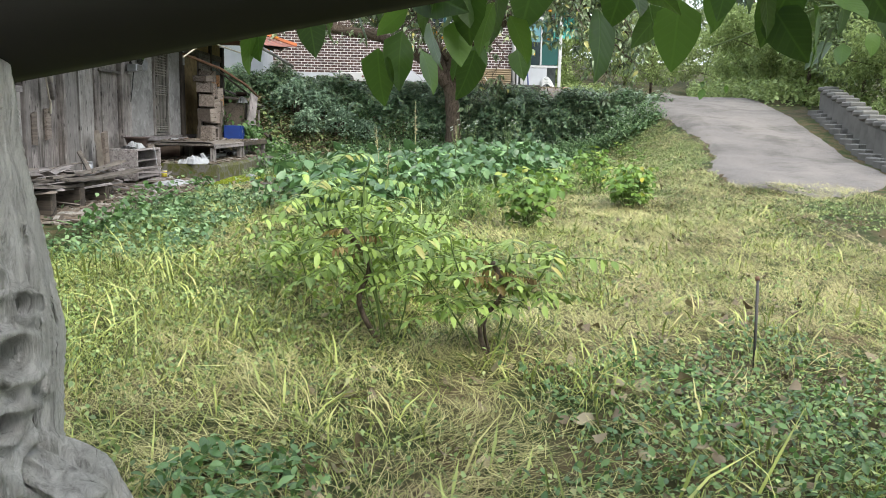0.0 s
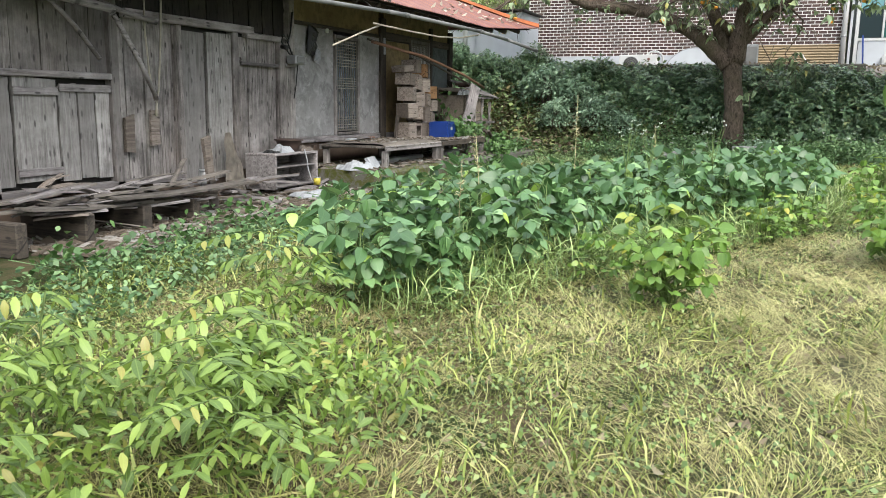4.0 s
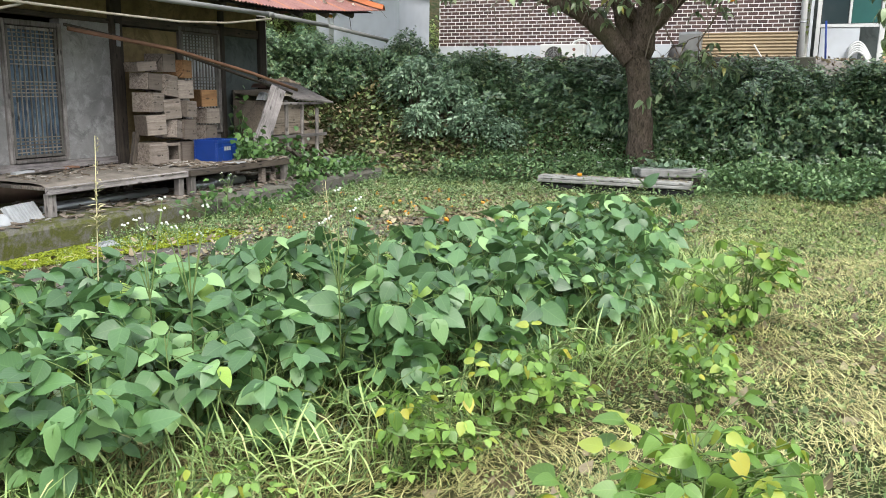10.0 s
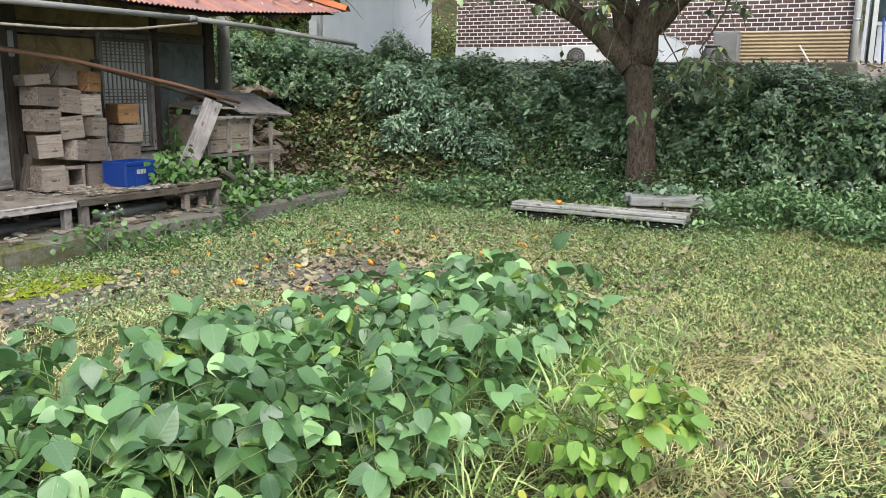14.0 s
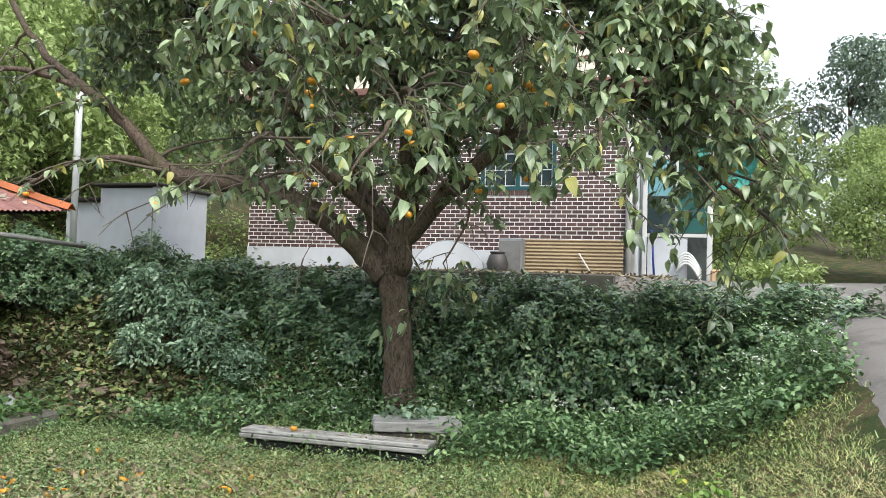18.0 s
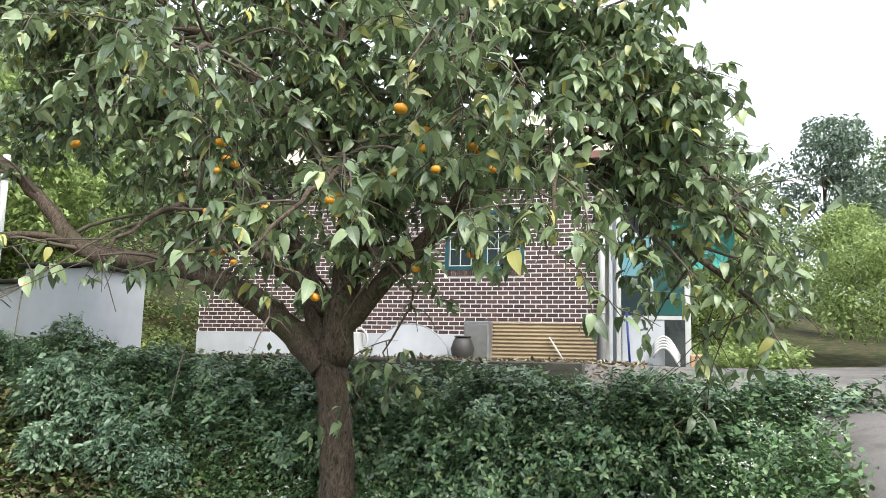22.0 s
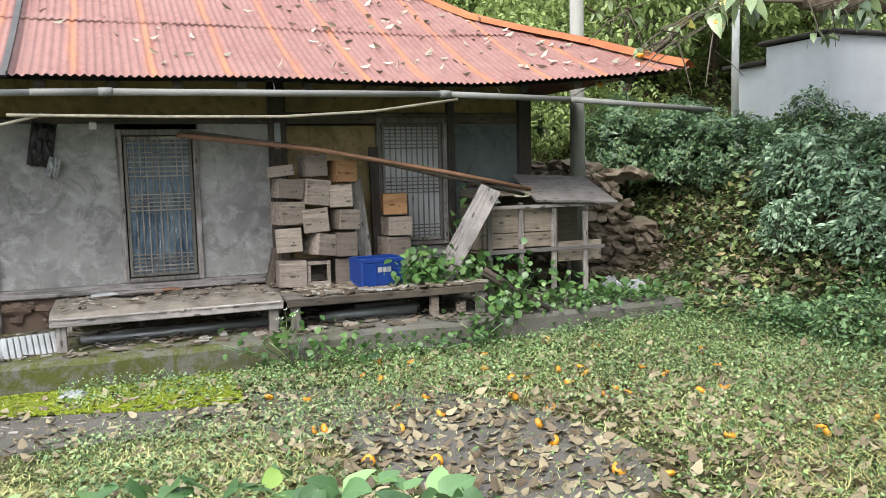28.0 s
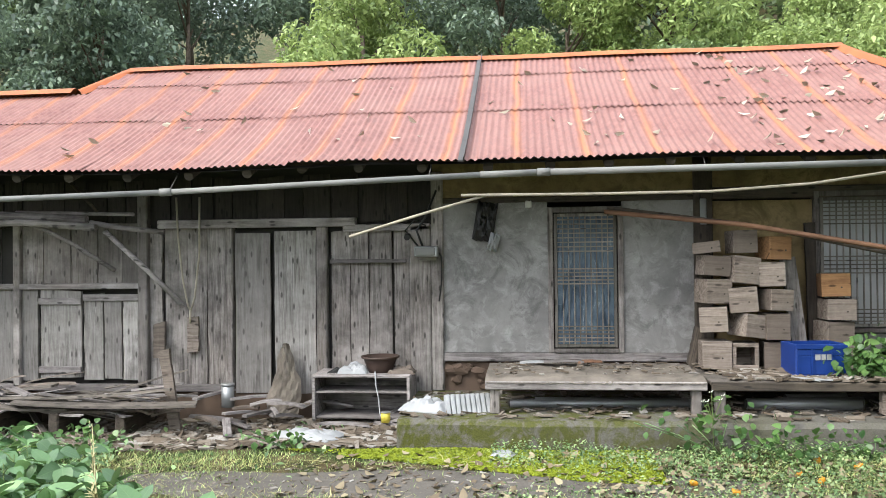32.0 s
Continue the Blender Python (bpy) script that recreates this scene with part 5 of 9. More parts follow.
def hbox(name, y0, z0, y1, z1, x0, x1, material, label="", parent=None, bevel=0.0):
    return box(name, x0, y0, z0, x1, y1, z1, material, parent or house, label, bevel)


wallb = hbox("wall", FY0, FZ1, WY0, FTOP, 0.012, DEP, M_MORTAR)
for a in ((WY1, FZ1, FY1, FTOP), (WY0, FZ1, WY1, WZ0), (WY0, WZ1, WY1, FTOP)):
    hbox("wall", *a, 0.012, DEP, M_MORTAR)
hbox("white_base", FY0, FZ0 - 0.4, FY1, FZ1 - 0.002, -0.03, DEP, M_WHITE_PAINT, "whitewashed base")
# side walls and rear
hbox("side_wall", FY1 - 0.25, FZ0 - 0.4, FY1 - 0.004, FTOP, DEP + 0.002, 7.0, M_MORTAR)
hbox("rear_wall", -9.9, FZ0 - 0.4, FY1 + 0.25, FTOP, 7.0, 7.25, M_MORTAR)
hbox("roof_slab", -10.25, FTOP, FY1 + 0.55, FTOP + 0.16, -0.45, 7.5, M_REDTILE)
hbox("parapet", -10.2, FTOP + 0.161, FY1 + 0.5, FTOP + 0.62, -0.36, -0.2, M_CREAM, "cream parapet band")
hbox("parapet_trim", -10.22, FTOP + 0.621, FY1 + 0.52, FTOP + 0.70, -0.4, -0.18, M_REDTILE)
hbox("parapet", -10.2, FTOP + 0.701, FY1 + 0.5, FTOP + 1.25, -0.3, -0.14, M_CREAM, "cream parapet band")
hbox("parapet_trim", -10.22, FTOP + 1.251, FY1 + 0.52, FTOP + 1.33, -0.36, -0.12, M_REDTILE)
# bricks: nearest band near the window as parts, the rest in one mesh
BL, BH, MJ = 0.229, 0.078, 0.022
bm = bmesh.new()
add_box(bm, 0.007, 0.0, 0.0, 0.04, BL, BH)
me_brick = bpy.data.meshes.new("brick")
bm.to_mesh(me_brick)
bm.free()
me_brick.materials.append(M_BRICK)
far, ends = [], []
single = 0
rows_n = int((FTOP - FZ1) / (BH + MJ))
for i in range(rows_n):
    z = FZ1 + 0.006 + i * (BH + MJ)
    y = FY0 + 0.004 - (0.5 * (BL + MJ) if i % 2 else 0)
    while y < FY1 - 0.02:
        a, b = max(y, FY0 + 0.004), min(y + BL, FY1 - 0.004)
        y += BL + MJ
        if b - a < 0.04:
            continue
        pieces = [(a, b)]
        if z + BH > WZ0 - 0.14 and z < WZ1 + 0.02:
            pieces = [(p, q) for p, q in ((a, min(b, WY0 - 0.005)), (max(a, WY1 + 0.005), b)) if q - p > 0.03]
        for p, q in pieces:
            if single < 290 and -6.9 < p < -3.9 and 3.5 < z < 5.0 and q - p > BL - 0.01:
                ob = link("brick", me_brick, None, wallb)
                ob.location = (0, p, z)
                single += 1
            else:
                far.append((p, q, z))
vv, ff = [], []
cube_f = np.array([(0, 1, 3, 2), (0, 4, 5, 1), (1, 5, 7, 3), (3, 7, 6, 2), (2, 6, 4, 0)])
for p, q, z in far:
    o = len(vv)
    for y_ in (p, q):
        for z_ in (z, z + BH):
            vv.append((0.007, y_, z_))
    for y_ in (p, q):
        for z_ in (z, z + BH):
            vv.append((0.03, y_, z_))
    ff.extend((cube_f + o).tolist())
rest = link("bricks", np_mesh("bricks", vv, ff, True), M_BRICK_FAR, house)
rest["kind"] = "stuff"
for i in range(int((WY1 - WY0) / 0.1)):
    yy = WY0 + 0.01 + i * 0.1
    ob = hbox("sill_brick", yy, WZ0 - 0.125, yy + 0.083, WZ0 - 0.004, -0.02, 0.03, M_BRICK)
win = thing("house_window", "teal sliding window with white muntins in the brick wall", "window", (FX, 0, 0))
for nm, a in (("frame", (WY0, WZ0, WY0 + 0.09, WZ1)), ("frame", (WY1 - 0.09, WZ0, WY1, WZ1)), ("frame", (WY0 + 0.09, WZ0, WY1 - 0.09, WZ0 + 0.09)), ("frame", (WY0 + 0.09, WZ1 - 0.09, WY1 - 0.09, WZ1)), ("meeting_stile", ((WY0 + WY1) / 2 - 0.05, WZ0 + 0.09, (WY0 + WY1) / 2 + 0.05, WZ1 - 0.09))):
    hbox(nm, *a, -0.015, 0.12, M_TEAL, parent=win, bevel=0.006)
for s0, s1 in ((WY0 + 0.1, (WY0 + WY1) / 2 - 0.06), ((WY0 + WY1) / 2 + 0.06, WY1 - 0.1)):
    hbox("pane", s0 - 0.009, WZ0 + 0.091, s1 + 0.009, WZ1 - 0.091, 0.062, 0.068, M_GLASS, parent=win)
    for j in (0.02, 1, 2, 2.98):
        y_ = s0 + (s1 - s0) * j / 3
        hbox("muntin", y_ - 0.011, WZ0 + 0.1, y_ + 0.011, WZ1 - 0.1, 0.045, 0.06, M_PIPE_WHITE, parent=win)
    for j in (0.03, 1, 2, 2.97):
        z_ = WZ0 + 0.1 + (WZ1 - WZ0 - 0.2) * j / 3
        hbox("muntin", s0, z_ - 0.011, s1, z_ + 0.011, 0.042, 0.0445, M_PIPE_WHITE, parent=win)
hbox("curtain", WY0 + 0.1, WZ0 + 0.09, WY1 - 0.1, WZ1 - 0.09, 0.2, 0.22, M_SLATE, parent=win)
dp = thing("downpipe", "white plastic rain downpipe at the house corner", "downpipe", (FX - 0.12, -8.1, 2.35))
rod("pipe", [(0, 0, 0.06), (0, 0, 2.2), (0, 0, 4.45)], 0.075, M_PIPE_WHITE, dp, sides=12)
rod("elbow", [(0, 0, 0.1), (-0.03, 0, 0.04), (-0.14, 0, 0.0)], 0.08, M_PIPE_WHITE, dp, sides=12)
for z in (1.1, 2.6, 3.9):
    rod("clip", [(0, 0, z), (0, 0, z + 0.05)], 0.086, M_STEEL, dp, sides=12)
ac = thing("air_conditioner", "white air conditioner outdoor unit with a round fan grille", "air conditioner", (15.5, -2.05, 2.28))
box("case", -0.16, -0.62, 0.08, 0.2, 0.62, 0.70, M_PIPE_WHITE, ac, bevel=0.02)
for y_ in (-0.4, 0.4):
    box("foot", -0.14, y_ - 0.05, 0, 0.18, y_ + 0.05, 0.079, M_STEEL, ac)
bm = bmesh.new()
for rr in (0.06, 0.12, 0.18, 0.24):
    add_rod(bm, [(-0.17, 0.22 + rr * math.cos(a), 0.39 + rr * math.sin(a)) for a in np.linspace(0, 2 * math.pi, 25)], 0.009, 5, False)
for a in np.linspace(0, math.pi, 6, endpoint=False):
    add_rod(bm, [(-0.175, 0.22 + 0.24 * math.cos(a), 0.39 + 0.24 * math.sin(a)), (-0.175, 0.22 - 0.24 * math.cos(a), 0.39 - 0.24 * math.sin(a))], 0.006, 4)
part("grille", bm, M_PVC, ac)
# A flat dark disc stands in for the shaded hollow behind the grille.
rod("fan_recess", [(-0.1625, 0.22, 0.39), (-0.161, 0.22, 0.39)], 0.25, M_IRON, ac, sides=28)
rod("badge", [(-0.163, -0.35, 0.55), (-0.161, -0.35, 0.55)], 0.045, M_REDTILE, ac, "round red badge", sides=16)
ts = thing("corrugated_sheet", "ochre rusted corrugated sheet leaning on the house base", "tin sheet", (15.62, -8.0, 2.33), 0)
vv, ff = [], []
for j in range(2):
    for i in range(97):
        s = i / 96
        zz = s * 0.92
        vv.append((0.16 * s - 0.02 + 0.018 * math.sin(2 * math.pi * 11 * s), 2.36 * j, zz))
for i in range(96):
    ff.append((i, i + 97, i + 98, i + 1))
link("sheet", np_mesh("sheet", vv, ff), M_CORR, ts)
rod("stay", [(-0.12, 0.62, 0.02), (0.0, 1.0, 0.6)], 0.018, M_PIPE_WHITE, ts)
box("prop_board", -0.05, 2.37, 0.0, 0.0, 2.43, 0.98, M_WOOD_GREY, ts)
ar = thing("arched_panel", "white arched plastic panel leaning on the house base", "panel", (15.72, -4.8, 2.2))
bm = bmesh.new()
ao = [(0.02, 2.0 * s, 0.98 * min(1, (math.sin(math.pi * min(1, max(0, s)))) ** 0.45)) for s in np.linspace(0, 1, 17)]
fa = bm.faces.new([bm.verts.new(p) for p in ao])
e = bmesh.ops.extrude_face_region(bm, geom=[fa])
for v in e["geom"]:
    if isinstance(v, bmesh.types.BMVert):
        v.co.x -= 0.05
bmesh.ops.recalc_face_normals(bm, faces=bm.faces)
part("panel", bm, M_WHITE_PAINT, ar)
rod("edge", [(p[0] - 0.03, p[1], p[2] + 0.012) for p in ao], 0.022, M_STEEL, ar, sides=6)
ho = thing("hose_coil", "coil of pale hose hung by the white base", "hose", (15.55, -2.55, 2.5))
bm = bmesh.new()
for a in range(4):
    add_rod(bm, [(-0.02 * a, (0.26 + 0.015 * a) * math.cos(t_), 0.3 + 0.3 * math.sin(t_)) for t_ in np.linspace(0, 6.28, 20)], 0.022, 6, False)
part("coil", bm, M_PIPE_WHITE, ho)
mb = thing("storage_cabinet", "grey metal cabinet standing by the house wall", "cabinet", (15.5, -5.45, 2.3))
box("case", -0.2, -0.28, 0, 0.2, 0.28, 0.95, M_STEEL, mb, bevel=0.015)
box("door", -0.215, -0.25, 0.05, -0.201, 0.25, 0.88, M_PVC, mb, bevel=0.006)
jar = thing("dark_jar", "dark glazed storage jar standing on the terrace", "jar", (15.1, -5.2, 2.33))
rod("body", [(0, 0, 0), (0, 0, 0.12), (0, 0, 0.3), (0, 0, 0.48), (0, 0, 0.55)], [0.16, 0.22, 0.26, 0.2, 0.15], M_IRON, jar, sides=20)
rod("lid", [(0, 0, 0.551), (0, 0, 0.585)], 0.18, M_IRON, jar, sides=20)

# porch beside the corner
porch = thing("house_porch", "open porch with white panels and aqua plastic sheeting", "porch", (FX, -8.2, 2.3))
box("rear_panel", 1.2, -1.7, 0, 1.3, -0.05, 4.5, M_SLATE, porch, "dull grey rear panel")
box("side_panel", 0.02, -0.12, 0, 1.2, -0.05, 4.5, M_WHITE_PAINT, porch)
box("end_post", -0.02, -1.74, 0, 0.1, -1.62, 3.9, M_PIPE_WHITE, porch, bevel=0.01)
box("frame_post", -0.02, -0.3, 0, 0.08, -0.2, 3.9, M_PIPE_WHITE, porch, bevel=0.01)
box("frame_post", -0.01, -0.98, 1.13, 0.06, -0.92, 2.85, M_PIPE_WHITE, porch, bevel=0.01)
box("frame_rail", 0.0, -1.62, 2.85, 0.08, -0.3, 2.94, M_PIPE_WHITE, porch)
box("frame_rail", 0.0, -1.62, 1.05, 0.08, -0.3, 1.13, M_PIPE_WHITE, porch)
box("aqua_pane", 0.03, -0.91, 2.0, 0.05, -0.32, 2.84, M_AQUA, porch, "aqua plastic sheet")
box("low_pane", 0.03, -0.91, 1.15, 0.05, -0.32, 1.96, M_GLASS, porch)
box("aqua_pane", 0.03, -1.6, 1.15, 0.05, -0.99, 2.84, plain("teal_sheet", (0.012, 0.085, 0.075), 0.4, 0, 5, 0.4), porch, "dark teal plastic sheet")
box("low_panel", 0.02, -1.2, 0.08, 0.06, -0.32, 1.04, M_WHITE_PAINT, porch, "white low panel")
crumple("green_net", 1.1, 1.3, 0.4, plain("green_net", (0.05, 0.26, 0.22), 0.8, 0, 20, 0.4), porch, 21, 16, "bundled green netting").matrix_basis = pose(-0.1, -2.05, 2.7, 0, 80, 0)
box("orange_bin", -0.5, -2.0, 0.0, -0.15, -1.7, 0.32, plain("tan_plastic_bin", (0.5, 0.33, 0.2), 0.6), porch, bevel=0.03)
for a in range(5):
    bm = bmesh.new()
    add_rod(bm, [(-0.25 + 0.05 * a, -1.5 + 0.45 * s, 0.05 + 0.4 * math.sin(s * 2.2) + 0.06 * a) for s in np.linspace(0, 1.2, 9)], 0.028, 6)
    part("curved_pipe", bm, M_PIPE_WHITE, porch)
rod("blue_pole", [(-0.3, -0.5, 0), (-0.1, -0.42, 1.2)], 0.025, M_BLUE, porch)

# terrace
def strip_on_ground(name, line, half, lift, material, label, category, steps=60, across=10):
    """A band of paving that follows the ground."""
    line = [Vector((*p, 0)) for p in line]
    seg = [0]
    for a, b in zip(line, line[1:]):
        seg.append(seg[-1] + (b - a).length)
    vv, ff = [], []
    for i in range(steps + 1):
        s = seg[-1] * i / steps
        x = float(np.interp(s, seg, [p.x for p in line]))
        y = float(np.interp(s, seg, [p.y for p in line]))
        x2 = float(np.interp(s + 0.3, seg, [p.x for p in line]))
        y2 = float(np.interp(s + 0.3, seg, [p.y for p in line]))
        d = Vector((x2 - x, y2 - y, 0))
        d = d.normalized() if d.length > 1e-4 else old
        old = d
        nrm = Vector((-d.y, d.x, 0))
        hw = float(np.interp(s / seg[-1], *half))
        for j in range(across + 1):
            o = (j / across * 2 - 1) * hw
            if j in (0, across):
                o += 0.05 * math.sin(i * 1.7) + 0.03 * math.sin(i * 4.1 + j)
            p = Vector((x, y, 0)) + nrm * o
            edge = -0.03 if j in (0, across) else 0.0
            vv.append((p.x, p.y, float(height(p.x, p.y)) + lift + edge))
    for i in range(steps):
        for j in range(across):
            a = i * (across + 1) + j
            ff.append((a, a + across + 1, a + across + 2, a + 1))
    ob = link(name, np_mesh(name, vv, ff), material)
    return tagged(ob, label, category, kind="structure")


k = Nodes("worn_concrete_road")
a, b, f = k.noise(0.45, 6, None, 0.7, 0.8), k.noise(3, 7, None, 0.75), k.noise(70, 6, None, 0.75)
c = k.mix(k.ramp(f, [(0.3, 0.0), (0.7, 1.0)]), (0.075, 0.067, 0.063), (0.24, 0.22, 0.21))
c = k.mix(k.ramp(a, [(0.42, 0.0), (0.62, 0.55)]), c, (0.25, 0.225, 0.205))
c = k.mix(k.ramp(k.noise(1.1, 5, None, 0.7), [(0.5, 0.0), (0.66, 0.6)]), c, (0.075, 0.07, 0.06))
M_ROAD = k.done(k.mix(k.ramp(b, [(0.55, 0.0), (0.75, 0.6)]), c, (0.12, 0.10, 0.08)), 0.93, k.math("ADD", b, f), 0.4, 0.01, 0, 0.2)


def lane_edge(x):
    """The lane's edge towards the yard."""
    return np.interp(x, [-4.6, -3.6, -2.0, -0.2, 1.6, 4, 6.4, 7.4, 9.0, 10, 14, 20, 30], [-10.6, -9.75, -9.8, -10.5, -10.85, -10.95, -11.0, -10.7, -9.8, -9.6, -10.6, -13.0, -18.0])


def lane_far(x):
    """The lane's edge along the balustrade."""
    return np.interp(x, [-4.6, -3.6, -2.6, 5.2, 10, 14, 20, 30], [-10.9, -12.0, -12.75, -14.25, -15.3, -16.2, -16.6, -20.5])


lx = np.concatenate([np.arange(-4.6, 12, 0.2), np.arange(12, 30.1, 0.6)])
across = np.linspace(0, 1, 17)
ly = lane_edge(lx)[:, None] + (lane_far(lx) - lane_edge(lx))[:, None] * across
ly += (0.06 * np.sin(lx * 5.1) + 0.05 * np.sin(lx * 11.7))[:, None] * ((across == 0) * 1.0 + (across == 1) * 0.5)
lxx = np.repeat(lx[:, None], 17, 1)
lz = height(lxx, ly) + 0.03 - 0.05 * ((across == 0) | (across == 1)) - 0.02 * np.exp(-((across - 0.35) / 0.08) ** 2) - 0.02 * np.exp(-((across - 0.75) / 0.08) ** 2)
li = np.arange(len(lx) * 17).reshape(-1, 17)
road = link("road", np_mesh("road", np.stack([lxx, ly, lz], -1).reshape(-1, 3), np.stack([li[:-1, :-1], li[:-1, 1:], li[1:, 1:], li[1:, :-1]], -1).reshape(-1, 4)), M_ROAD)
tagged(road, "worn grey concrete lane rising past the yard", "road", kind="structure")
strip_on_ground("terrace_paving", [(12.9, 0.5), (12.9, -5), (12.9, -9), (13.2, -11.5)], ([0, 1], [3.1, 3.1]), 0.045, M_ROAD, "concrete terrace paving before the brick house", "paving", 40, 14)
kerb = thing("terrace_kerb", "dark concrete kerb along the terrace edge", "kerb", kind="structure")
for i in range(7):
    y_ = -8.4 + i * 1.1
    box("kerb_stone", 9.62, y_, 2.0, 9.8, y_ + 1.09, 2.36, M_CONC, kerb, bevel=0.02)

# shed
shed = thing("white_shed", "small whitewashed shed with a flat dark roof", "shed", (9.78, 0.16, 2.1))
box("wall", 0, 0, -0.2, 1.62, 0.12, 1.72, M_WHITE_PAINT, shed, "cream whitewashed wall")
box("wall", 0, 0.121, -0.2, 0.12, 1.3, 1.70, M_WHITE_PAINT, shed)
box("wall", 1.5, 0.121, -0.2, 1.62, 1.3, 1.70, M_WHITE_PAINT, shed)
box("wall", 0.121, 1.18, -0.2, 1.499, 1.3, 1.70, M_WHITE_PAINT, shed)
box("lean_to_wall", 0.22, 1.301, -0.2, 0.34, 2.3, 1.45, M_WHITE_PAINT, shed)
box("roof_slab", -0.1, -0.1, 1.725, 1.72, 1.42, 1.79, M_WOOD_DARK, shed, bevel=0.02)
box("roof_slab", 0.1, 1.43, 1.455, 1.6, 2.5, 1.53, M_WOOD_DARK, shed, bevel=0.02)
# slab seat before the tree
M_SLABW = wood("pale_weathered_slab", (0.20, 0.195, 0.185), (0.52, 0.51, 0.49), along="y", stain=0.5)
pb = thing("slab_bench", "pale weathered slab seat on black troughs in the grass", "bench", (5.5, -5.68, 0.36), 1)
box("slab", -0.17, -1.16, -0.03, 0.13, 1.16, 0.02, M_SLABW, pb, bevel=0.01)
box("slab", -0.185, -1.15, -0.085, 0.15, 1.17, -0.034, M_SLABW, pb, bevel=0.01)
for y_ in (-0.85, 0.0, 0.8):
    box("trough", -0.11, y_ - 0.34, -0.42, 0.16, y_ + 0.34, -0.09, M_BLACK, pb, bevel=0.03)
pb2 = thing("plank_stack", "short pale plank pair stacked beside the seat", "planks", (6.2, -6.42, 0.45), 20)
box("slab", -0.32, -0.52, -0.06, 0.0, 0.52, 0.06, M_SLABW, pb2, bevel=0.012)
box("slab", 0.02, -0.5, -0.07, 0.34, 0.55, 0.04, M_SLABW, pb2, bevel=0.012)
box("bearer", -0.3, -0.4, -0.3, 0.32, 0.42, -0.074, M_WOOD_DARK, pb2, "dark block under the planks", bevel=0.012)
box("block", -0.28, -0.5, -0.32, 0.28, -0.2, -0.073, M_CONC, pb2, bevel=0.02)
box("block", -0.28, 0.2, -0.32, 0.28, 0.5, -0.073, M_CONC, pb2, bevel=0.02)
# concrete balustrade of the lane
M_BAL = plain("grey_pitted_concrete", (0.16, 0.155, 0.145), 0.92, 0, 12, 0.4, 0.5)
bal = thing("balustrade", "row of stubby grey concrete posts along the lane", "balustrade")
bx, by = -2.7, -13.05
for i in range(15):
    x_, y_ = bx + 0.56 * i, by - 0.15 * i
    zz = float(height(x_, y_))
    box("post", x_ - 0.17, y_ - 0.13, zz - 0.2, x_ + 0.17, y_ + 0.13, zz + 0.62, M_BAL, bal, bevel=0.025)
    box("cap", x_ - 0.21, y_ - 0.18, zz + 0.621, x_ + 0.21, y_ + 0.18, zz + 0.74, M_BAL, bal, bevel=0.03)
for i in range(15):
    x_, y_ = bx + 0.56 * i, by - 0.15 * i
    zz = float(height(x_ + 0.2, y_ + 0.3))
    box("footing", x_ - 0.28, y_ + 0.131, zz - 0.3, x_ + 0.278, y_ + 0.36, zz + 0.12, M_BAL, bal, bevel=0.02, m=None)

# ---- persimmon tree ----
def bark_material(name, dark, light, moss):
    k = Nodes(name)
    g = k.noise(1.0, 6, k.coords("Object", (24, 24, 9)), 0.75, 1.2)
    m = k.noise(1.6, 4)
    c = k.ramp(g, [(0.36, dark), (0.62, light)])
    c = k.mix(k.ramp(m, [(0.5, 0.0), (0.7, 0.5)]), c, moss)
    return k.done(c, 0.95, g, 0.9, 0.02, 0, 0.2)


M_BARK = bark_material("fissured_dark_bark", (0.035, 0.026, 0.02), (0.17, 0.13, 0.10), (0.09, 0.085, 0.045))
M_TWIG = plain("thin_twig_bark", (0.10, 0.08, 0.06), 0.9, 0, 20, 0.4)
M_PERSIMMON_LEAF = foliage("persimmon_leaf", (0.044, 0.08, 0.04), (0.16, 0.225, 0.102), (0.37, 0.46, 0.25), (0.50, 0.45, 0.11), 0.33, 0.3, 0.18)
k = Nodes("persimmon_fruit")
M_FRUIT = k.done(k.mix(k.noise(5, 3), (0.62, 0.20, 0.015), (0.75, 0.38, 0.03)), 0.35, k.noise(30, 2), 0.05, 0.002)
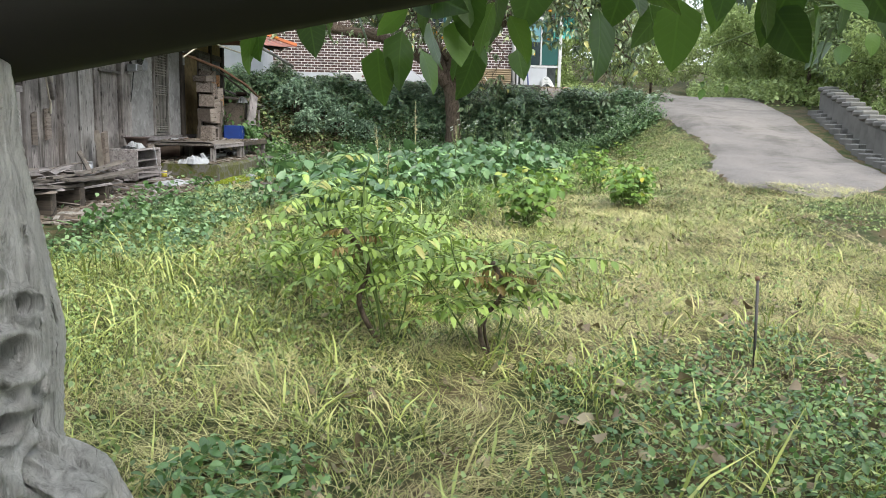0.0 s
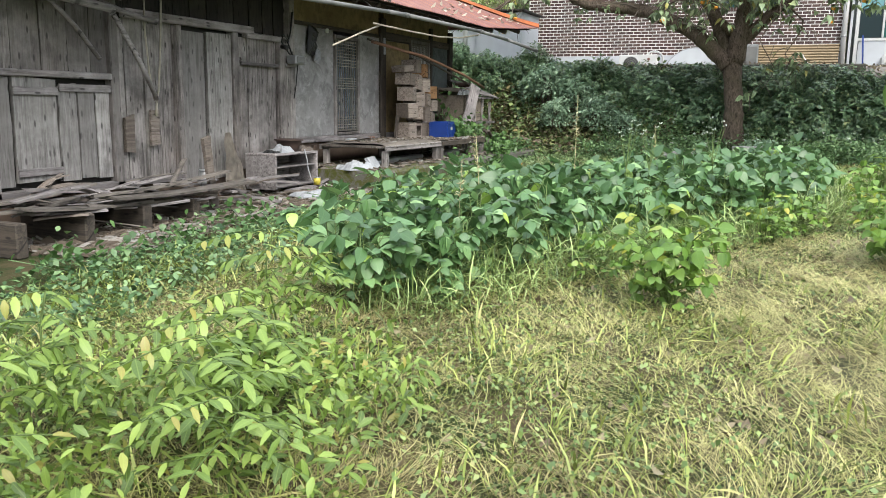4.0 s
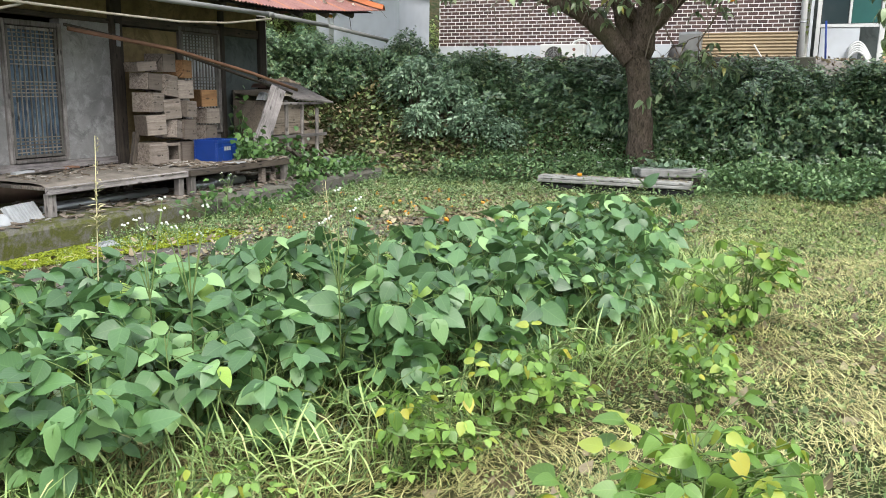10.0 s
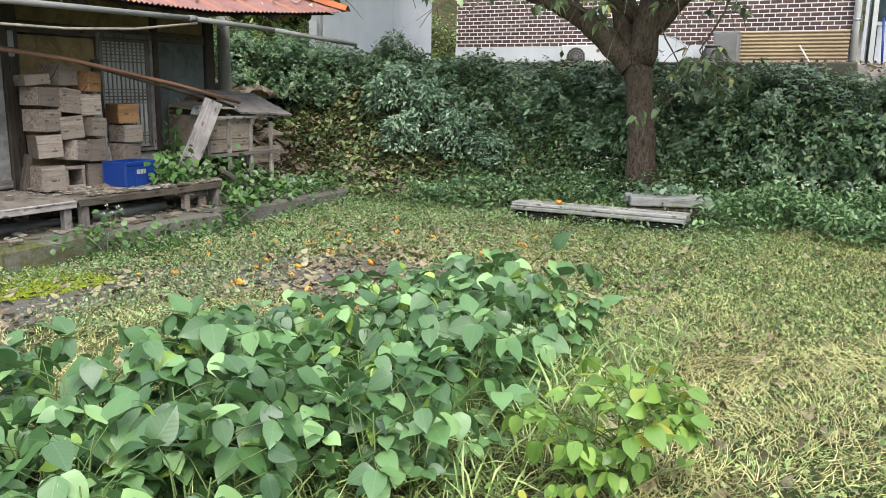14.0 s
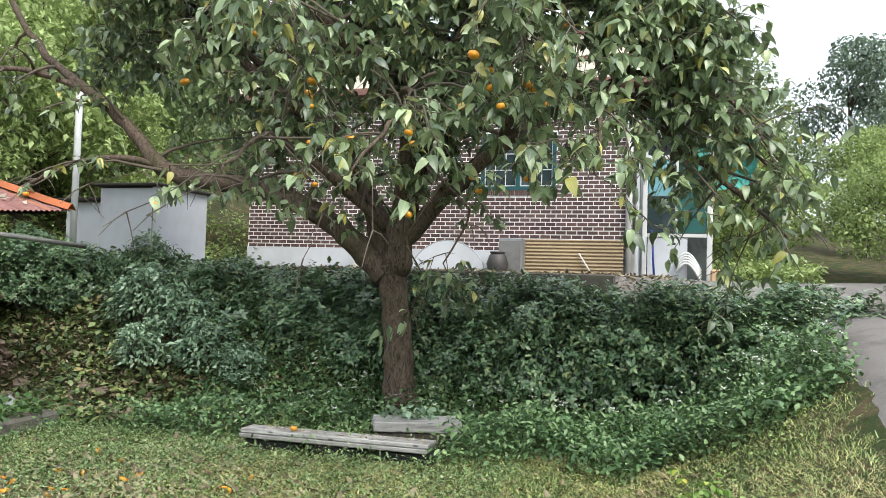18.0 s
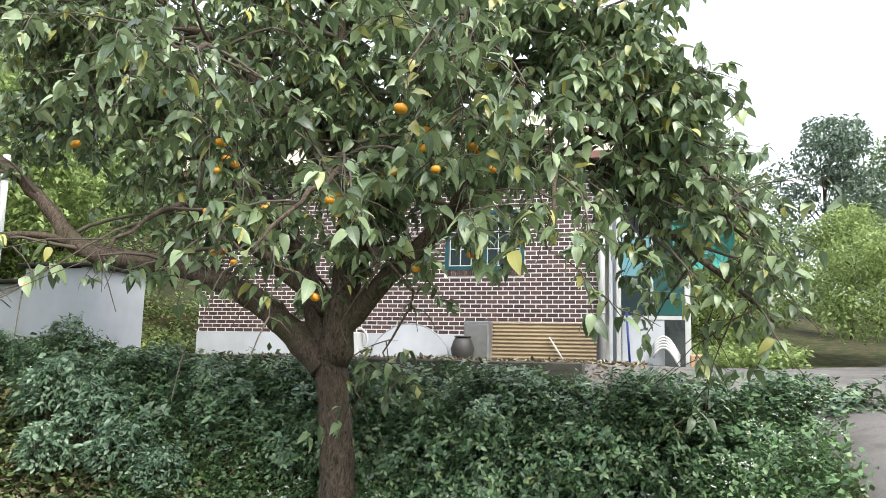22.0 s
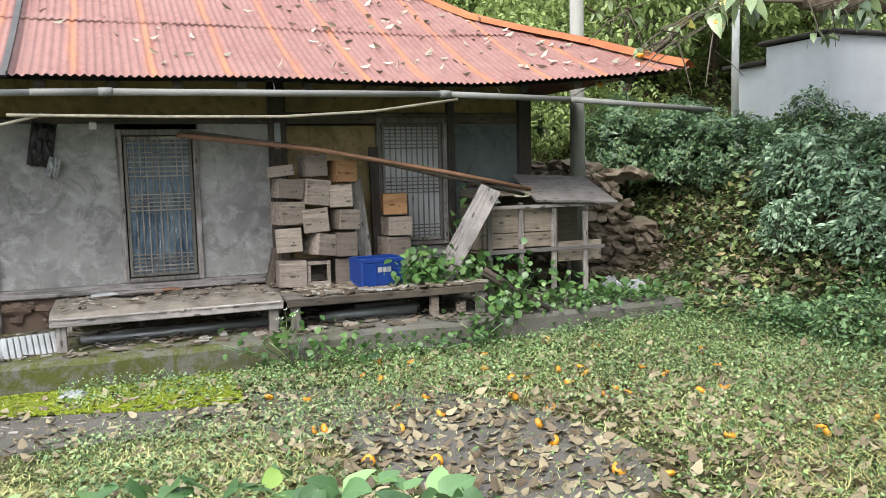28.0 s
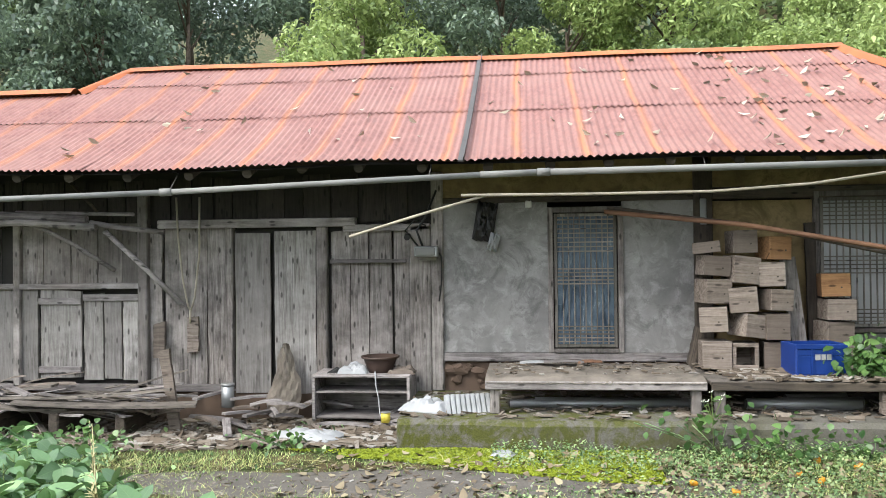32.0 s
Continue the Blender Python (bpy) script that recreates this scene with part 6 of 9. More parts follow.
BOUGHS = {
    "trunk": ([(7.46, -5.74, 0.45), (7.42, -5.71, 0.75), (7.4, -5.69, 1.3), (7.37, -5.62, 1.95), (7.33, -5.58, 2.4)], [0.29, 0.225, 0.20, 0.195, 0.215]),
    "a": ([(7.33, -5.55, 2.2), (7.28, -5.1, 2.62), (7.25, -4.7, 2.95), (7.2, -4.2, 3.22), (7.1, -3.48, 3.46), (7.0, -2.75, 3.55), (6.9, -2.1, 3.72), (6.85, -1.6, 4.25), (6.8, -1.0, 4.75), (6.85, 0.08, 5.5), (6.95, 0.9, 6.4), (7.0, 1.5, 7.3)], [0.2, 0.17, 0.155, 0.145, 0.135, 0.13, 0.125, 0.09, 0.08, 0.06, 0.045, 0.025]),
    "a2": ([(6.82, -0.8, 4.9), (6.6, 0.1, 5.2), (6.4, 0.9, 5.25), (6.2, 1.7, 5.4)], [0.06, 0.045, 0.035, 0.02]),
    "a3": ([(6.9, -2.2, 3.7), (6.7, -1.6, 3.85), (6.5, -0.8, 3.75), (6.3, 0.1, 3.3), (6.2, 0.6, 3.2)], [0.06, 0.045, 0.035, 0.025, 0.015]),
    "b": ([(7.4, -5.5, 2.4), (7.5, -5.25, 3.05), (7.6, -4.9, 3.8), (7.6, -4.35, 4.35), (7.5, -3.85, 4.75), (7.4, -2.95, 5.5), (7.3, -2.2, 6.3)], [0.18, 0.155, 0.13, 0.115, 0.095, 0.06, 0.03]),
    "c": ([(7.33, -5.62, 2.3), (7.3, -5.75, 3.1), (7.3, -5.85, 4.0), (7.35, -5.7, 4.8), (7.4, -5.3, 5.6), (7.5, -4.85, 6.5), (7.6, -4.4, 7.7)], [0.22, 0.19, 0.18, 0.155, 0.12, 0.085, 0.04]),
    "d": ([(7.3, -5.85, 3.4), (7.22, -6.2, 4.5), (7.2, -6.5, 5.4), (7.2, -6.9, 6.5), (7.2, -7.3, 7.9)], [0.15, 0.13, 0.105, 0.075, 0.03]),
    "e": ([(7.32, -5.72, 2.7), (7.2, -6.6, 3.55), (7.1, -7.27, 4.05), (7.0, -8.1, 4.55), (6.9, -8.9, 4.45), (6.8, -9.35, 3.95), (6.8, -9.9, 3.45), (6.8, -10.6, 2.8)], [0.14, 0.11, 0.1, 0.085, 0.07, 0.055, 0.035, 0.015]),
    "f": ([(7.2, -6.45, 5.2), (7.1, -7.5, 5.75), (7.0, -8.5, 5.65), (6.9, -9.2, 5.1), (6.9, -9.9, 4.5), (6.9, -10.5, 3.7)], [0.1, 0.085, 0.065, 0.045, 0.03, 0.015]),
    "g": ([(7.3, -5.8, 3.1), (6.6, -6.0, 3.95), (5.95, -6.2, 4.4), (5.4, -6.5, 4.3), (4.8, -6.7, 4.0), (4.1, -6.7, 3.6), (3.5, -6.6, 3.1)], [0.12, 0.09, 0.06, 0.045, 0.032, 0.022, 0.01]),
    "g2": ([(7.3, -5.55, 2.9), (6.6, -5.0, 3.5), (6.0, -4.7, 3.8), (5.3, -4.8, 3.85), (4.5, -5.0, 3.6), (3.8, -5.1, 3.2)], [0.1, 0.075, 0.055, 0.04, 0.025, 0.012]),
    "h": ([(7.35, -5.8, 3.8), (8.3, -6.1, 4.8), (9.2, -6.4, 5.5), (9.9, -6.7, 6.2)], [0.12, 0.09, 0.06, 0.03]),
    "i": ([(7.6, -4.3, 4.4), (8.3, -3.6, 5.1), (8.9, -3.0, 5.9)], [0.08, 0.06, 0.03]),
    "j": ([(7.2, -7.0, 3.9), (6.6, -7.6, 4.5), (6.1, -8.2, 4.6), (5.5, -8.5, 4.3), (4.8, -8.7, 3.8), (4.3, -8.7, 3.2)], [0.07, 0.055, 0.042, 0.032, 0.022, 0.01]),
    "k": ([(7.3, -5.75, 5.0), (6.95, -5.75, 6.0), (6.8, -5.8, 6.9), (6.7, -5.7, 7.8)], [0.1, 0.075, 0.05, 0.025]),
    "n": ([(7.4, -5.2, 5.7), (7.2, -4.3, 6.3), (7.0, -3.3, 6.7), (6.9, -2.3, 6.9), (6.9, -1.3, 7.0)], [0.08, 0.065, 0.05, 0.035, 0.02]),
    "o": ([(7.2, -6.6, 5.7), (7.0, -7.8, 6.3), (6.9, -8.5, 6.3), (6.9, -9.1, 5.9), (6.9, -9.8, 5.1)], [0.09, 0.07, 0.05, 0.035, 0.02]),
    "p": ([(7.0, -8.2, 4.55), (6.9, -9.0, 4.8), (6.9, -9.7, 4.4), (6.9, -10.4, 3.6)], [0.06, 0.045, 0.03, 0.015]),
    "q": ([(7.5, -4.6, 4.3), (7.6, -3.7, 5.1), (7.7, -2.7, 5.7), (7.75, -1.8, 6.0), (7.8, -1.0, 6.1)], [0.08, 0.06, 0.045, 0.03, 0.015]),
    "y": ([(7.3, -3.6, 6.6), (7.2, -2.7, 7.3), (7.1, -1.8, 7.7), (7.1, -0.9, 7.9)], [0.05, 0.04, 0.03, 0.015]),
    "s": ([(6.6, -6.0, 3.95), (6.3, -6.55, 3.35), (6.2, -6.2, 2.7), (6.2, -6.5, 2.1), (6.2, -6.3, 1.7)], [0.03, 0.018, 0.012, 0.008, 0.004]),
    "t": ([(6.6, -6.0, 3.9), (6.3, -6.95, 3.05), (6.2, -6.7, 2.4), (6.2, -7.0, 2.05)], [0.025, 0.016, 0.01, 0.005]),
    "l": ([(7.3, -5.8, 4.2), (6.6, -5.4, 5.0), (6.0, -5.0, 5.5), (5.4, -4.9, 5.6), (4.6, -5.2, 5.2), (3.9, -5.5, 4.6)], [0.11, 0.085, 0.06, 0.045, 0.03, 0.015]),
    "m": ([(7.2, -6.3, 4.9), (6.5, -6.9, 5.5), (5.9, -7.5, 5.8), (5.4, -7.8, 5.6), (4.6, -8.0, 5.2), (4.0, -8.0, 4.6)], [0.1, 0.075, 0.05, 0.04, 0.028, 0.014]),
}
tree = thing("persimmon_tree", "old spreading persimmon tree with orange fruit above the hedge", "tree", (7.42, -5.7, 0.5))
back = Matrix.Translation((-7.42, 5.7, -0.5))


def smooth_line(pts, radii, per=4):
    """Catmull-Rom points between the given ones."""
    P = [Vector(p) for p in pts]
    out, rad = [], []
    for i in range(len(P) - 1):
        p0, p1, p2, p3 = P[max(i - 1, 0)], P[i], P[i + 1], P[min(i + 2, len(P) - 1)]
        for s in range(per):
            t = s / per
            out.append(0.5 * (2 * p1 + (p2 - p0) * t + (2 * p0 - 5 * p1 + 4 * p2 - p3) * t * t + (3 * p1 - p0 - 3 * p2 + p3) * t ** 3))
            rad.append(radii[i] + (radii[i + 1] - radii[i]) * t)
    return out + [P[-1]], rad + [radii[-1]]


r = random.Random(21)
twig_bm = bmesh.new()
tips = []  # place, direction, weight
LEAFY = {"a": 0.3, "a2": 0.22, "a3": 0.12, "b": 0.9, "c": 1.3, "d": 1.4, "e": 0.8, "f": 1.1, "g": 0.55, "g2": 0.32, "h": 0.6, "i": 0.6, "j": 0.7, "k": 1.3, "l": 0.62, "m": 0.7, "n": 1.1, "q": 0.95, "y": 1.0, "o": 1.4, "p": 0.5, "s": 0.2, "t": 0.2}
for key, (pts, radii) in BOUGHS.items():
    line, rad = smooth_line(pts, radii)
    line = [p + Vector((0.02 * math.sin(i * 1.9), 0.02 * math.cos(i * 2.3), 0.015 * math.sin(i * 3.1))) * (key != "trunk") for i, p in enumerate(line)]
    bm = bmesh.new()
    add_rod(bm, [back @ p for p in line], [q * (1 + 0.06 * math.sin(i * 2.1)) for i, q in enumerate(rad)], 14 if radii[0] > 0.1 else 8)
    part("trunk" if key == "trunk" else "limb", bm, M_BARK, tree, "" if key != "trunk" else "thick fissured trunk")
    if key == "trunk":
        continue
    n2 = 5 if key in "stuvwx" else int((27 if key in 'bcdknlmqyo' else 15) * LEAFY[key] ** 0.7) + 4
    for j in range(n2):
        i = int(len(line) * (0.25 + 0.75 * (j + r.random()) / n2))
        i = min(i, len(line) - 1)
        p, d = line[i], (line[i] - line[max(i - 1, 0)]).normalized()
        side = Vector((r.gauss(0, 1), r.gauss(0, 1), r.gauss(0.1, 0.55)))
        v = (d * 0.6 + side.normalized()).normalized()
        L = r.uniform(0.7, 1.6) * (0.35 if key in "stuvwx" else 1.0)
        sub = [p]
        for s in range(5):
            v = (v + Vector((r.gauss(0, 0.18), r.gauss(0, 0.18), r.gauss(-0.12, 0.12)))).normalized()
            sub.append(sub[-1] + v * L / 5)
        r0 = min(rad[i] * 0.55, 0.032)
        add_rod(twig_bm, [back @ q for q in sub], [r0, r0 * 0.85, r0 * 0.7, r0 * 0.5, r0 * 0.35, 0.004], 5)
        for s in range(1, 6):
            for q in range(2 if s < 3 else 3):
                w = Vector((r.gauss(0, 1), r.gauss(0, 1), r.gauss(-0.25, 0.5))).normalized()
                w = (w + v * 0.6).normalized()
                l2 = r.uniform(0.2, 0.5)
                a = sub[s]
                b = a + w * l2 * 0.5 + Vector((0, 0, -0.02))
                c = a + w * l2 + Vector((0, 0, -0.09))
                leafy = r.random() < 0.82 * LEAFY[key] * (1.0 if c.z > 3.1 or key in "stuvwx" else 0.6 if c.z > 2.6 else 0.3)
                if leafy or r.random() < 0.2:
                    add_rod(twig_bm, [back @ a, back @ b, back @ c], [0.007, 0.005, 0.003], 4, False)
                if leafy:
                    tips.append((a, b, c))
limb = smooth_line(*BOUGHS["a"], 8)[0]
for i in range(170):
    a = limb[int(r.triangular(14, 50, 30))] + Vector((r.gauss(0, 0.06), r.gauss(0, 0.05), r.uniform(0.02, 0.16)))
    v = Vector((r.gauss(0, 0.4), r.gauss(0, 1), r.gauss(0.05, 0.22))).normalized() * r.uniform(0.15, 0.45)
    add_rod(twig_bm, [back @ a, back @ (a + v * 0.5 + Vector((0, 0, r.gauss(0.02, 0.03)))), back @ (a + v)], [0.007, 0.006, 0.003], 4, False)
part("twig_mass", twig_bm, M_TWIG, tree)["kind"] = "stuff"
lv, lf = leaf(1.0, 0.5, 0.3, 0.5, 5)
places, angles = [], []
for a, b, c in tips:
    whorl, first = r.randint(5, 8) + (2 if c.z > 5.2 else 0), r.uniform(0, 6.28)
    for q in range(whorl):
        p = b.lerp(c, r.uniform(0.55, 1.0)) if q < whorl - 2 else a.lerp(b, r.uniform(0.3, 1.0))
        places.append(back @ (p + Vector((r.gauss(0, 0.012), r.gauss(0, 0.012), r.gauss(0, 0.015)))))
        angles.append((first + q * 6.28 / whorl + r.gauss(0, 0.25), r.gauss(0.38, 0.36), r.gauss(0, 0.4), r.uniform(0.12, 0.205)))
places, angles = np.array(places), np.array(angles)
mats = turns(angles[:, 0], angles[:, 1], angles[:, 2]) * angles[:, 3][:, None, None]
link("leaves", leaf_mesh("leaves", lv, lf, places, mats), M_PERSIMMON_LEAF, tree, "drooping glossy green leaves")["kind"] = "stuff"


def fruit_mesh():
    bm = bmesh.new()
    bmesh.ops.create_uvsphere(bm, u_segments=14, v_segments=9, radius=0.042)
    for v in bm.verts:
        v.co.z *= 0.8
        v.co *= 1 + 0.04 * math.cos(4 * math.atan2(v.co.y, v.co.x))
        if abs(v.co.z) > 0.028:
            v.co.z *= 0.9
    me = bpy.data.meshes.new("fruit")
    bm.to_mesh(me)
    bm.free()
    me.polygons.foreach_set("use_smooth", np.ones(len(me.polygons), bool))
    me.materials.append(M_FRUIT)
    bm = bmesh.new()
    for a in range(4):
        m = pose(0, 0, 0.031, 0, 0, 90 * a)
        q = [bm.verts.new(m @ Vector(c)) for c in ((0, -0.012, 0), (0.03, -0.014, -0.004), (0.034, 0.0, -0.006), (0.03, 0.014, -0.004), (0, 0.012, 0), (0, 0, 0.006))]
        bm.faces.new(q[:5])
        bm.faces.new((q[0], q[5], q[4]))
    add_rod(bm, [(0, 0, 0.03), (0, 0, 0.06)], 0.004, 5)
    me2 = bpy.data.meshes.new("calyx")
    bm.to_mesh(me2)
    bm.free()
    me2.materials.append(M_TWIG)
    return me, me2


ME_FRUIT, ME_CALYX = fruit_mesh()
low = [t for t in tips if t[2].x < 5.6 and t[2].z < 4.4 and t[2].y > -8.2]
high = [t for t in tips if t not in low]
for i in range(52):
    t = r.choice(low if i < 34 else high)
    f = link("persimmon", ME_FRUIT, None, tree)
    f.matrix_basis = back @ Matrix.Translation(t[2] + Vector((r.gauss(0, 0.05), r.gauss(0, 0.05), -0.06))) @ pose(0, 0, 0, r.uniform(-20, 20), r.uniform(-20, 20), r.uniform(0, 360)) @ Matrix.Scale(r.uniform(0.9, 1.25), 4)
    link("calyx", ME_CALYX, None, f)

# ---- hedge, bank, weeds, woods ----
M_HEDGE = foliage("hedge_leaf", (0.03, 0.07, 0.034), (0.105, 0.20, 0.095), (0.31, 0.43, 0.22), (0.34, 0.36, 0.16), 0.36, 0.22)
M_BUSH = foliage("pale_bush_leaf", (0.07, 0.14, 0.085), (0.20, 0.31, 0.19), (0.40, 0.52, 0.36), None, 0.4, 0.3)
M_VINE = foliage("vine_leaf", (0.03, 0.06, 0.02), (0.115, 0.175, 0.055), (0.30, 0.37, 0.14), (0.36, 0.28, 0.12), 0.5, 0.22)
M_WEED = foliage("weed_leaf", (0.03, 0.08, 0.028), (0.105, 0.205, 0.075), (0.26, 0.38, 0.17), None, 0.45, 0.28)
M_FLOWER = plain("white_weed_flower", (0.6, 0.62, 0.56), 0.7, 0, 30, 0.1)


def lumpy(n, w, d, h, seed, shell=0.35):
    """Points in a lumpy rounded bush, mostly near its skin, and outward directions."""
    q = np.random.default_rng(seed)
    v = q.normal(size=(n, 3))
    v /= np.linalg.norm(v, axis=1)[:, None]
    v[:, 2] = np.where(v[:, 2] < -0.5, -v[:, 2], v[:, 2])
    ph = q.uniform(0, 6.28, 6)
    lump = 1 + 0.24 * np.sin(4 * v[:, 0] + ph[0]) * np.sin(5 * v[:, 1] + ph[1]) + 0.13 * np.sin(7 * v[:, 2] + ph[2] + 3 * v[:, 0]) + 0.15 * np.sin(11 * v[:, 0] + ph[3]) * np.sin(9 * v[:, 2] + ph[4] + 6 * v[:, 1])
    rad = (1 - shell * q.random(n) ** 2) * lump * (1 + 0.05 * q.normal(size=n))
    return v * rad[:, None] * np.array([w / 2, d / 2, h / 2]), v


def whorls(p, v, size, seed, leaves=6):
    """Rosettes of leaves about the points p that face along v and up: places and matrices."""
    q = np.random.default_rng(seed)
    n = len(p)
    nrm = v * 0.8 + [0, 0, 0.55] + q.normal(0, 0.35, (n, 3))
    nrm /= np.linalg.norm(nrm, axis=1)[:, None]
    t1 = np.cross(nrm, q.normal(size=(n, 3)))
    t1 /= np.linalg.norm(t1, axis=1)[:, None]
    t2 = np.cross(nrm, t1)
    P, M = [], []
    for i in range(leaves):
        a = (i * 2 * math.pi / leaves + q.normal(0, 0.25, n))[:, None]
        d = np.cos(a) * t1 + np.sin(a) * t2 + q.normal(0.3, 0.25, n)[:, None] * nrm
        d /= np.linalg.norm(d, axis=1)[:, None]
        side = np.cross(nrm, d)
        side /= np.linalg.norm(side, axis=1)[:, None]
        P.append(p - 0.02 * i * nrm)
        M.append(np.stack([d, side, np.cross(d, side)], -1) * (size * q.uniform(0.65, 1.3, n))[:, None, None])
    return np.concatenate(P), np.concatenate(M)


def hedge_mesh(n, w, d, h, size, seed):
    """Evergreen twigs that end in rosettes, thick on the lumps and thin in the hollows."""
    p, v = lumpy(n, w, d, h, seed, 0.5)
    q = np.random.default_rng(seed + 7)
    far = np.linalg.norm(p / [w / 2, d / 2, h / 2], axis=1)
    ok = q.random(n) < np.clip(0.25 + 1.5 * (far - 0.55), 0.2, 1)
    places, mats = whorls(p[ok], v[ok], size, seed + 99)
    me = leaf_mesh("foliage", *leaf(1.0, 0.5, 0.2, 0.25, 2), places, mats)
    me.materials.append(M_HEDGE)
    return me


def bush_mesh(name, n, w, d, h, size, seed, material, shape=(0.55, 0.2, 0.2), rows=2):
    p, v = lumpy(n, w, d, h, seed)
    q = np.random.default_rng(seed + 99)
    lv, lf = leaf(1.0, shape[0], shape[1], shape[2], rows)
    yaw = np.arctan2(v[:, 1], v[:, 0]) + q.normal(0, 0.9, n)
    mats = turns(yaw, q.normal(0.15, 0.5, n), q.normal(0, 0.5, n)) * (size * q.uniform(0.6, 1.35, n))[:, None, None]
    me = leaf_mesh(name, lv, lf, p, mats)
    me.materials.append(material)
    return me


def stems_mesh(w, d, h, seed, n=14, rad=0.018):
    bm = bmesh.new()
    q = random.Random(seed)
    for i in range(n):
        a, s = q.uniform(0, 6.28), q.uniform(0.3, 0.85)
        top = Vector((math.cos(a) * w / 2 * s, math.sin(a) * d / 2 * s, h * q.uniform(0.1, 0.42)))
        foot = Vector((math.cos(a) * 0.12, math.sin(a) * 0.12, -h * 0.55))
        add_rod(bm, [foot, foot.lerp(top, 0.5) + Vector((0, 0, 0.1 * h)), top], [rad, rad * 0.7, rad * 0.35], 5)
    me = bpy.data.meshes.new("stems")
    bm.to_mesh(me)
    bm.free()
    me.materials.append(M_TWIG)
    return me


HEDGE = [(hedge_mesh(1900, 1.55, 1.55, 1.8, 0.088, s), stems_mesh(1.3, 1.3, 1.7, s)) for s in range(4)]
r = random.Random(31)
for i in range(32):
    rowi = i % 2
    y = 0.9 - (i // 2) * 0.82 + (0.4 if rowi else 0) + r.uniform(-0.12, 0.12)
    x = (8.45 if rowi == 0 else 9.0) + r.uniform(-0.12, 0.12) + (0.35 if y < -9 else 0) * 0.5 + 0.25 * smooth(-3.5, -1.0, y) - (0.1 if y < -6.4 else 0)
    zc = (1.06 if rowi == 0 else 1.24) + 0.18 * float(smooth(-4.5, -1.5, y))
    if y < -9.6:
        zc = max(zc - 0.05, min(float(height(x, y)) + 0.1, 1.2))
    hb = thing("hedge_shrub", "dense dark evergreen shrub in the bank hedge", "shrub", (x, y, zc), r.uniform(0, 360), group="bank hedge")
    me, st = HEDGE[i % 4]
    f = link("foliage", me, None, hb)
    f["kind"] = "stuff"
    zc_ = r.uniform(0.82, 1.18)
    f.scale = (r.uniform(0.9, 1.2), r.uniform(0.9, 1.2), zc_)
    link("stem_mass", st, None, hb)["kind"] = "stuff"
BUSH = [(bush_mesh("foliage", 1400, 1.5, 1.4, 1.5, 0.16, 50 + s, M_BUSH, (0.45, 0.15, 0.3), 3), stems_mesh(1.2, 1.2, 1.6, 50 + s)) for s in range(2)]
for i, (x, y, z, s) in enumerate(((7.5, -2.5, 1.0, 0.6), (7.8, -1.9, 1.45, 0.65), (7.8, -1.2, 1.75, 0.6), (7.2, -1.6, 1.0, 0.5), (7.4, -3.2, 0.8, 0.45))):
    hb = thing("pale_bush", "loose grey-green bush with narrow leaflets on the bank", "bush", (x, y, z), 70 * i, group="bushes on the bank")
    f = link("foliage", BUSH[i % 2][0], None, hb)
    f["kind"] = "stuff"
    f.scale = (s, s, s)
    st = link("stem_mass", BUSH[i % 2][1], None, hb)
    st["kind"] = "stuff"
    st.scale = (s, s, s)


for i, (x, y, z, s) in enumerate(((8.6, -0.6, 2.05, 0.75), (8.3, 0.6, 1.9, 0.8), (8.2, 1.4, 2.05, 0.85), (7.9, 1.3, 2.0, 0.8), (7.4, 2.2, 2.2, 0.8), (8.3, -2.0, 1.75, 0.7))):
    hb = thing("bank_shrub", "dark glossy evergreen shrub among the vines on the bank", "shrub", (x, y, z), 50 * i, group="shrubs on the bank")
    f = link("foliage", HEDGE[i % 4][0], None, hb)
    f["kind"] = "stuff"
    f.scale = (s, s, s)
    st = link("stem_mass", HEDGE[i % 4][1], None, hb)
    st.scale = (s, s, s)
    st["kind"] = "stuff"


def carpet(name, n, area, size, material, label, lift=(0.0, 0.25), shape=(0.7, 0.15, 0.25), seed=0, keep=None, rows=2, pitch=(0.1, 0.5)):
    """Low leaves that cover a patch of ground. area: x0, x1, y0, y1."""
    q = np.random.default_rng(seed)
    x, y = q.uniform(area[0], area[1], n), q.uniform(area[2], area[3], n)
    if keep is not None:
        ok = keep(x, y, q)
        x, y = x[ok], y[ok]
    n = len(x)
    clump = 0.5 + 0.5 * wobble(x, y, 2.6)
    z = height(x, y) + lift[0] + (lift[1] - lift[0]) * q.random(n) * (0.35 + 0.9 * clump)
    lv, lf = leaf(1.0, *shape, rows)
    mats = turns(q.uniform(0, 6.28, n), q.normal(pitch[0], pitch[1], n), q.normal(0, 0.4, n)) * (size * q.uniform(0.55, 1.4, n))[:, None, None]
    ob = link(name, leaf_mesh(name, lv, lf, np.stack([x, y, z], -1), mats), material)
    return tagged(ob, label, "plants", kind="stuff")


def toe(y):
    return np.interp(y, [-9, -6.5, -4, -1, 2], [7.6, 7.0, 6.6, 6.2, 6.0])


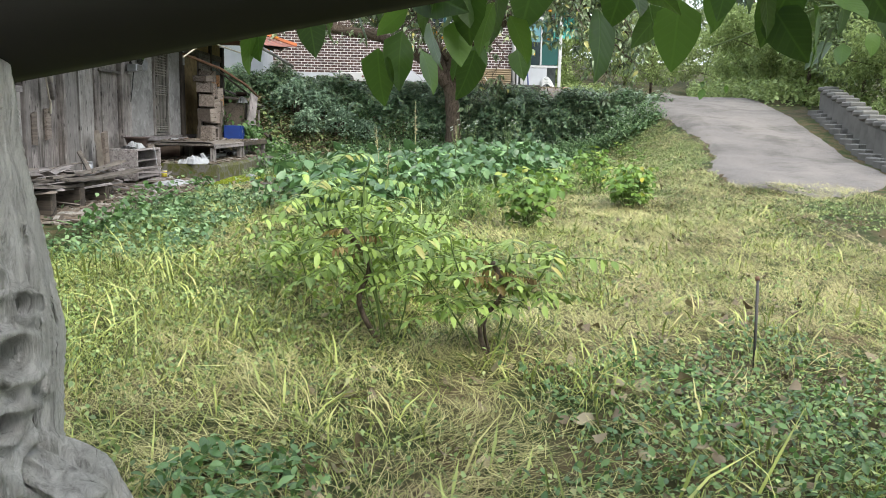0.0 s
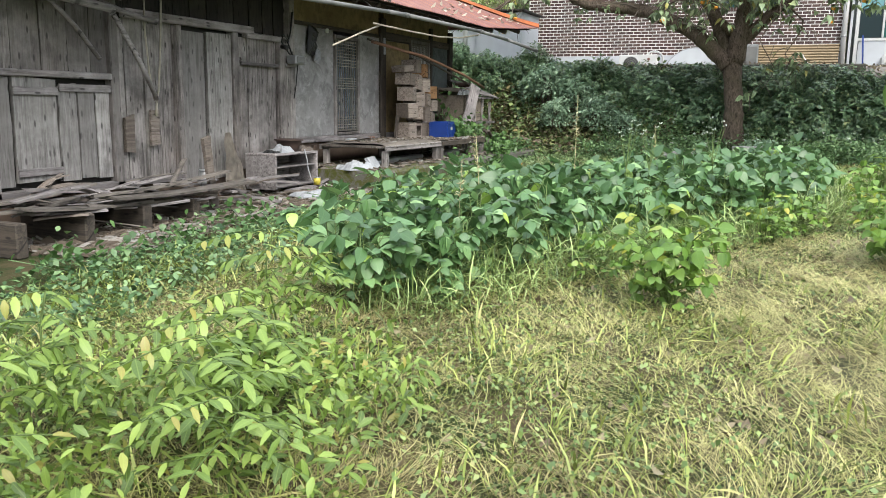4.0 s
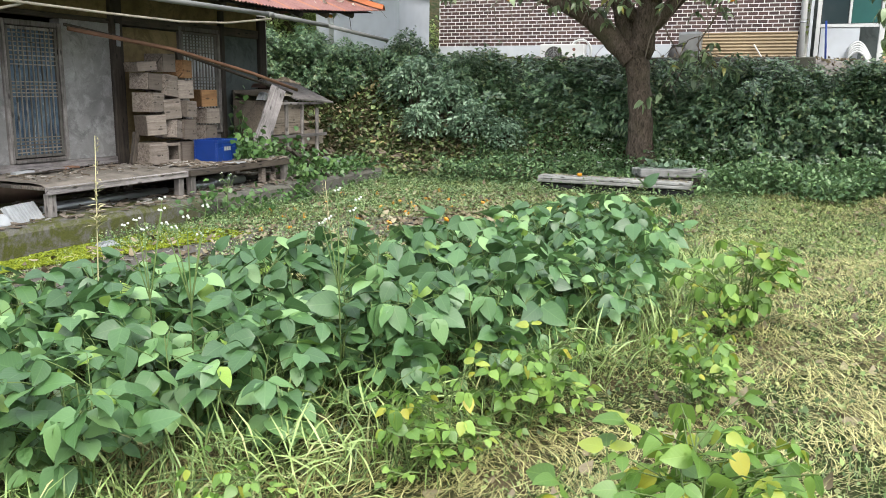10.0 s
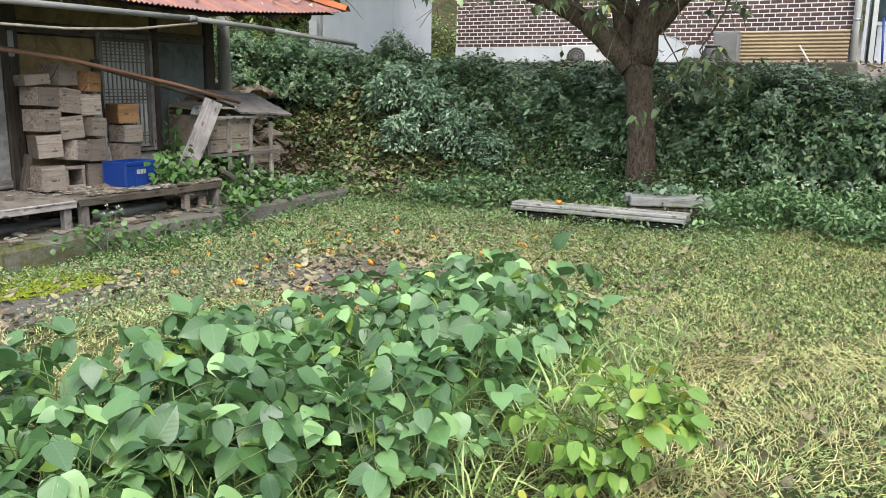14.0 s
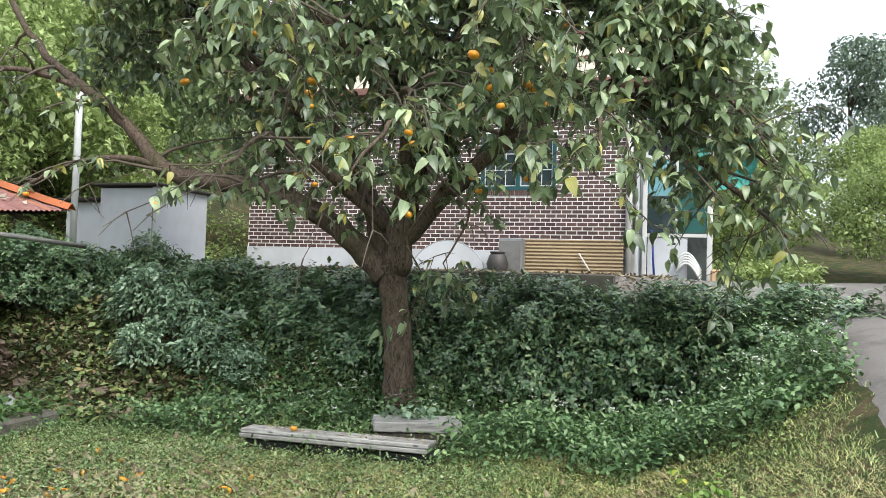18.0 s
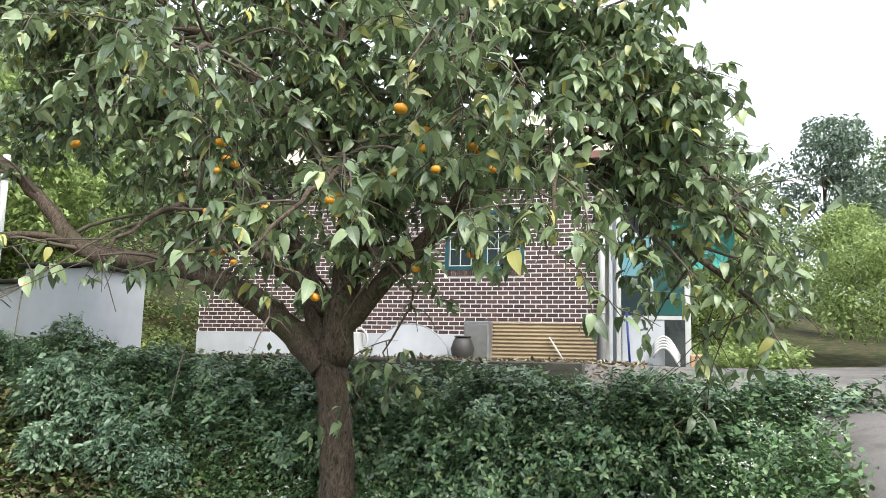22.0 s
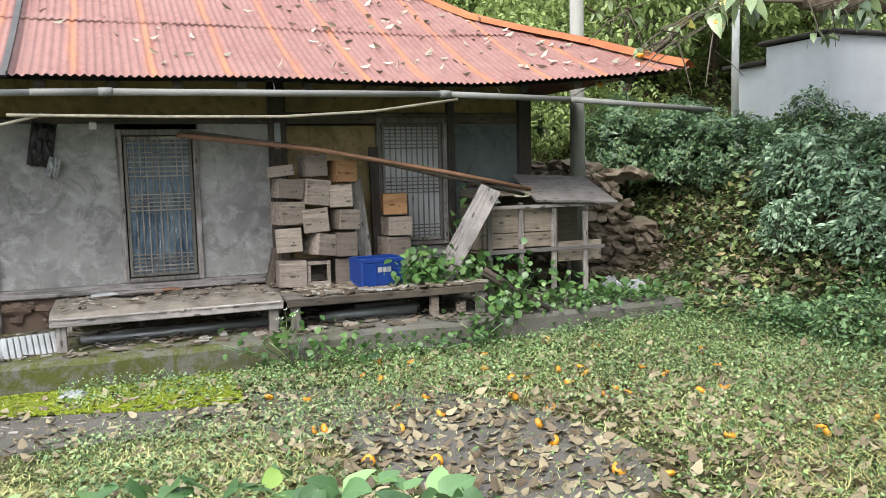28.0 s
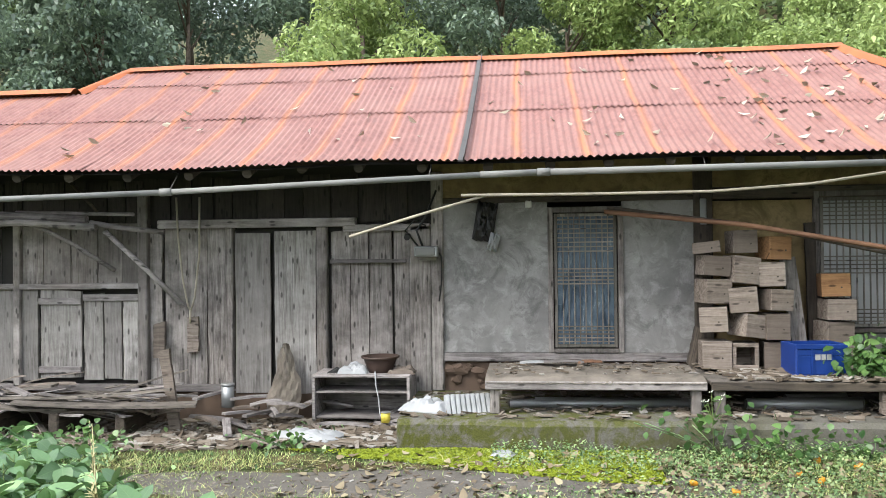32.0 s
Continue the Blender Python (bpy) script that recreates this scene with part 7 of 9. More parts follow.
carpet("bank_vines", 15000, (5.6, 9.4, -4.6, 2.4), 0.11, M_VINE, "tangled vines and weeds over the bank", (0.0, 0.28), seed=1, keep=lambda x, y, q: (x > toe(y) - 0.6) & ~((x < 7.1) & (y > 0.1)))
carpet("bank_weeds", 72000, (4.6, 8.4, -12.4, -2.6), 0.062, M_WEED, "lush green weeds at the foot of the hedge", (0.0, 0.42), seed=2, keep=lambda x, y, q: (x > toe(y) - 0.7 - 0.4 * q.random(len(x)) + 0.5 * (np.abs(y + 5.7) < 1.3) - 1.7 * smooth(-8.0, -10.5, y)) & (y > lane_edge(x) + 0.1 - 0.25 * q.random(len(x))), pitch=(-0.2, 0.6))
# white flowers in the weeds
q = np.random.default_rng(5)
fx, fy = q.uniform(5.6, 7.9, 420), q.uniform(-11.0, -4.0, 420)
ok = fx > toe(fy) - 0.5 - 1.5 * smooth(-8.0, -10.5, fy)
fx, fy = fx[ok][:130], fy[ok][:130]
fz = height(fx, fy) + q.uniform(0.3, 0.6, len(fx))
cl = np.repeat(np.stack([fx, fy, fz], -1), 9, 0) + q.normal(0, 0.022, (9 * len(fx), 3)) * [1, 1, 0.4]
dv = [(-0.5, -0.5, 0), (0.5, -0.5, 0), (0.5, 0.5, 0.15), (-0.5, 0.5, 0)]
fl = link("white_flowers", np_mesh("white_flowers", *spread(dv, [(0, 1, 2, 3)], cl, turns(q.uniform(0, 6.28, len(cl)), q.normal(0, 0.5, len(cl)), q.normal(0, 0.5, len(cl))) * 0.016)), M_FLOWER)
tagged(fl, "tiny white flower heads among the weeds", "flowers", kind="stuff")


# vines on the platform and benches
M_CLIMBER = foliage("climbing_vine_leaf", (0.025, 0.075, 0.02), (0.075, 0.165, 0.045), (0.17, 0.29, 0.09), None, 0.42, 0.35, 0.15)


def vine_clump(x, y, z, w, d, h, n, seed, size=0.1, material=M_CLIMBER, label="broad green vine leaves sprawling over the platform", group="vines at the farmhouse"):
    q = np.random.default_rng(seed)
    p = q.normal(size=(n, 3)) * [w / 3.2, d / 3.2, h / 3.2] + [0, 0, h * 0.35]
    p[:, 2] = np.abs(p[:, 2])
    lv, lf = leaf(1.0, 0.95, 0.15, 0.25, 3)
    mats = turns(q.uniform(0, 6.28, n), q.normal(0.5, 0.4, n), q.normal(0, 0.4, n)) * (size * q.uniform(0.6, 1.3, n))[:, None, None]
    t = thing("climbing_vine", label, "vine", (x, y, z), group=group)
    link("foliage", leaf_mesh("foliage", lv, lf, p, mats), material, t)["kind"] = "stuff"
    bm = bmesh.new()
    for i in range(5):
        a = q.normal(size=3) * [w / 4, d / 4, 0]
        add_rod(bm, [(0, 0, 0), (a[0], a[1], h * 0.3), (a[0] * 1.8, a[1] * 1.8, h * 0.5)], 0.005, 4)
    part("stem_mass", bm, M_WEED, t)["kind"] = "stuff"


for a in ((2.5, -1.12, 0.66, 0.45, 0.25, 0.42, 120, 21, 0.085), (2.72, -1.0, 0.66, 0.6, 0.4, 0.5, 170, 1, 0.085), (3.1, -1.0, 0.66, 0.7, 0.4, 0.35, 150, 2, 0.085), (3.75, -1.0, 0.33, 0.5, 0.4, 0.6, 150, 3, 0.085), (3.35, -1.5, 0.28, 0.5, 0.3, 0.55, 130, 4, 0.085), (3.0, -1.65, 0.1, 0.6, 0.35, 0.4, 110, 5, 0.08), (4.3, -1.1, 0.33, 0.7, 0.5, 0.35, 70, 6), (5.0, -1.1, 0.33, 0.8, 0.5, 0.3, 80, 7), (3.35, -0.3, 0.8, 0.2, 0.3, 0.9, 50, 8), (1.0, -1.75, 0.08, 0.8, 0.4, 0.5, 110, 9, 0.07), (1.6, -1.9, 0.08, 0.9, 0.5, 0.35, 110, 10, 0.07), (-3.0, -1.6, 0.05, 0.6, 0.3, 0.2, 60, 11, 0.06), (-6.2, -1.75, -0.08, 0.9, 0.4, 0.3, 100, 12, 0.07), (-7.4, -1.9, -0.12, 0.9, 0.5, 0.4, 110, 13, 0.075), (-5.0, -1.6, 0.0, 0.9, 0.5, 0.3, 90, 14, 0.07), (4.1, -1.5, 0.33, 0.8, 0.25, 0.2, 90, 15, 0.06), (4.7, -1.4, 0.33, 0.9, 0.4, 0.25, 120, 16, 0.065), (5.3, -1.3, 0.33, 0.7, 0.5, 0.25, 110, 17, 0.065), (5.6, -1.7, 0.05, 0.9, 0.4, 0.4, 140, 18, 0.065), (4.4, -1.75, 0.05, 1.1, 0.3, 0.25, 110, 19, 0.055), (2.3, -1.8, 0.05, 1.0, 0.35, 0.3, 110, 20, 0.055)):
    vine_clump(*a)
vine_clump(pb2.location.x + 0.05, pb2.location.y + 0.1, pb2.location.z + 0.03, 0.5, 0.55, 0.22, 110, 41, 0.075, M_BUSH, "blue-green creeper growing over the slab seat", "")


# woods
def tree_template(seed, tall, wide, material, leaf_size, n, trunk=0.12):
    q = random.Random(seed)
    qq = np.random.default_rng(seed)
    bm = bmesh.new()
    add_rod(bm, [(0, 0, -0.6), (0.1, 0.05, tall * 0.35), (0.05, 0.1, tall * 0.75)], [trunk, trunk * 0.75, trunk * 0.3], 7)
    cl = []
    for i in range(15):
        a, s = q.uniform(0, 6.28), q.uniform(0.25, 0.5) * wide
        z = tall * (0.3 + 0.65 * (i + q.random()) / 15)
        s *= math.sin(math.pi * min(0.98, 0.15 + 0.8 * (z / tall))) + 0.1
        e = Vector((math.cos(a) * s, math.sin(a) * s, z))
        add_rod(bm, [(0.05, 0.05, z * 0.72), e.lerp(Vector((0, 0, z * 0.8)), 0.4), e], [trunk * 0.35, trunk * 0.2, 0.01], 5)
        cl.append((e, q.uniform(0.35, 0.62) * wide * 0.5))
    cl.append((Vector((0, 0, tall * 0.95)), wide * 0.22))
    me1 = bpy.data.meshes.new("trunk")
    bm.to_mesh(me1)
    bm.free()
    me1.materials.append(M_BARK)
    pts = []
    for e, rad in cl:
        m = n // len(cl)
        v = qq.normal(size=(m, 3))
        v /= np.linalg.norm(v, axis=1)[:, None]
        pts.append(np.array(e) + v * (rad * (1 - 0.5 * qq.random(m) ** 2))[:, None] * [1, 1, 0.75])
    p = np.concatenate(pts)
    m = len(p)
    lv, lf = leaf(1.0, 0.5, 0.2, 0.3, 1)
    mats = turns(qq.uniform(0, 6.28, m), qq.normal(0.3, 0.5, m), qq.normal(0, 0.5, m)) * (leaf_size * qq.uniform(0.6, 1.4, m))[:, None, None]
    me2 = leaf_mesh("crown", lv, lf, p, mats)
    me2.materials.append(material)
    return me1, me2


M_WOOD1 = foliage("light_woodland_leaf", (0.13, 0.19, 0.055), (0.27, 0.365, 0.115), (0.44, 0.53, 0.21), None, 0.55, 0.5)
M_WOOD2 = foliage("mid_woodland_leaf", (0.08, 0.125, 0.055), (0.165, 0.24, 0.095), (0.28, 0.36, 0.155), None, 0.55, 0.42)
# Pine colour is lifted towards pale blue-green to carry the distant haze.
M_WOOD3 = foliage("dark_pine_leaf", (0.06, 0.095, 0.07), (0.13, 0.185, 0.13), (0.23, 0.30, 0.20), None, 0.55, 0.35)
WOODS = [tree_template(1, 5.5, 4.2, M_WOOD1, 0.17, 9500), tree_template(2, 7.0, 4.6, M_WOOD2, 0.19, 9500), tree_template(3, 8.5, 4.4, M_WOOD3, 0.2, 9500), tree_template(4, 3.6, 3.6, M_WOOD1, 0.125, 9500, 0.07), tree_template(5, 3.2, 3.4, M_WOOD2, 0.12, 9500, 0.07)]
LABELS = ("light green broadleaf tree on the slope", "mid green broadleaf tree on the slope", "dark blue-green conifer on the slope", "bright green shrubby tree at the wood edge", "olive green shrubby tree at the wood edge")


def wood_tree(i, x, y, s=1.0, rz=0.0):
    t = thing("woodland_tree", LABELS[i], "tree", (x, y, float(height(x, y)) - 0.1), rz, group="woods round the yard")
    t.scale = (s, s, s)
    link("trunk", WOODS[i][0], None, t)
    link("crown", WOODS[i][1], None, t)["kind"] = "stuff"


r = random.Random(77)
for x in np.arange(-16, 16, 2.6):
    wood_tree(r.choice((3, 3, 4)), x + r.uniform(-0.8, 0.8), 8.2 + r.uniform(-0.7, 0.7), r.uniform(0.75, 1.05), r.uniform(0, 360))
for x in np.arange(-20, 20, 3.0):
    wood_tree(2 if x < -8.5 or abs(x + 1) < 1.2 else r.choice((0, 0, 0, 3)), x + r.uniform(-1, 1), 11.5 + r.uniform(-1, 1), r.uniform(0.8, 1.1), r.uniform(0, 360))
for x in np.arange(-24, 26, 4.0):
    wood_tree(r.choice((1, 2, 2)), x + r.uniform(-1, 1), 17 + r.uniform(-1.5, 1.5), r.uniform(0.9, 1.2), r.uniform(0, 360))
for x in np.arange(-30, 34, 5.0):
    wood_tree(2, x + r.uniform(-1, 1), 25 + r.uniform(-2, 2), r.uniform(1.1, 1.5), r.uniform(0, 360))
for x, y, i, s in ((7.2, 3.4, 3, 0.8), (9.0, 4.2, 0, 0.85), (11.5, 5.0, 0, 0.95), (13.6, 4.2, 3, 0.95), (14.4, 6.3, 0, 1.0), (12.9, 3.3, 3, 0.6), (16.5, 7.0, 1, 1.0), (6.9, 5.6, 0, 0.8), (20, 8, 1, 1.1),
                   (24.5, -9.6, 3, 1.0), (25, -11.0, 0, 0.9), (24, -15.6, 3, 1.1), (28, -11.5, 0, 0.85), (32, -16, 0, 0.9), (30, -9, 0, 0.9), (36, -12, 1, 0.9), (34, -22, 0, 1.0), (27, -22, 3, 1.2), (22, -20.5, 3, 1.0), (17, -19.5, 3, 1.1), (13, -18.5, 3, 1.0), (9, -19, 1, 1.0), (5, -19, 0, 1.0), (18, -24, 1, 1.3), (10, -26, 2, 1.2), (0, -24, 1, 1.2), (40, -26, 2, 1.4), (42, -17, 2, 1.2), (48, -22, 1, 1.5), (46, -10, 1, 1.3), (38, -4, 1, 1.0), (26, 2, 1, 1.2),
                   (1.5, -16.6, 3, 0.8), (4.5, -17.0, 3, 0.9), (7.5, -17.2, 4, 1.0), (10.5, -17.0, 3, 1.0), (14.5, -17.6, 0, 0.9), (-2, -16.4, 4, 0.8), (-26, -4, 1, 1.0), (-28, -12, 2, 1.1), (-24, 4, 1, 1.0), (-20, -18, 0, 1.1), (-10, -22, 1, 1.1), (-22, -9, 4, 1.2)):
    wood_tree(i, x + r.uniform(-0.3, 0.3), y, s, r.uniform(0, 360))
carpet("far_scrub", 22000, (-30, 34, 8.5, 30), 0.42, M_WOOD2, "rough scrub up the hillside under the trees", (0.0, 1.2), seed=18, rows=1)
carpet("slope_scrub", 30000, (-14, 16, 4.9, 8.5), 0.13, M_WOOD1, "bright scrub on the slope behind the farmhouse", (0.0, 0.9), seed=8, rows=1)
carpet("lane_scrub", 24000, (8, 30, -22, -14.6), 0.14, M_WOOD1, "bright scrub beyond the lane", (0.0, 0.7), seed=9, keep=lambda x, y, q: y < -14.8 - 0.35 * np.clip(x - 16, 0, 20), rows=1)
carpet("bank_scrub", 7000, (-6, 12, -17.5, -13.9), 0.13, M_WOOD1, "bright weeds beyond the balustrade", (0.0, 0.7), seed=24, keep=lambda x, y, q: y < -13.5 - 0.22 * (x + 2.7), rows=1)
carpet("gap_scrub", 5000, (9.5, 24, 2.7, 5.4), 0.13, M_WOOD1, "bright scrub between the shed and the brick house", (0.0, 0.8), seed=28, rows=1)
carpet("terrace_scrub", 16000, (17, 30, -12.6, -8.9), 0.14, M_WOOD1, "green weeds on the terrace beyond the porch", (0.0, 0.6), seed=10, keep=lambda x, y, q: (y > -12.3 - 0.25 * (x - 17)) & (x > 18.5), rows=1)

# ---- soybean field ----
M_SOY = foliage("soybean_leaf", (0.032, 0.092, 0.03), (0.10, 0.21, 0.066), (0.24, 0.385, 0.145), (0.36, 0.52, 0.07), 0.44, 0.24, 0.12, 0.7)
M_SOY_BRIGHT = foliage("young_soybean_leaf", (0.08, 0.17, 0.03), (0.17, 0.31, 0.055), (0.31, 0.46, 0.10), (0.55, 0.46, 0.05), 0.42, 0.42, 0.16)
M_STEM = plain("green_stem", (0.10, 0.15, 0.04), 0.8, 0, 20, 0.3)


def soy_template(seed, tall, spread_w, nleaf, size, low=0.12):
    """Stems and leaves of one soybean plant: three broad leaflets on each stalk."""
    q = random.Random(seed)
    bm = bmesh.new()
    lv, lf = leaf(1.0, 0.70, 0.16, 0.3, 6)
    P, M = [], []
    mains = []
    for i in range(3):
        a = q.uniform(0, 6.28)
        top = Vector((math.cos(a) * spread_w * 0.25, math.sin(a) * spread_w * 0.25, tall * q.uniform(0.75, 0.95)))
        mains.append(top)
        add_rod(bm, [(0, 0, -0.03), top * 0.5 + Vector((0.02, 0, 0)), top], [0.006, 0.005, 0.003], 5)
    for i in range(nleaf):
        top = mains[i % 3]
        s = low + (1 - low) * ((i + q.random()) / nleaf)
        base = top * s
        a = q.uniform(0, 6.28)
        l = q.uniform(0.08, 0.2)
        end = base + Vector((math.cos(a) * l, math.sin(a) * l, q.uniform(0.04, 0.14)))
        end += Vector((math.cos(a), math.sin(a), 0)) * spread_w * 0.18 * q.random()
        add_rod(bm, [base, base.lerp(end, 0.5) + Vector((0, 0, 0.015)), end], [0.0032, 0.0025, 0.002], 4, False)
        sz = size * q.uniform(0.7, 1.2) * (0.75 + 0.35 * s)
        droop = q.gauss(0.3, 0.45)
        for da in (-1.45, 0, 1.45):
            P.append(end + Vector((math.cos(a + da), math.sin(a + da), 0)) * 0.008)
            M.append((a + da * q.uniform(0.75, 1.05) + q.gauss(0, 0.12), droop + q.gauss(0, 0.15), q.gauss(0, 0.5), sz * (1.0 if da == 0 else 0.88)))
    me1 = bpy.data.meshes.new("stems")
    bm.to_mesh(me1)
    bm.free()
    me1.materials.append(M_STEM)
    A = np.array(M)
    me2 = leaf_mesh("leaves", lv, lf, np.array(P), turns(A[:, 0], A[:, 1], A[:, 2]) * A[:, 3][:, None, None])
    return me1, me2


SOY = [soy_template(s, 0.68, 0.38, 27, 0.14) for s in range(7)]
for st, lv_ in SOY:
    lv_.materials.append(M_SOY)
YOUNG = [soy_template(20 + s, 0.48, 0.34, 34, 0.085, 0.04) for s in range(4)]
for st, lv_ in YOUNG:
    lv_.materials.append(M_SOY_BRIGHT)


def soy(x, y, i, bank, s, rz, name, label, group):
    t = thing(name, label, "plant", (x, y, float(height(x, y))), rz, group=group)
    st_ = link("stem_mass", bank[i][0], None, t)
    st_.scale = (s, s, s)
    st_["kind"] = "stuff"
    f = link("foliage", bank[i][1], None, t)
    f["kind"] = "stuff"
    f.scale = (s, s, s)


FRONT = ([-7.6, -7.3, -6.0, -4.0, -2.2, 0.6], [-4.5, -4.75, -5.3, -6.45, -7.2, -7.4])
BACK = ([-7.6, -4.85, -4.3, -3.4, -2.9, -2.5, -1.4, -0.4, 0.6], [-3.3, -3.1, -3.5, -4.1, -4.7, -5.4, -5.65, -5.9, -6.3])
r = random.Random(8)
count = 0
y = -7.45
while y < -2.9:
    x = -7.5 + r.uniform(0, 0.2)
    while x < 0.6:
        f, b = float(np.interp(x, *FRONT)), float(np.interp(x, *BACK))
        px, py = x + r.uniform(-0.08, 0.08), y + r.uniform(-0.06, 0.06)
        thin = 0.3 if (px < -4.2 and py > f + 1.1 + 0.3 * math.sin(px * 2)) else 0.97
        if f < py < b and r.random() < thin:
            edge = min(py - f, b - py)
            soy(px, py, r.randrange(7), SOY, r.uniform(0.85, 1.12) * (0.92 if edge < 0.25 else 1.0), r.uniform(0, 360), "soybean_plant", "leafy green soybean plant in the field row", "soybean field")
            count += 1
        x += 0.31
    y += 0.33
for x, y, s, n in ((-6.5, -6.43, 1.2, 4), (-4.6, -7.9, 1.05, 3), (-4.25, -8.0, 1.1, 4), (-4.75, -6.5, 0.8, 1), (-2.78, -7.8, 0.9, 2), (-1.45, -7.95, 1.2, 3), (-2.1, -7.8, 0.6, 1), (1.14, -9.4, 0.6, 1), (3.6, -9.7, 0.7, 1), (-4.0, -6.9, 0.9, 2), (-6.0, -5.6, 0.8, 1), (-3.3, -7.1, 0.9, 2)):
    for j in range(max(1, n)):
        soy(x + r.uniform(-0.16, 0.16), y + r.uniform(-0.13, 0.13), r.randrange(4), YOUNG, s * r.uniform(0.85, 1.1), r.uniform(0, 360), "young_soybean", "yellowing bright green soybean clump in the straw", "stray soybean clumps")

# tall grass and fleabane standing out of the field
M_DRYSTALK = plain("dry_grass_stalk", (0.40, 0.36, 0.20), 0.8, 0, 30, 0.3)
for i, (x, y, h) in enumerate(((-3.92, -4.98, 1.42), (-5.6, -4.6, 1.1), (-2.6, -5.6, 1.05), (-6.4, -4.7, 0.95))):
    t = thing("grass_stalk", "tall thin grass stalk with a dry seed head above the soybeans", "grass stalk", (x, y, float(height(x, y))), 70 * i, group="stalks in the field")
    rod("stem", [(0, 0, 0), (0.02, 0.01, h * 0.5), (0.07, 0.02, h)], [0.005, 0.004, 0.002], M_DRYSTALK, t, sides=5)
    qq = np.random.default_rng(90 + i)
    u = qq.random(70)
    at = np.stack([0.04 + 0.05 * u, 0.015 + 0.01 * u, h * (0.66 + 0.34 * u)], -1)
    lv, lf = leaf(1.0, 0.22, 0.1, 0.3, 2)
    link("seed_head", leaf_mesh("seed_head", lv, lf, at, turns(qq.uniform(0, 6.28, 70), qq.normal(-0.7, 0.4, 70), qq.normal(0, 0.4, 70)) * (0.05 * (1.3 - u))[:, None, None]), M_DRYSTALK, t)["kind"] = "stuff"
for i, (x, y, h) in enumerate(((-4.13, -5.76, 1.18), (-4.15, -5.55, 1.2), (-3.75, -6.32, 1.2), (0.9, -2.0, 0.6))):
    t = thing("fleabane", "slender weed with small white flower heads", "weed", (x, y, float(height(x, y))), 50 * i, group="flowering weeds")
    fb_ = bmesh.new()
    heads = bmesh.new()
    for k_ in range(5):
        a = k_ * 1.3
        e = Vector((0.09 * math.cos(a), 0.09 * math.sin(a), h * (0.86 + 0.03 * k_)))
        add_rod(fb_, [(0, 0, 0), (0.01, 0, h * 0.6), e], [0.005, 0.004, 0.002], 4)
        for j_ in range(3):
            bmesh.ops.create_icosphere(heads, subdivisions=1, radius=0.0065, matrix=Matrix.Translation(e + Vector((0.014 * math.cos(j_ * 2.1), 0.014 * math.sin(j_ * 2.1), 0.006 * j_))))
    part("stem_mass", fb_, M_STEM, t)["kind"] = "stuff"
    part("bloom", heads, M_FLOWER, t)["kind"] = "stuff"

# ---- sumac saplings by the start ----
M_SUMAC = foliage("sumac_leaflet", (0.06, 0.115, 0.022), (0.165, 0.265, 0.045), (0.34, 0.45, 0.10), (0.40, 0.32, 0.08), 0.45, 0.4, 0.3)
M_SUMAC_DRY = foliage("dry_leaflet", (0.12, 0.07, 0.025), (0.25, 0.17, 0.06), (0.40, 0.32, 0.11), None, 0.7, 0.3)


def sapling(x, y, stems, label, seed):
    q = random.Random(seed)
    t = thing("sumac_sapling", label, "sapling", (x, y, float(height(x, y))))
    lv, lf = leaf(1.0, 0.38, 0.12, 0.25, 3)
    for k_, (dx, dy, h, rad, dry) in enumerate(stems):
        top = Vector((dx, dy, h))
        pts = [Vector((dx * 0.12, dy * 0.12, -0.05)), top * 0.35 + Vector((q.gauss(0, 0.03), q.gauss(0, 0.03), 0)), top * 0.7 + Vector((q.gauss(0, 0.04), q.gauss(0, 0.04), 0)), top]
        if dry:
            pts[1] += Vector((0.0, 0.05, 0.0))
            pts[2] += Vector((0.0, -0.035, 0.0))
        rod("stem", smooth_line(pts, [rad] * 4)[0], rad * (0.8 if dry else 0.5), M_BARK if dry else M_STEM, t, sides=6)
        P, M, sb = [], [], bmesh.new()
        for i in range(4 if dry else 10):
            s = 0.7 + 0.3 * (i + 1) / 4 if dry else 0.4 + 0.6 * (i + 1) / 10
            base = top * s
            a = i * 2.4 + q.uniform(-0.3, 0.3)
            L = q.uniform(0.14, 0.22) if dry else q.uniform(0.26, 0.44)
            rise = q.uniform(-0.05, 0.3)
            axis = Vector((math.cos(a), math.sin(a), rise)).normalized()
            prev = base
            pl = [base]
            for j in range(1, 8):
                p = base + axis * L * j / 7 + Vector((0, 0, -0.2 * L * (j / 7) ** 2))
                pl.append(p)
                for sd in ((-1, 1) if j < 7 else (0,)):
                    P.append(p)
                    M.append((a + sd * 1.25, q.gauss(0.9 if dry else 0.25, 0.25), q.gauss(0, 0.7 if dry else 0.25), q.uniform(0.04, 0.07) if dry else q.uniform(0.065, 0.105)))
            add_rod(sb, pl, 0.0028, 4, False)
        part("stalk_mass", sb, M_STEM, t)["kind"] = "stuff"
        A = np.array(M)
        link("leaves", leaf_mesh("leaves", lv, lf, np.array(P), turns(A[:, 0], A[:, 1], A[:, 2]) * A[:, 3][:, None, None]), M_SUMAC_DRY if dry else M_SUMAC, t, "dry brown curled leaflets" if dry else "")


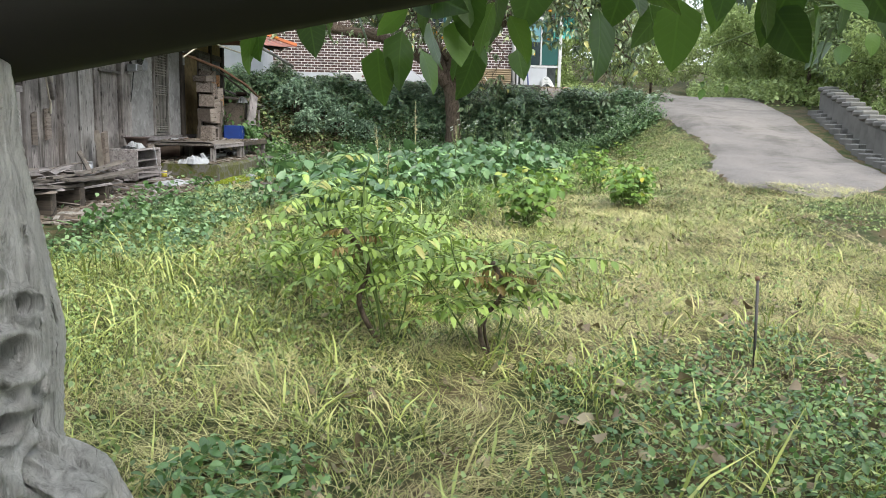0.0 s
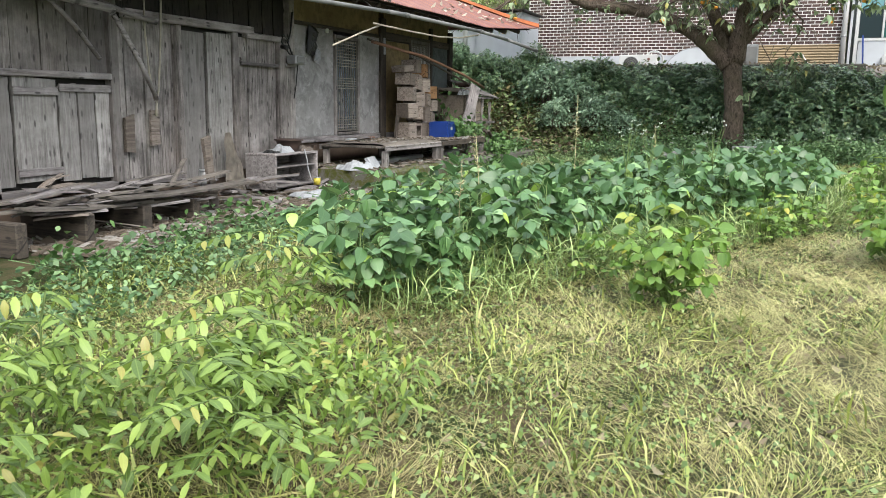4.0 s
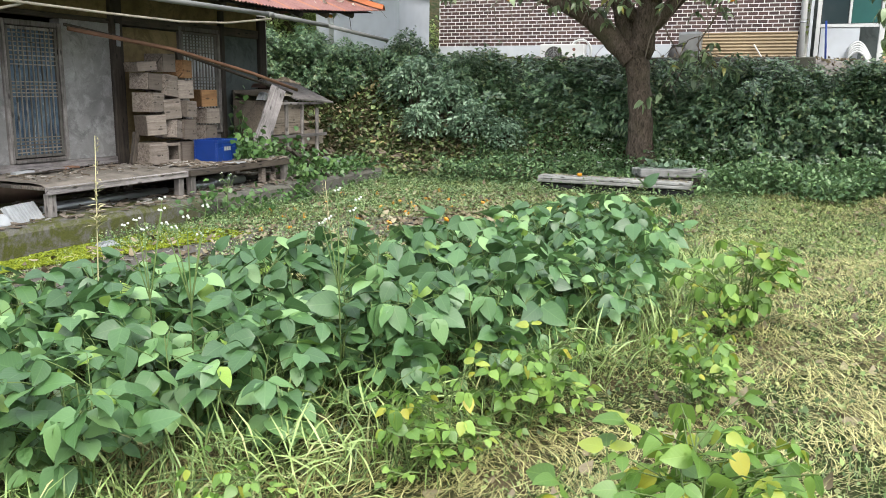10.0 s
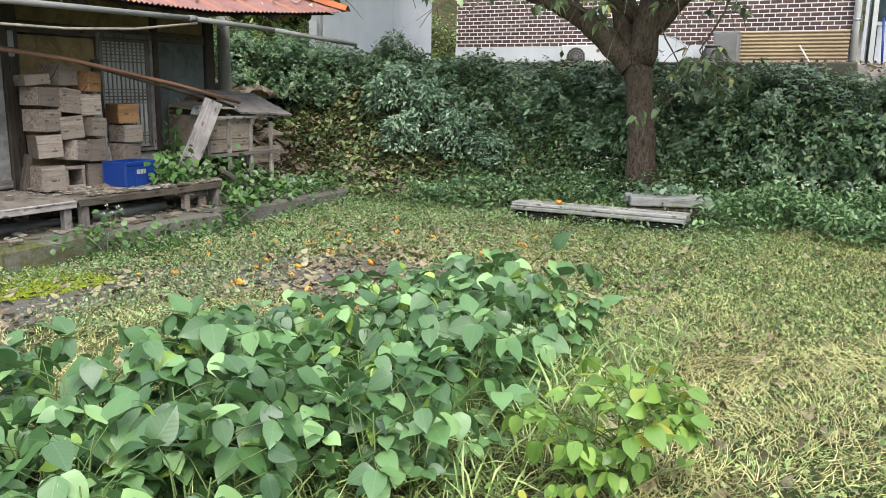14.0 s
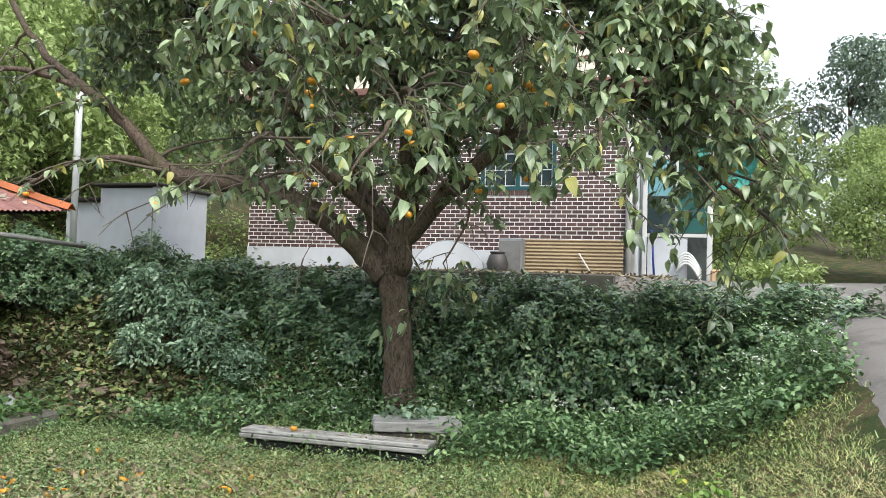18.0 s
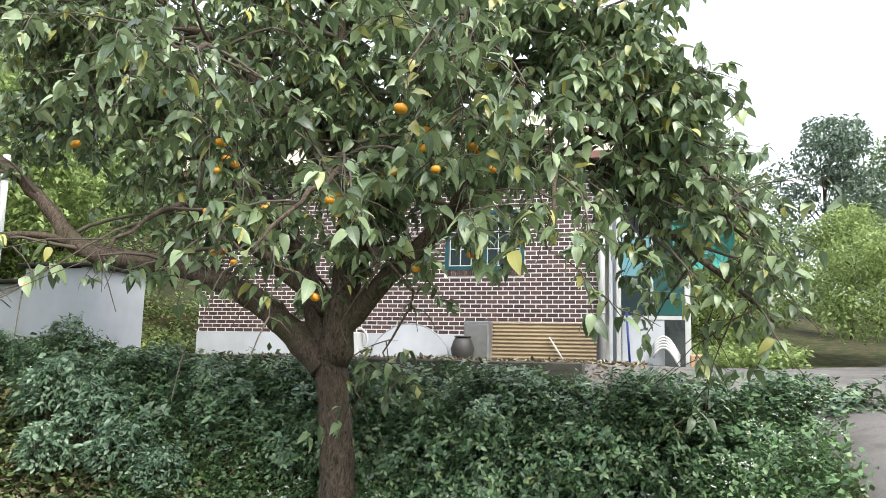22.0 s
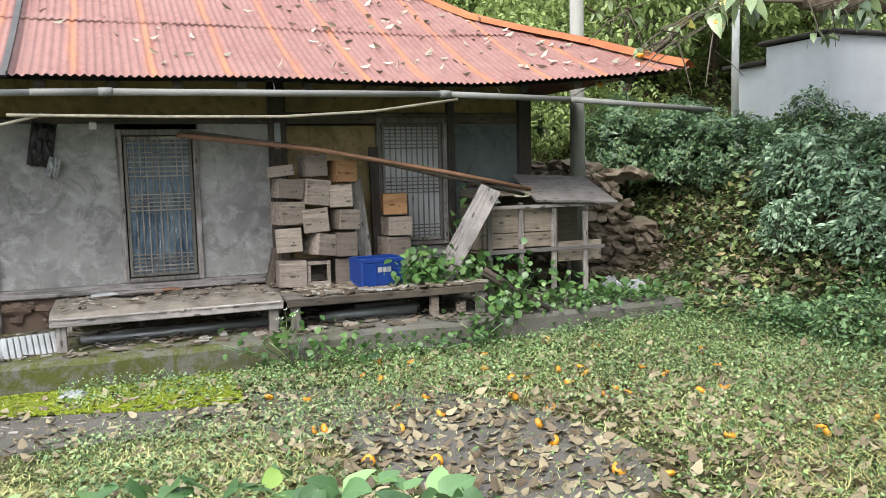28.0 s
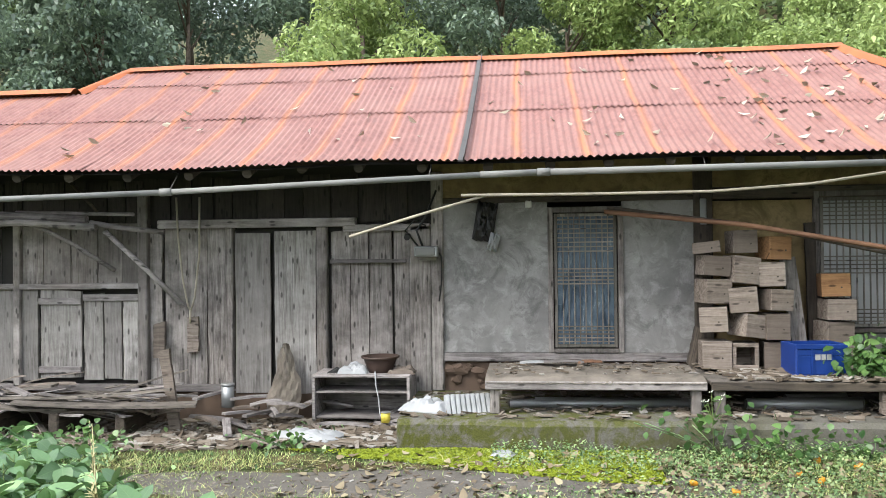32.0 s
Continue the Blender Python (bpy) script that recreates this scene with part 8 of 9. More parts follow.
sapling(-11.01, -5.04, [(-0.02, 0.27, 0.68, 0.02, True), (0.0, 0.12, 1.1, 0.012, False), (0.1, 0.38, 0.95, 0.011, False), (0.25, 0.55, 0.85, 0.01, False), (0.1, -0.12, 0.85, 0.01, False)], "yellow-green sumac sapling with a bare crooked branch", 1)
sapling(-11.32, -5.62, [(0.05, -0.1, 0.66, 0.014, False), (-0.05, 0.02, 0.55, 0.018, True), (0.15, 0.25, 0.66, 0.01, False), (0.1, -0.35, 0.62, 0.01, False), (0.1, 0.42, 0.5, 0.01, False), (0.02, -0.1, 0.5, 0.012, True)], "bushy sumac sapling with compound leaves in the grass", 2)
sapling(-8.5, -4.55, [(0.05, 0.1, 0.7, 0.01, False), (0.2, -0.1, 0.6, 0.01, False)], "small sumac sapling at the field edge", 3)
sapling(-9.9, -5.3, [(0.1, 0.2, 0.6, 0.009, False), (-0.15, -0.1, 0.5, 0.009, False)], "pale green sumac sapling among tall weeds", 5)
sapling(-9.9, -4.4, [(0.1, 0.1, 0.7, 0.009, False), (-0.1, 0.15, 0.6, 0.009, False)], "leafy sumac sapling near the barn", 6)
sapling(-9.3, -4.9, [(0.1, 0.1, 0.6, 0.01, False), (-0.2, 0.0, 0.55, 0.01, False), (0.0, -0.15, 0.5, 0.01, False)], "small bright sumac sapling in the weeds", 4)
stake = thing("iron_stake", "thin dark iron stake standing in the grass", "stake", (-11.33, -7.06, float(height(-11.33, -7.06))), 0, ry=5)
rod("bar", [(0, 0, -0.1), (0, 0, 0.5)], 0.0085, M_IRON, stake, sides=8)
rod("hook", [(0, 0, 0.49), (0.012, 0, 0.51)], 0.013, M_RUSTPIPE, stake, sides=8)

# ---- arbour and vine at the start ----
arb = thing("arbour_post", "pale weathered forked tree post of the arbour", "post", (-15.0, -4.93, -0.4))
k = Nodes("silver_driftwood")
grain, crack = k.noise(1.0, 7, k.coords("Object", (110, 110, 11)), 0.8, 0.8), k.noise(1.0, 4, k.coords("Object", (52, 52, 4)), 0.65, 2.0)
blot, pit = k.noise(9, 5, None, 0.7), k.n("TexVoronoi", Scale=38.0)
k.to(k.coords("Object", (1, 1, 0.45)), pit.inputs["Vector"])
c = k.ramp(grain, [(0.3, (0.30, 0.29, 0.29)), (0.47, (0.68, 0.67, 0.67)), (0.62, (0.88, 0.87, 0.87))])
c = k.mix(k.ramp(blot, [(0.5, 0.0), (0.75, 0.45)]), c, (0.34, 0.32, 0.31))
gap = k.math("MAXIMUM", k.ramp(crack, [(0.28, 0.8), (0.36, 0.0)]), k.ramp(pit.outputs["Distance"], [(0.08, 0.75), (0.2, 0.0)]))
M_PALEWOOD = k.done(k.mix(gap, c, (0.06, 0.052, 0.045)), 0.9, k.math("SUBTRACT", grain, gap), 1.0, 0.012, 0, 0.3)


def knotty(name, pts, radii, parent, seed, sides=40, per=16, deep=1.0):
    """A weathered bare trunk: long grooves that wander, swellings and hollow knots."""
    line, rad = smooth_line(pts, radii, per)
    q = np.random.default_rng(seed)
    ang = np.linspace(0, 2 * math.pi, sides, endpoint=False)
    vv = []
    for i, (p, w) in enumerate(zip(line, rad)):
        z = p.z
        turn = ang + 0.5 * math.sin(3.1 * z)
        ridge = 0.05 * np.sin(5 * turn + 2.0 * z) + 0.035 * np.sin(11 * turn - 5 * z + 1) + 0.03 * np.sin(19 * turn + 9 * z) + 0.02 * np.sin(7 * turn + 21 * z)
        ridge -= 0.09 * np.maximum(0, np.sin(8 * turn + 3.3 * z + 1.2 * math.sin(6 * z))) ** 6
        for ka, kz, ks in ((4.15, 1.285, 0.018), (4.05, 1.235, 0.012), (4.5, 1.255, 0.014), (4.4, 1.195, 0.02), (3.95, 1.34, 0.013), (4.35, 1.32, 0.01), (3.8, 1.19, 0.016), (4.0, 0.9, 0.03)):
            far = np.sqrt(((np.angle(np.exp(1j * (ang - ka)))) * w) ** 2 + (z - kz) ** 2) / ks
            ridge += 0.22 * np.exp(-((far - 1.0) / 0.35) ** 2) - 0.35 * np.exp(-(far / 0.7) ** 2)
        rr = w * (1 + deep * ridge + 0.008 * q.normal(size=sides))
        vv += [(p.x + rr[k] * math.cos(ang[k]), p.y + rr[k] * math.sin(ang[k]), z) for k in range(sides)]
    ii = np.arange(len(line) * sides).reshape(-1, sides)
    nxt = np.roll(ii, -1, 1)
    link(name, np_mesh(name, vv, np.stack([ii[:-1], nxt[:-1], nxt[1:], ii[1:]], -1).reshape(-1, 4)), M_PALEWOOD, parent)


knotty("trunk", [(0, -0.02, -0.1), (0.0, -0.01, 0.6), (0.0, 0.0, 1.1), (0.0, 0.002, 1.21), (0.0, 0.0, 1.29), (0.0, 0.0, 1.36), (0.0, 0.0, 1.44), (0.0, 0.0, 1.5), (-0.02, 0.03, 1.75)], [0.1, 0.085, 0.073, 0.068, 0.071, 0.06, 0.046, 0.041, 0.045], arb, 1, 120, 24)
knotty("root", [(0.03, -0.15, -0.05), (0.02, -0.13, 0.6), (0.0, -0.105, 1.05), (0.0, -0.09, 1.15), (0.0, -0.062, 1.19), (0.0, -0.03, 1.21)], [0.05, 0.045, 0.04, 0.036, 0.033, 0.02], arb, 2, 60, 16, 1.4)
beam = thing("arbour_beam", "dark overhead beam of the arbour", "beam", (-14.95, -4.94, 1.16), 0)
rod("beam", [(0, 0.6, -0.10), (0, 0.1, -0.035), (0.0, -0.36, 0.055), (0.03, -1.3, 0.26)], [0.065, 0.065, 0.06, 0.06], M_DARK, beam, sides=12)
M_GOURD = foliage("gourd_vine_leaf", (0.012, 0.03, 0.007), (0.045, 0.10, 0.016), (0.15, 0.28, 0.045), None, 0.42, 0.45, 0.2)
vine = thing("gourd_vine", "broad vine leaves hanging from a wire, with an added leaf roof above", "vine", (-13.7, -5.27, 1.38))
rod("wire", [(0, 1.8, 0.06), (0, 0.8, 0.04), (0, 0, 0.03), (0.3, -0.7, 0.06), (0.8, -1.4, 0.1), (2.2, -1.9, 0.3), (4.2, -2.04, 0.3)], 0.006, M_STEM, vine)
q = random.Random(4)
lv, lf = leaf(1.0, 0.66, 0.15, 0.22, 5)
P, M = [], []
for cx, cy, z0, z1, m, wd in ((0, 0, -0.18, 0.0, 16, 0.13), (-0.4, -0.66, -0.13, 0.05, 7, 0.1), (0.8, -1.33, -0.02, 0.12, 9, 0.14), (0.3, 0.55, -0.08, 0.05, 8, 0.2), (0.2, -0.45, -0.02, 0.06, 6, 0.2), (-0.5, -0.1, -0.16, -0.06, 8, 0.1), (-0.5, -0.5, -0.1, 0.0, 12, 0.16)):
    for i in range(m):
        P.append((cx + q.gauss(0, wd * 0.6), cy + q.gauss(0, wd), q.uniform(z0, z1)))
        M.append((q.uniform(0, 6.28), q.gauss(1.0, 0.4), q.gauss(0, 0.7), q.uniform(0.075, 0.145)))
for at, turn in (((4.3, -2.02, 0.0), (0.6, 1.4, 1.35, 0.09)), ((4.31, -2.03, 0.05), (2.4, 0.7, 0.1, 0.06)), ((4.3, -2.0, 0.05), (-0.9, 0.4, 0.1, 0.06)), ((4.31, -2.2, 0.03), (-0.6, 1.2, 0.3, 0.06))):
    P.append(at)
    M.append(turn)
rod("tendril", [(4.2, -2.04, 0.3), (4.29, -2.03, 0.12), (4.3, -2.02, 0.0)], 0.003, M_STEM, vine, sides=5)
# an unseen roof of vine leaves on rails, added to shade the ground
for i in range(2300):
    P.append((q.uniform(-3.6, 0.4), q.uniform(-3.2, 2.0), 0.62 + q.gauss(0, 0.09)))
    M.append((q.uniform(0, 6.28), q.gauss(0.3, 0.4), q.gauss(0, 0.4), q.uniform(0.11, 0.2)))
for i in range(5):
    rod("rail", [(-3.6 + i, -3.2, 0.58), (-3.55 + i, -0.4, 0.6), (-3.6 + i, 2.0, 0.58)], 0.018, M_ROPE, vine, "thin bamboo rail of the added leaf roof", sides=6)
A = np.array(M)
link("leaves", leaf_mesh("leaves", lv, lf, np.array(P), turns(A[:, 0], A[:, 1], A[:, 2]) * A[:, 3][:, None, None]), M_GOURD, vine)["kind"] = "stuff"

# ---- grass, straw, litter ----
M_GRASS = foliage("grass_blade", (0.045, 0.07, 0.01), (0.25, 0.31, 0.055), (0.55, 0.59, 0.18), (0.66, 0.57, 0.26), 0.5, 0.2)
M_CUT = foliage("cut_straw", (0.075, 0.064, 0.022), (0.37, 0.345, 0.12), (0.69, 0.65, 0.30), None, 0.7, 0.12, patch=(0.36, 0.275, 0.145))
M_LAWN = foliage("short_lawn_blade", (0.045, 0.085, 0.022), (0.215, 0.32, 0.085), (0.50, 0.61, 0.24), (0.58, 0.56, 0.27), 0.5, 0.2)


M_CLOVER = foliage("clover_leaf", (0.03, 0.075, 0.026), (0.15, 0.255, 0.09), (0.36, 0.46, 0.21), (0.40, 0.40, 0.20), 0.45, 0.2)
M_LAWNWEED = foliage("lawn_weed_leaf", (0.035, 0.075, 0.016), (0.155, 0.245, 0.06), (0.37, 0.46, 0.16), (0.44, 0.39, 0.17), 0.5, 0.2)


def blade(w, bend):
    """A grass blade along +z that bends to +x."""
    v = []
    for s, q in ((0, 1.0), (0.5, 0.8), (1.0, 0.06)):
        v += [(bend * s * s, -w / 2 * q, s * (1 - 0.35 * bend * s)), (bend * s * s, w / 2 * q, s * (1 - 0.35 * bend * s))]
    return v, [(0, 1, 3, 2), (2, 3, 5, 4)]


def halm(w):
    """A thin curved straw along +z."""
    v = []
    for s, q in ((0, 1.0), (0.5, 0.9), (1.0, 0.25)):
        v += [(0.05 * s, -w / 2 * q + 0.03 * s * s, s), (0.05 * s, w / 2 * q + 0.03 * s * s, s)]
    return v, [(0, 1, 3, 2), (2, 3, 5, 4)]


def bare(x, y):
    """1 where the yard is trodden earth or leaf litter."""
    d1 = np.exp(-(((x + 1.6) / 2.3) ** 2 + ((y + 2.75) / 0.62) ** 2) ** 2)
    d2 = 0.92 * np.exp(-(((x - 1.6) / 1.25) ** 2 + ((y + 4.75) / 1.55) ** 2) ** 2)
    return np.clip(d1 + d2, 0, 1)


def open_yard(x, y):
    return ~((x > -9.3) & (x < 5.6) & (y > -1.66)) & (x < toe(y) + 0.4) & ~((x > -3.6) & (y < lane_edge(x) + 0.1 - 0.12 * wobble(x, y, 3) - 0.3 * np.maximum(0, wobble(x, y, 17))))


def strawness(x, y):
    """How much of the sward is dry cut straw."""
    s = 0.58 + 0.5 * wobble(x, y, 0.9) + 0.25 * wobble(x + 4, y, 2.7)
    s = s + 0.45 * np.exp(-(((x + 6) / 6) ** 2 + ((y + 7.6) / 1.3) ** 2)) - 0.5 * smooth(-4.5, -2.8, y)
    s = s + 0.05 * np.exp(-((x + 12.6) / 1.6) ** 2 - ((y + 4.6) / 1.2) ** 2) - 0.28 * smooth(-4, -1, x) - 0.15 * smooth(-0.5, 2.5, x) - 0.8 * np.exp(-((x + 12.9) / 1.3) ** 2 - ((y + 7.2) / 1.1) ** 2)
    return np.clip(s, 0, 1)


def sow(n, area, seed):
    q = np.random.default_rng(seed)
    x, y = q.uniform(area[0], area[1], n), q.uniform(area[2], area[3], n)
    ok = open_yard(x, y) & (q.random(n) > 0.96 * bare(x, y))
    return x[ok], y[ok], q


def swathe(x, y):
    """Heaps and gaps in the cut grass, 0 to 1."""
    return np.clip(0.5 + 0.5 * wobble(x + 1.7 * wobble(y, x, 1.1), y, 5.2) + 0.25 * wobble(y, x, 12.0), 0, 1)


def lawn(name, n, area, tall, wide, bend, material, label, seed, straw, lying):
    x, y, q = sow(n, area, seed)
    s, heap = strawness(x, y), swathe(x, y)
    ok = q.random(len(x)) < (0.12 + 0.88 * s if straw else 1.0 - 0.8 * s) * ((0.12 + 0.75 * heap ** 1.5 if lying and area[0] < -10 else 0.25 + 0.95 * heap) if straw else 1.0 - 0.55 * heap * s) * (1 - 0.7 * np.exp(-((x + 12.7) / 1.9) ** 4 - ((y + 7.2) / 1.5) ** 4))
    x, y, heap = x[ok], y[ok], heap[ok]
    m = len(x)
    h = tall * q.uniform(0.45, 1.45, m) * (1.0 if straw else (0.75 + 0.5 * smooth(-7, -11, x)) * (0.8 + 0.35 * wobble(x, y, 1.7)))
    z = height(x, y) + (q.uniform(0.0, 0.02, m) + 0.055 * heap ** 2 * q.random(m) if lying else -0.005)
    pitch = q.normal(1.36, 0.2, m) if lying else np.abs(q.normal(0.15, 0.42, m))
    v, f = halm(wide) if lying else blade(wide, bend)
    yaw = 2.6 * wobble(x, y, 1.9) + q.normal(0, 0.75, m) if lying else q.uniform(0, 6.28, m)
    mats = turns(yaw, pitch, q.normal(0, 0.25, m))
    mats = mats * np.stack([h, np.ones(m) * q.uniform(0.6, 1.7, m), h], -1)[:, None, :]
    ob = link(name, np_mesh(name, *spread(v, f, np.stack([x, y, z], -1), mats)), material)
    tagged(ob, label, "grass", kind="stuff")


lawn("grass_near", 190000, (-15.8, -6, -9.6, -2.0), 0.085, 0.004, 0.6, M_GRASS, "short uneven green grass of the yard", 1, False, False)
lawn("grass_mid", 330000, (-6, 8.5, -11.4, -1.7), 0.08, 0.0055, 0.45, M_LAWN, "short trodden green grass of the yard", 2, False, False)
lawn("grass_tall", 3000, (-15.8, -6.5, -6.5, -2.0), 0.32, 0.008, 0.6, M_GRASS, "tall grass stalks near the barn", 3, False, False)
lawn("straw_near", 460000, (-15.8, -5, -9.8, -2.4), 0.14, 0.0024, 0.35, M_CUT, "dry cut grass lying in swathes", 4, True, True)
lawn("straw_mid", 360000, (-5, 8, -11.4, -2.0), 0.11, 0.0034, 0.35, M_CUT, "dry cut grass lying thinly over the yard", 5, True, True)
carpet("yard_weeds", 60000, (-15.5, -7, -9.2, -2.0), 0.028, M_LAWNWEED, "small broad weeds in the yard", (0.0, 0.16), seed=11, keep=lambda x, y, q: open_yard(x, y) & (q.random(len(x)) < 1.05 - strawness(x, y)), rows=1)
carpet("yard_clover", 90000, (-1, 6.9, -7.8, -1.7), 0.028, M_CLOVER, "low clover and weeds by the platform", (0.0, 0.14), seed=12, keep=lambda x, y, q: open_yard(x, y) & (q.random(len(x)) > bare(x, y)) & (q.random(len(x)) < 0.25 + smooth(-5.5, -2.2, y) + smooth(3.2, 6, x)), rows=1)
def tufty(x, y, q, t):
    return open_yard(x, y) & (wobble(x * 1.7, y * 1.7, 1.5) + 0.25 * q.normal(size=len(x)) > t)


carpet("grass_tufts", 26000, (-15.6, -5.5, -9.4, -2.2), 0.15, M_GRASS, "clumps of longer green grass in the yard", (0.0, 0.05), (0.07, 0.1, 0.5), 31, keep=lambda x, y, q: tufty(x, y, q, 0.25), pitch=(-0.95, 0.4))
carpet("broad_weeds", 16000, (-15.6, -9.5, -9.4, -3.0), 0.06, M_WEED, "patches of broad-leaved weeds in the yard", (0.0, 0.13), (0.6, 0.15, 0.25), 32, keep=lambda x, y, q: tufty(-x, y + 3, q, 0.1), rows=3, pitch=(0.0, 0.5))
carpet("bench_tufts", 12000, (-4, 6.6, -10.4, -4.2), 0.11, M_LAWN, "clumps of longer grass about the lawn", (0.0, 0.04), (0.07, 0.1, 0.5), 33, keep=lambda x, y, q: tufty(x, -y, q, 0.3), pitch=(-0.9, 0.4))
carpet("dark_weeds", 12000, (-14.6, -10.6, -8.9, -5.6), 0.036, M_CLIMBER, "patch of dark broad weeds in the grass", (0.0, 0.15), (0.6, 0.15, 0.25), 34, keep=lambda x, y, q: ((x + 12.7) / 1.9) ** 2 + ((y + 7.2) / 1.6) ** 2 + 0.5 * wobble(x, y, 4.0) < 1.0 - 0.5 * q.random(len(x)), rows=3, pitch=(0.0, 0.5))
carpet("pale_weeds", 9000, (-10.9, -8.0, -6.0, -3.2), 0.062, M_SUMAC, "knee-high pale green weeds before the barn", (0.02, 0.5), (0.4, 0.15, 0.35), 36, keep=lambda x, y, q: ((x + 9.4) / 1.3) ** 2 + ((y + 4.7) / 1.1) ** 2 + 0.7 * wobble(x, y, 3.0) < 0.9 - 0.5 * q.random(len(x)), rows=3, pitch=(0.1, 0.5))
carpet("bank_litter", 5200, (5.9, 8.6, -4.4, 1.2), 0.085, M_DEADLEAF, "brown dead leaves caught in the vines of the bank", (0.02, 0.24), (0.6, -0.3, -0.2), 39, rows=3, pitch=(0.1, 0.5))
carpet("terrace_litter", 3600, (9.5, 12.6, -9.2, -2.5), 0.08, M_DEADLEAF, "dry fallen leaves along the terrace edge", (0.05, 0.09), (0.6, -0.3, -0.2), 37, rows=3, pitch=(0.0, 0.3))
carpet("lawn_weeds", 70000, (-7, 6.5, -10.6, -4.5), 0.032, M_LAWNWEED, "low mixed weeds through the cut grass", (0.0, 0.07), seed=21, rows=1, keep=lambda x, y, q: open_yard(x, y) & (q.random(len(x)) > bare(x, y)) & (q.random(len(x)) < 0.25 + 0.6 * (1 - strawness(x, y))))
carpet("nettle_patch", 1100, (-13.3, -12.5, -5.0, -4.2), 0.05, M_CLIMBER, "low dark nettle clump near the arbour post", (0.0, 0.2), (0.55, 0.15, 0.3), 40, keep=lambda x, y, q: ((x + 12.88) / 0.36) ** 2 + ((y + 4.6) / 0.34) ** 2 < 1.0 - 0.3 * q.random(len(x)), rows=3, pitch=(0.0, 0.5))
carpet("start_litter", 70, (-14.6, -10.0, -8.6, -5.6), 0.085, M_DEADLEAF, "large pale dead leaves in the grass", (0.05, 0.1), (0.85, -0.4, -0.3), 38, rows=5, pitch=(0.0, 0.4))
carpet("pale_leaf_litter", 2400, (-14, 6.5, -10, -4.5), 0.062, M_DEADLEAF, "single pale dead leaves lying on the grass", (0.01, 0.04), (0.75, -0.4, -0.3), 22, rows=4, keep=lambda x, y, q: open_yard(x, y), pitch=(0.0, 0.35))
carpet("barn_weeds", 9000, (-9, -2.4, -3.2, -1.0), 0.055, M_WEED, "green weeds along the barn footing", (0.0, 0.22), seed=13, keep=lambda x, y, q: q.random(len(x)) < 0.04 + 0.8 * (x < -4.4) * (y < -1.75))
carpet("weedy_grass_soy", 30000, (-7.6, 0.8, -7.9, -4.4), 0.2, M_LAWN, "rank grass along the soybean edge", (0.0, 0.34), (0.045, 0.1, 0.5), 14, keep=lambda x, y, q: np.abs(y - np.interp(x, *FRONT)) < 0.45, pitch=(-0.8, 0.5))
carpet("leaf_litter", 13000, (-2.6, 5.4, -7.4, -1.8), 0.085, M_DEADLEAF, "fallen brown persimmon leaves on bare earth", (0.01, 0.05), (0.62, -0.25, -0.15), 15, rows=4, keep=lambda x, y, q: (q.random(len(x)) < 0.10 + 0.6 * np.exp(-(((x - 2.0) / 2.5) ** 2 + ((y + 4.6) / 2.4) ** 2))), pitch=(0.0, 0.3))
k = Nodes("trodden_earth")
f, g = k.noise(60, 6, None, 0.75), k.noise(3.5, 5)
M_EARTH = k.done(k.mix(k.ramp(g, [(0.4, 0.0), (0.65, 0.7)]), k.mix(f, (0.05, 0.045, 0.04), (0.20, 0.18, 0.16)), (0.085, 0.078, 0.07)), 0.95, k.math("ADD", f, g), 0.6, 0.015, 0, 0.2)
strip_on_ground("bare_earth", [(-4.3, -2.7), (-2.0, -2.75), (0.6, -2.95), (1.5, -3.7), (1.8, -4.9), (1.3, -6.4)], ([0, 0.12, 0.45, 0.6, 0.8, 0.93, 1.0], [0.2, 0.45, 0.5, 0.75, 0.95, 0.6, 0.1]), 0.008, M_EARTH, "bare trodden earth before the platform", "earth", 60, 10)
# chips of wood, bark and rubbish
k = Nodes("wood_chip_litter")
M_CHIP = k.done(k.mix(k.noise(40, 4), k.ramp(k.island(), [(0.0, (0.05, 0.035, 0.025)), (0.4, (0.15, 0.115, 0.085)), (0.75, (0.30, 0.26, 0.22)), (0.97, (0.5, 0.49, 0.47))]), (0.10, 0.08, 0.06)), 0.9, k.noise(80, 3), 0.4, 0.004)
cube_v = [(x_, y_, z_) for x_ in (-0.5, 0.5) for y_ in (-0.5, 0.5) for z_ in (0, 1)]
cube_q = [(0, 1, 3, 2), (4, 6, 7, 5), (0, 4, 5, 1), (2, 3, 7, 6), (1, 5, 7, 3)]


def chips(name, n, area, z, size, label, seed, keep=None):
    q = np.random.default_rng(seed)
    x, y = q.uniform(area[0], area[1], n), q.uniform(area[2], area[3], n)
    if keep is not None:
        ok = keep(x, y)
        x, y = x[ok], y[ok]
    n = len(x)
    zz = (height(x, y) if z is None else np.full(n, z)) + q.uniform(0, 0.012, n)
    m = turns(q.normal(0, 0.9, n), q.normal(0, 0.12, n), q.normal(0, 0.25, n))
    l = size * q.uniform(0.3, 1.5, n) ** 1.5
    m = m * np.stack([l, l * q.uniform(0.12, 0.5, n), 0.004 + 0.08 * l], -1)[:, None, :]
    ob = link(name, np_mesh(name, *spread(cube_v, cube_q, np.stack([x, y, zz], -1), m), True), M_CHIP)
    return tagged(ob, label, "litter", kind="stuff")


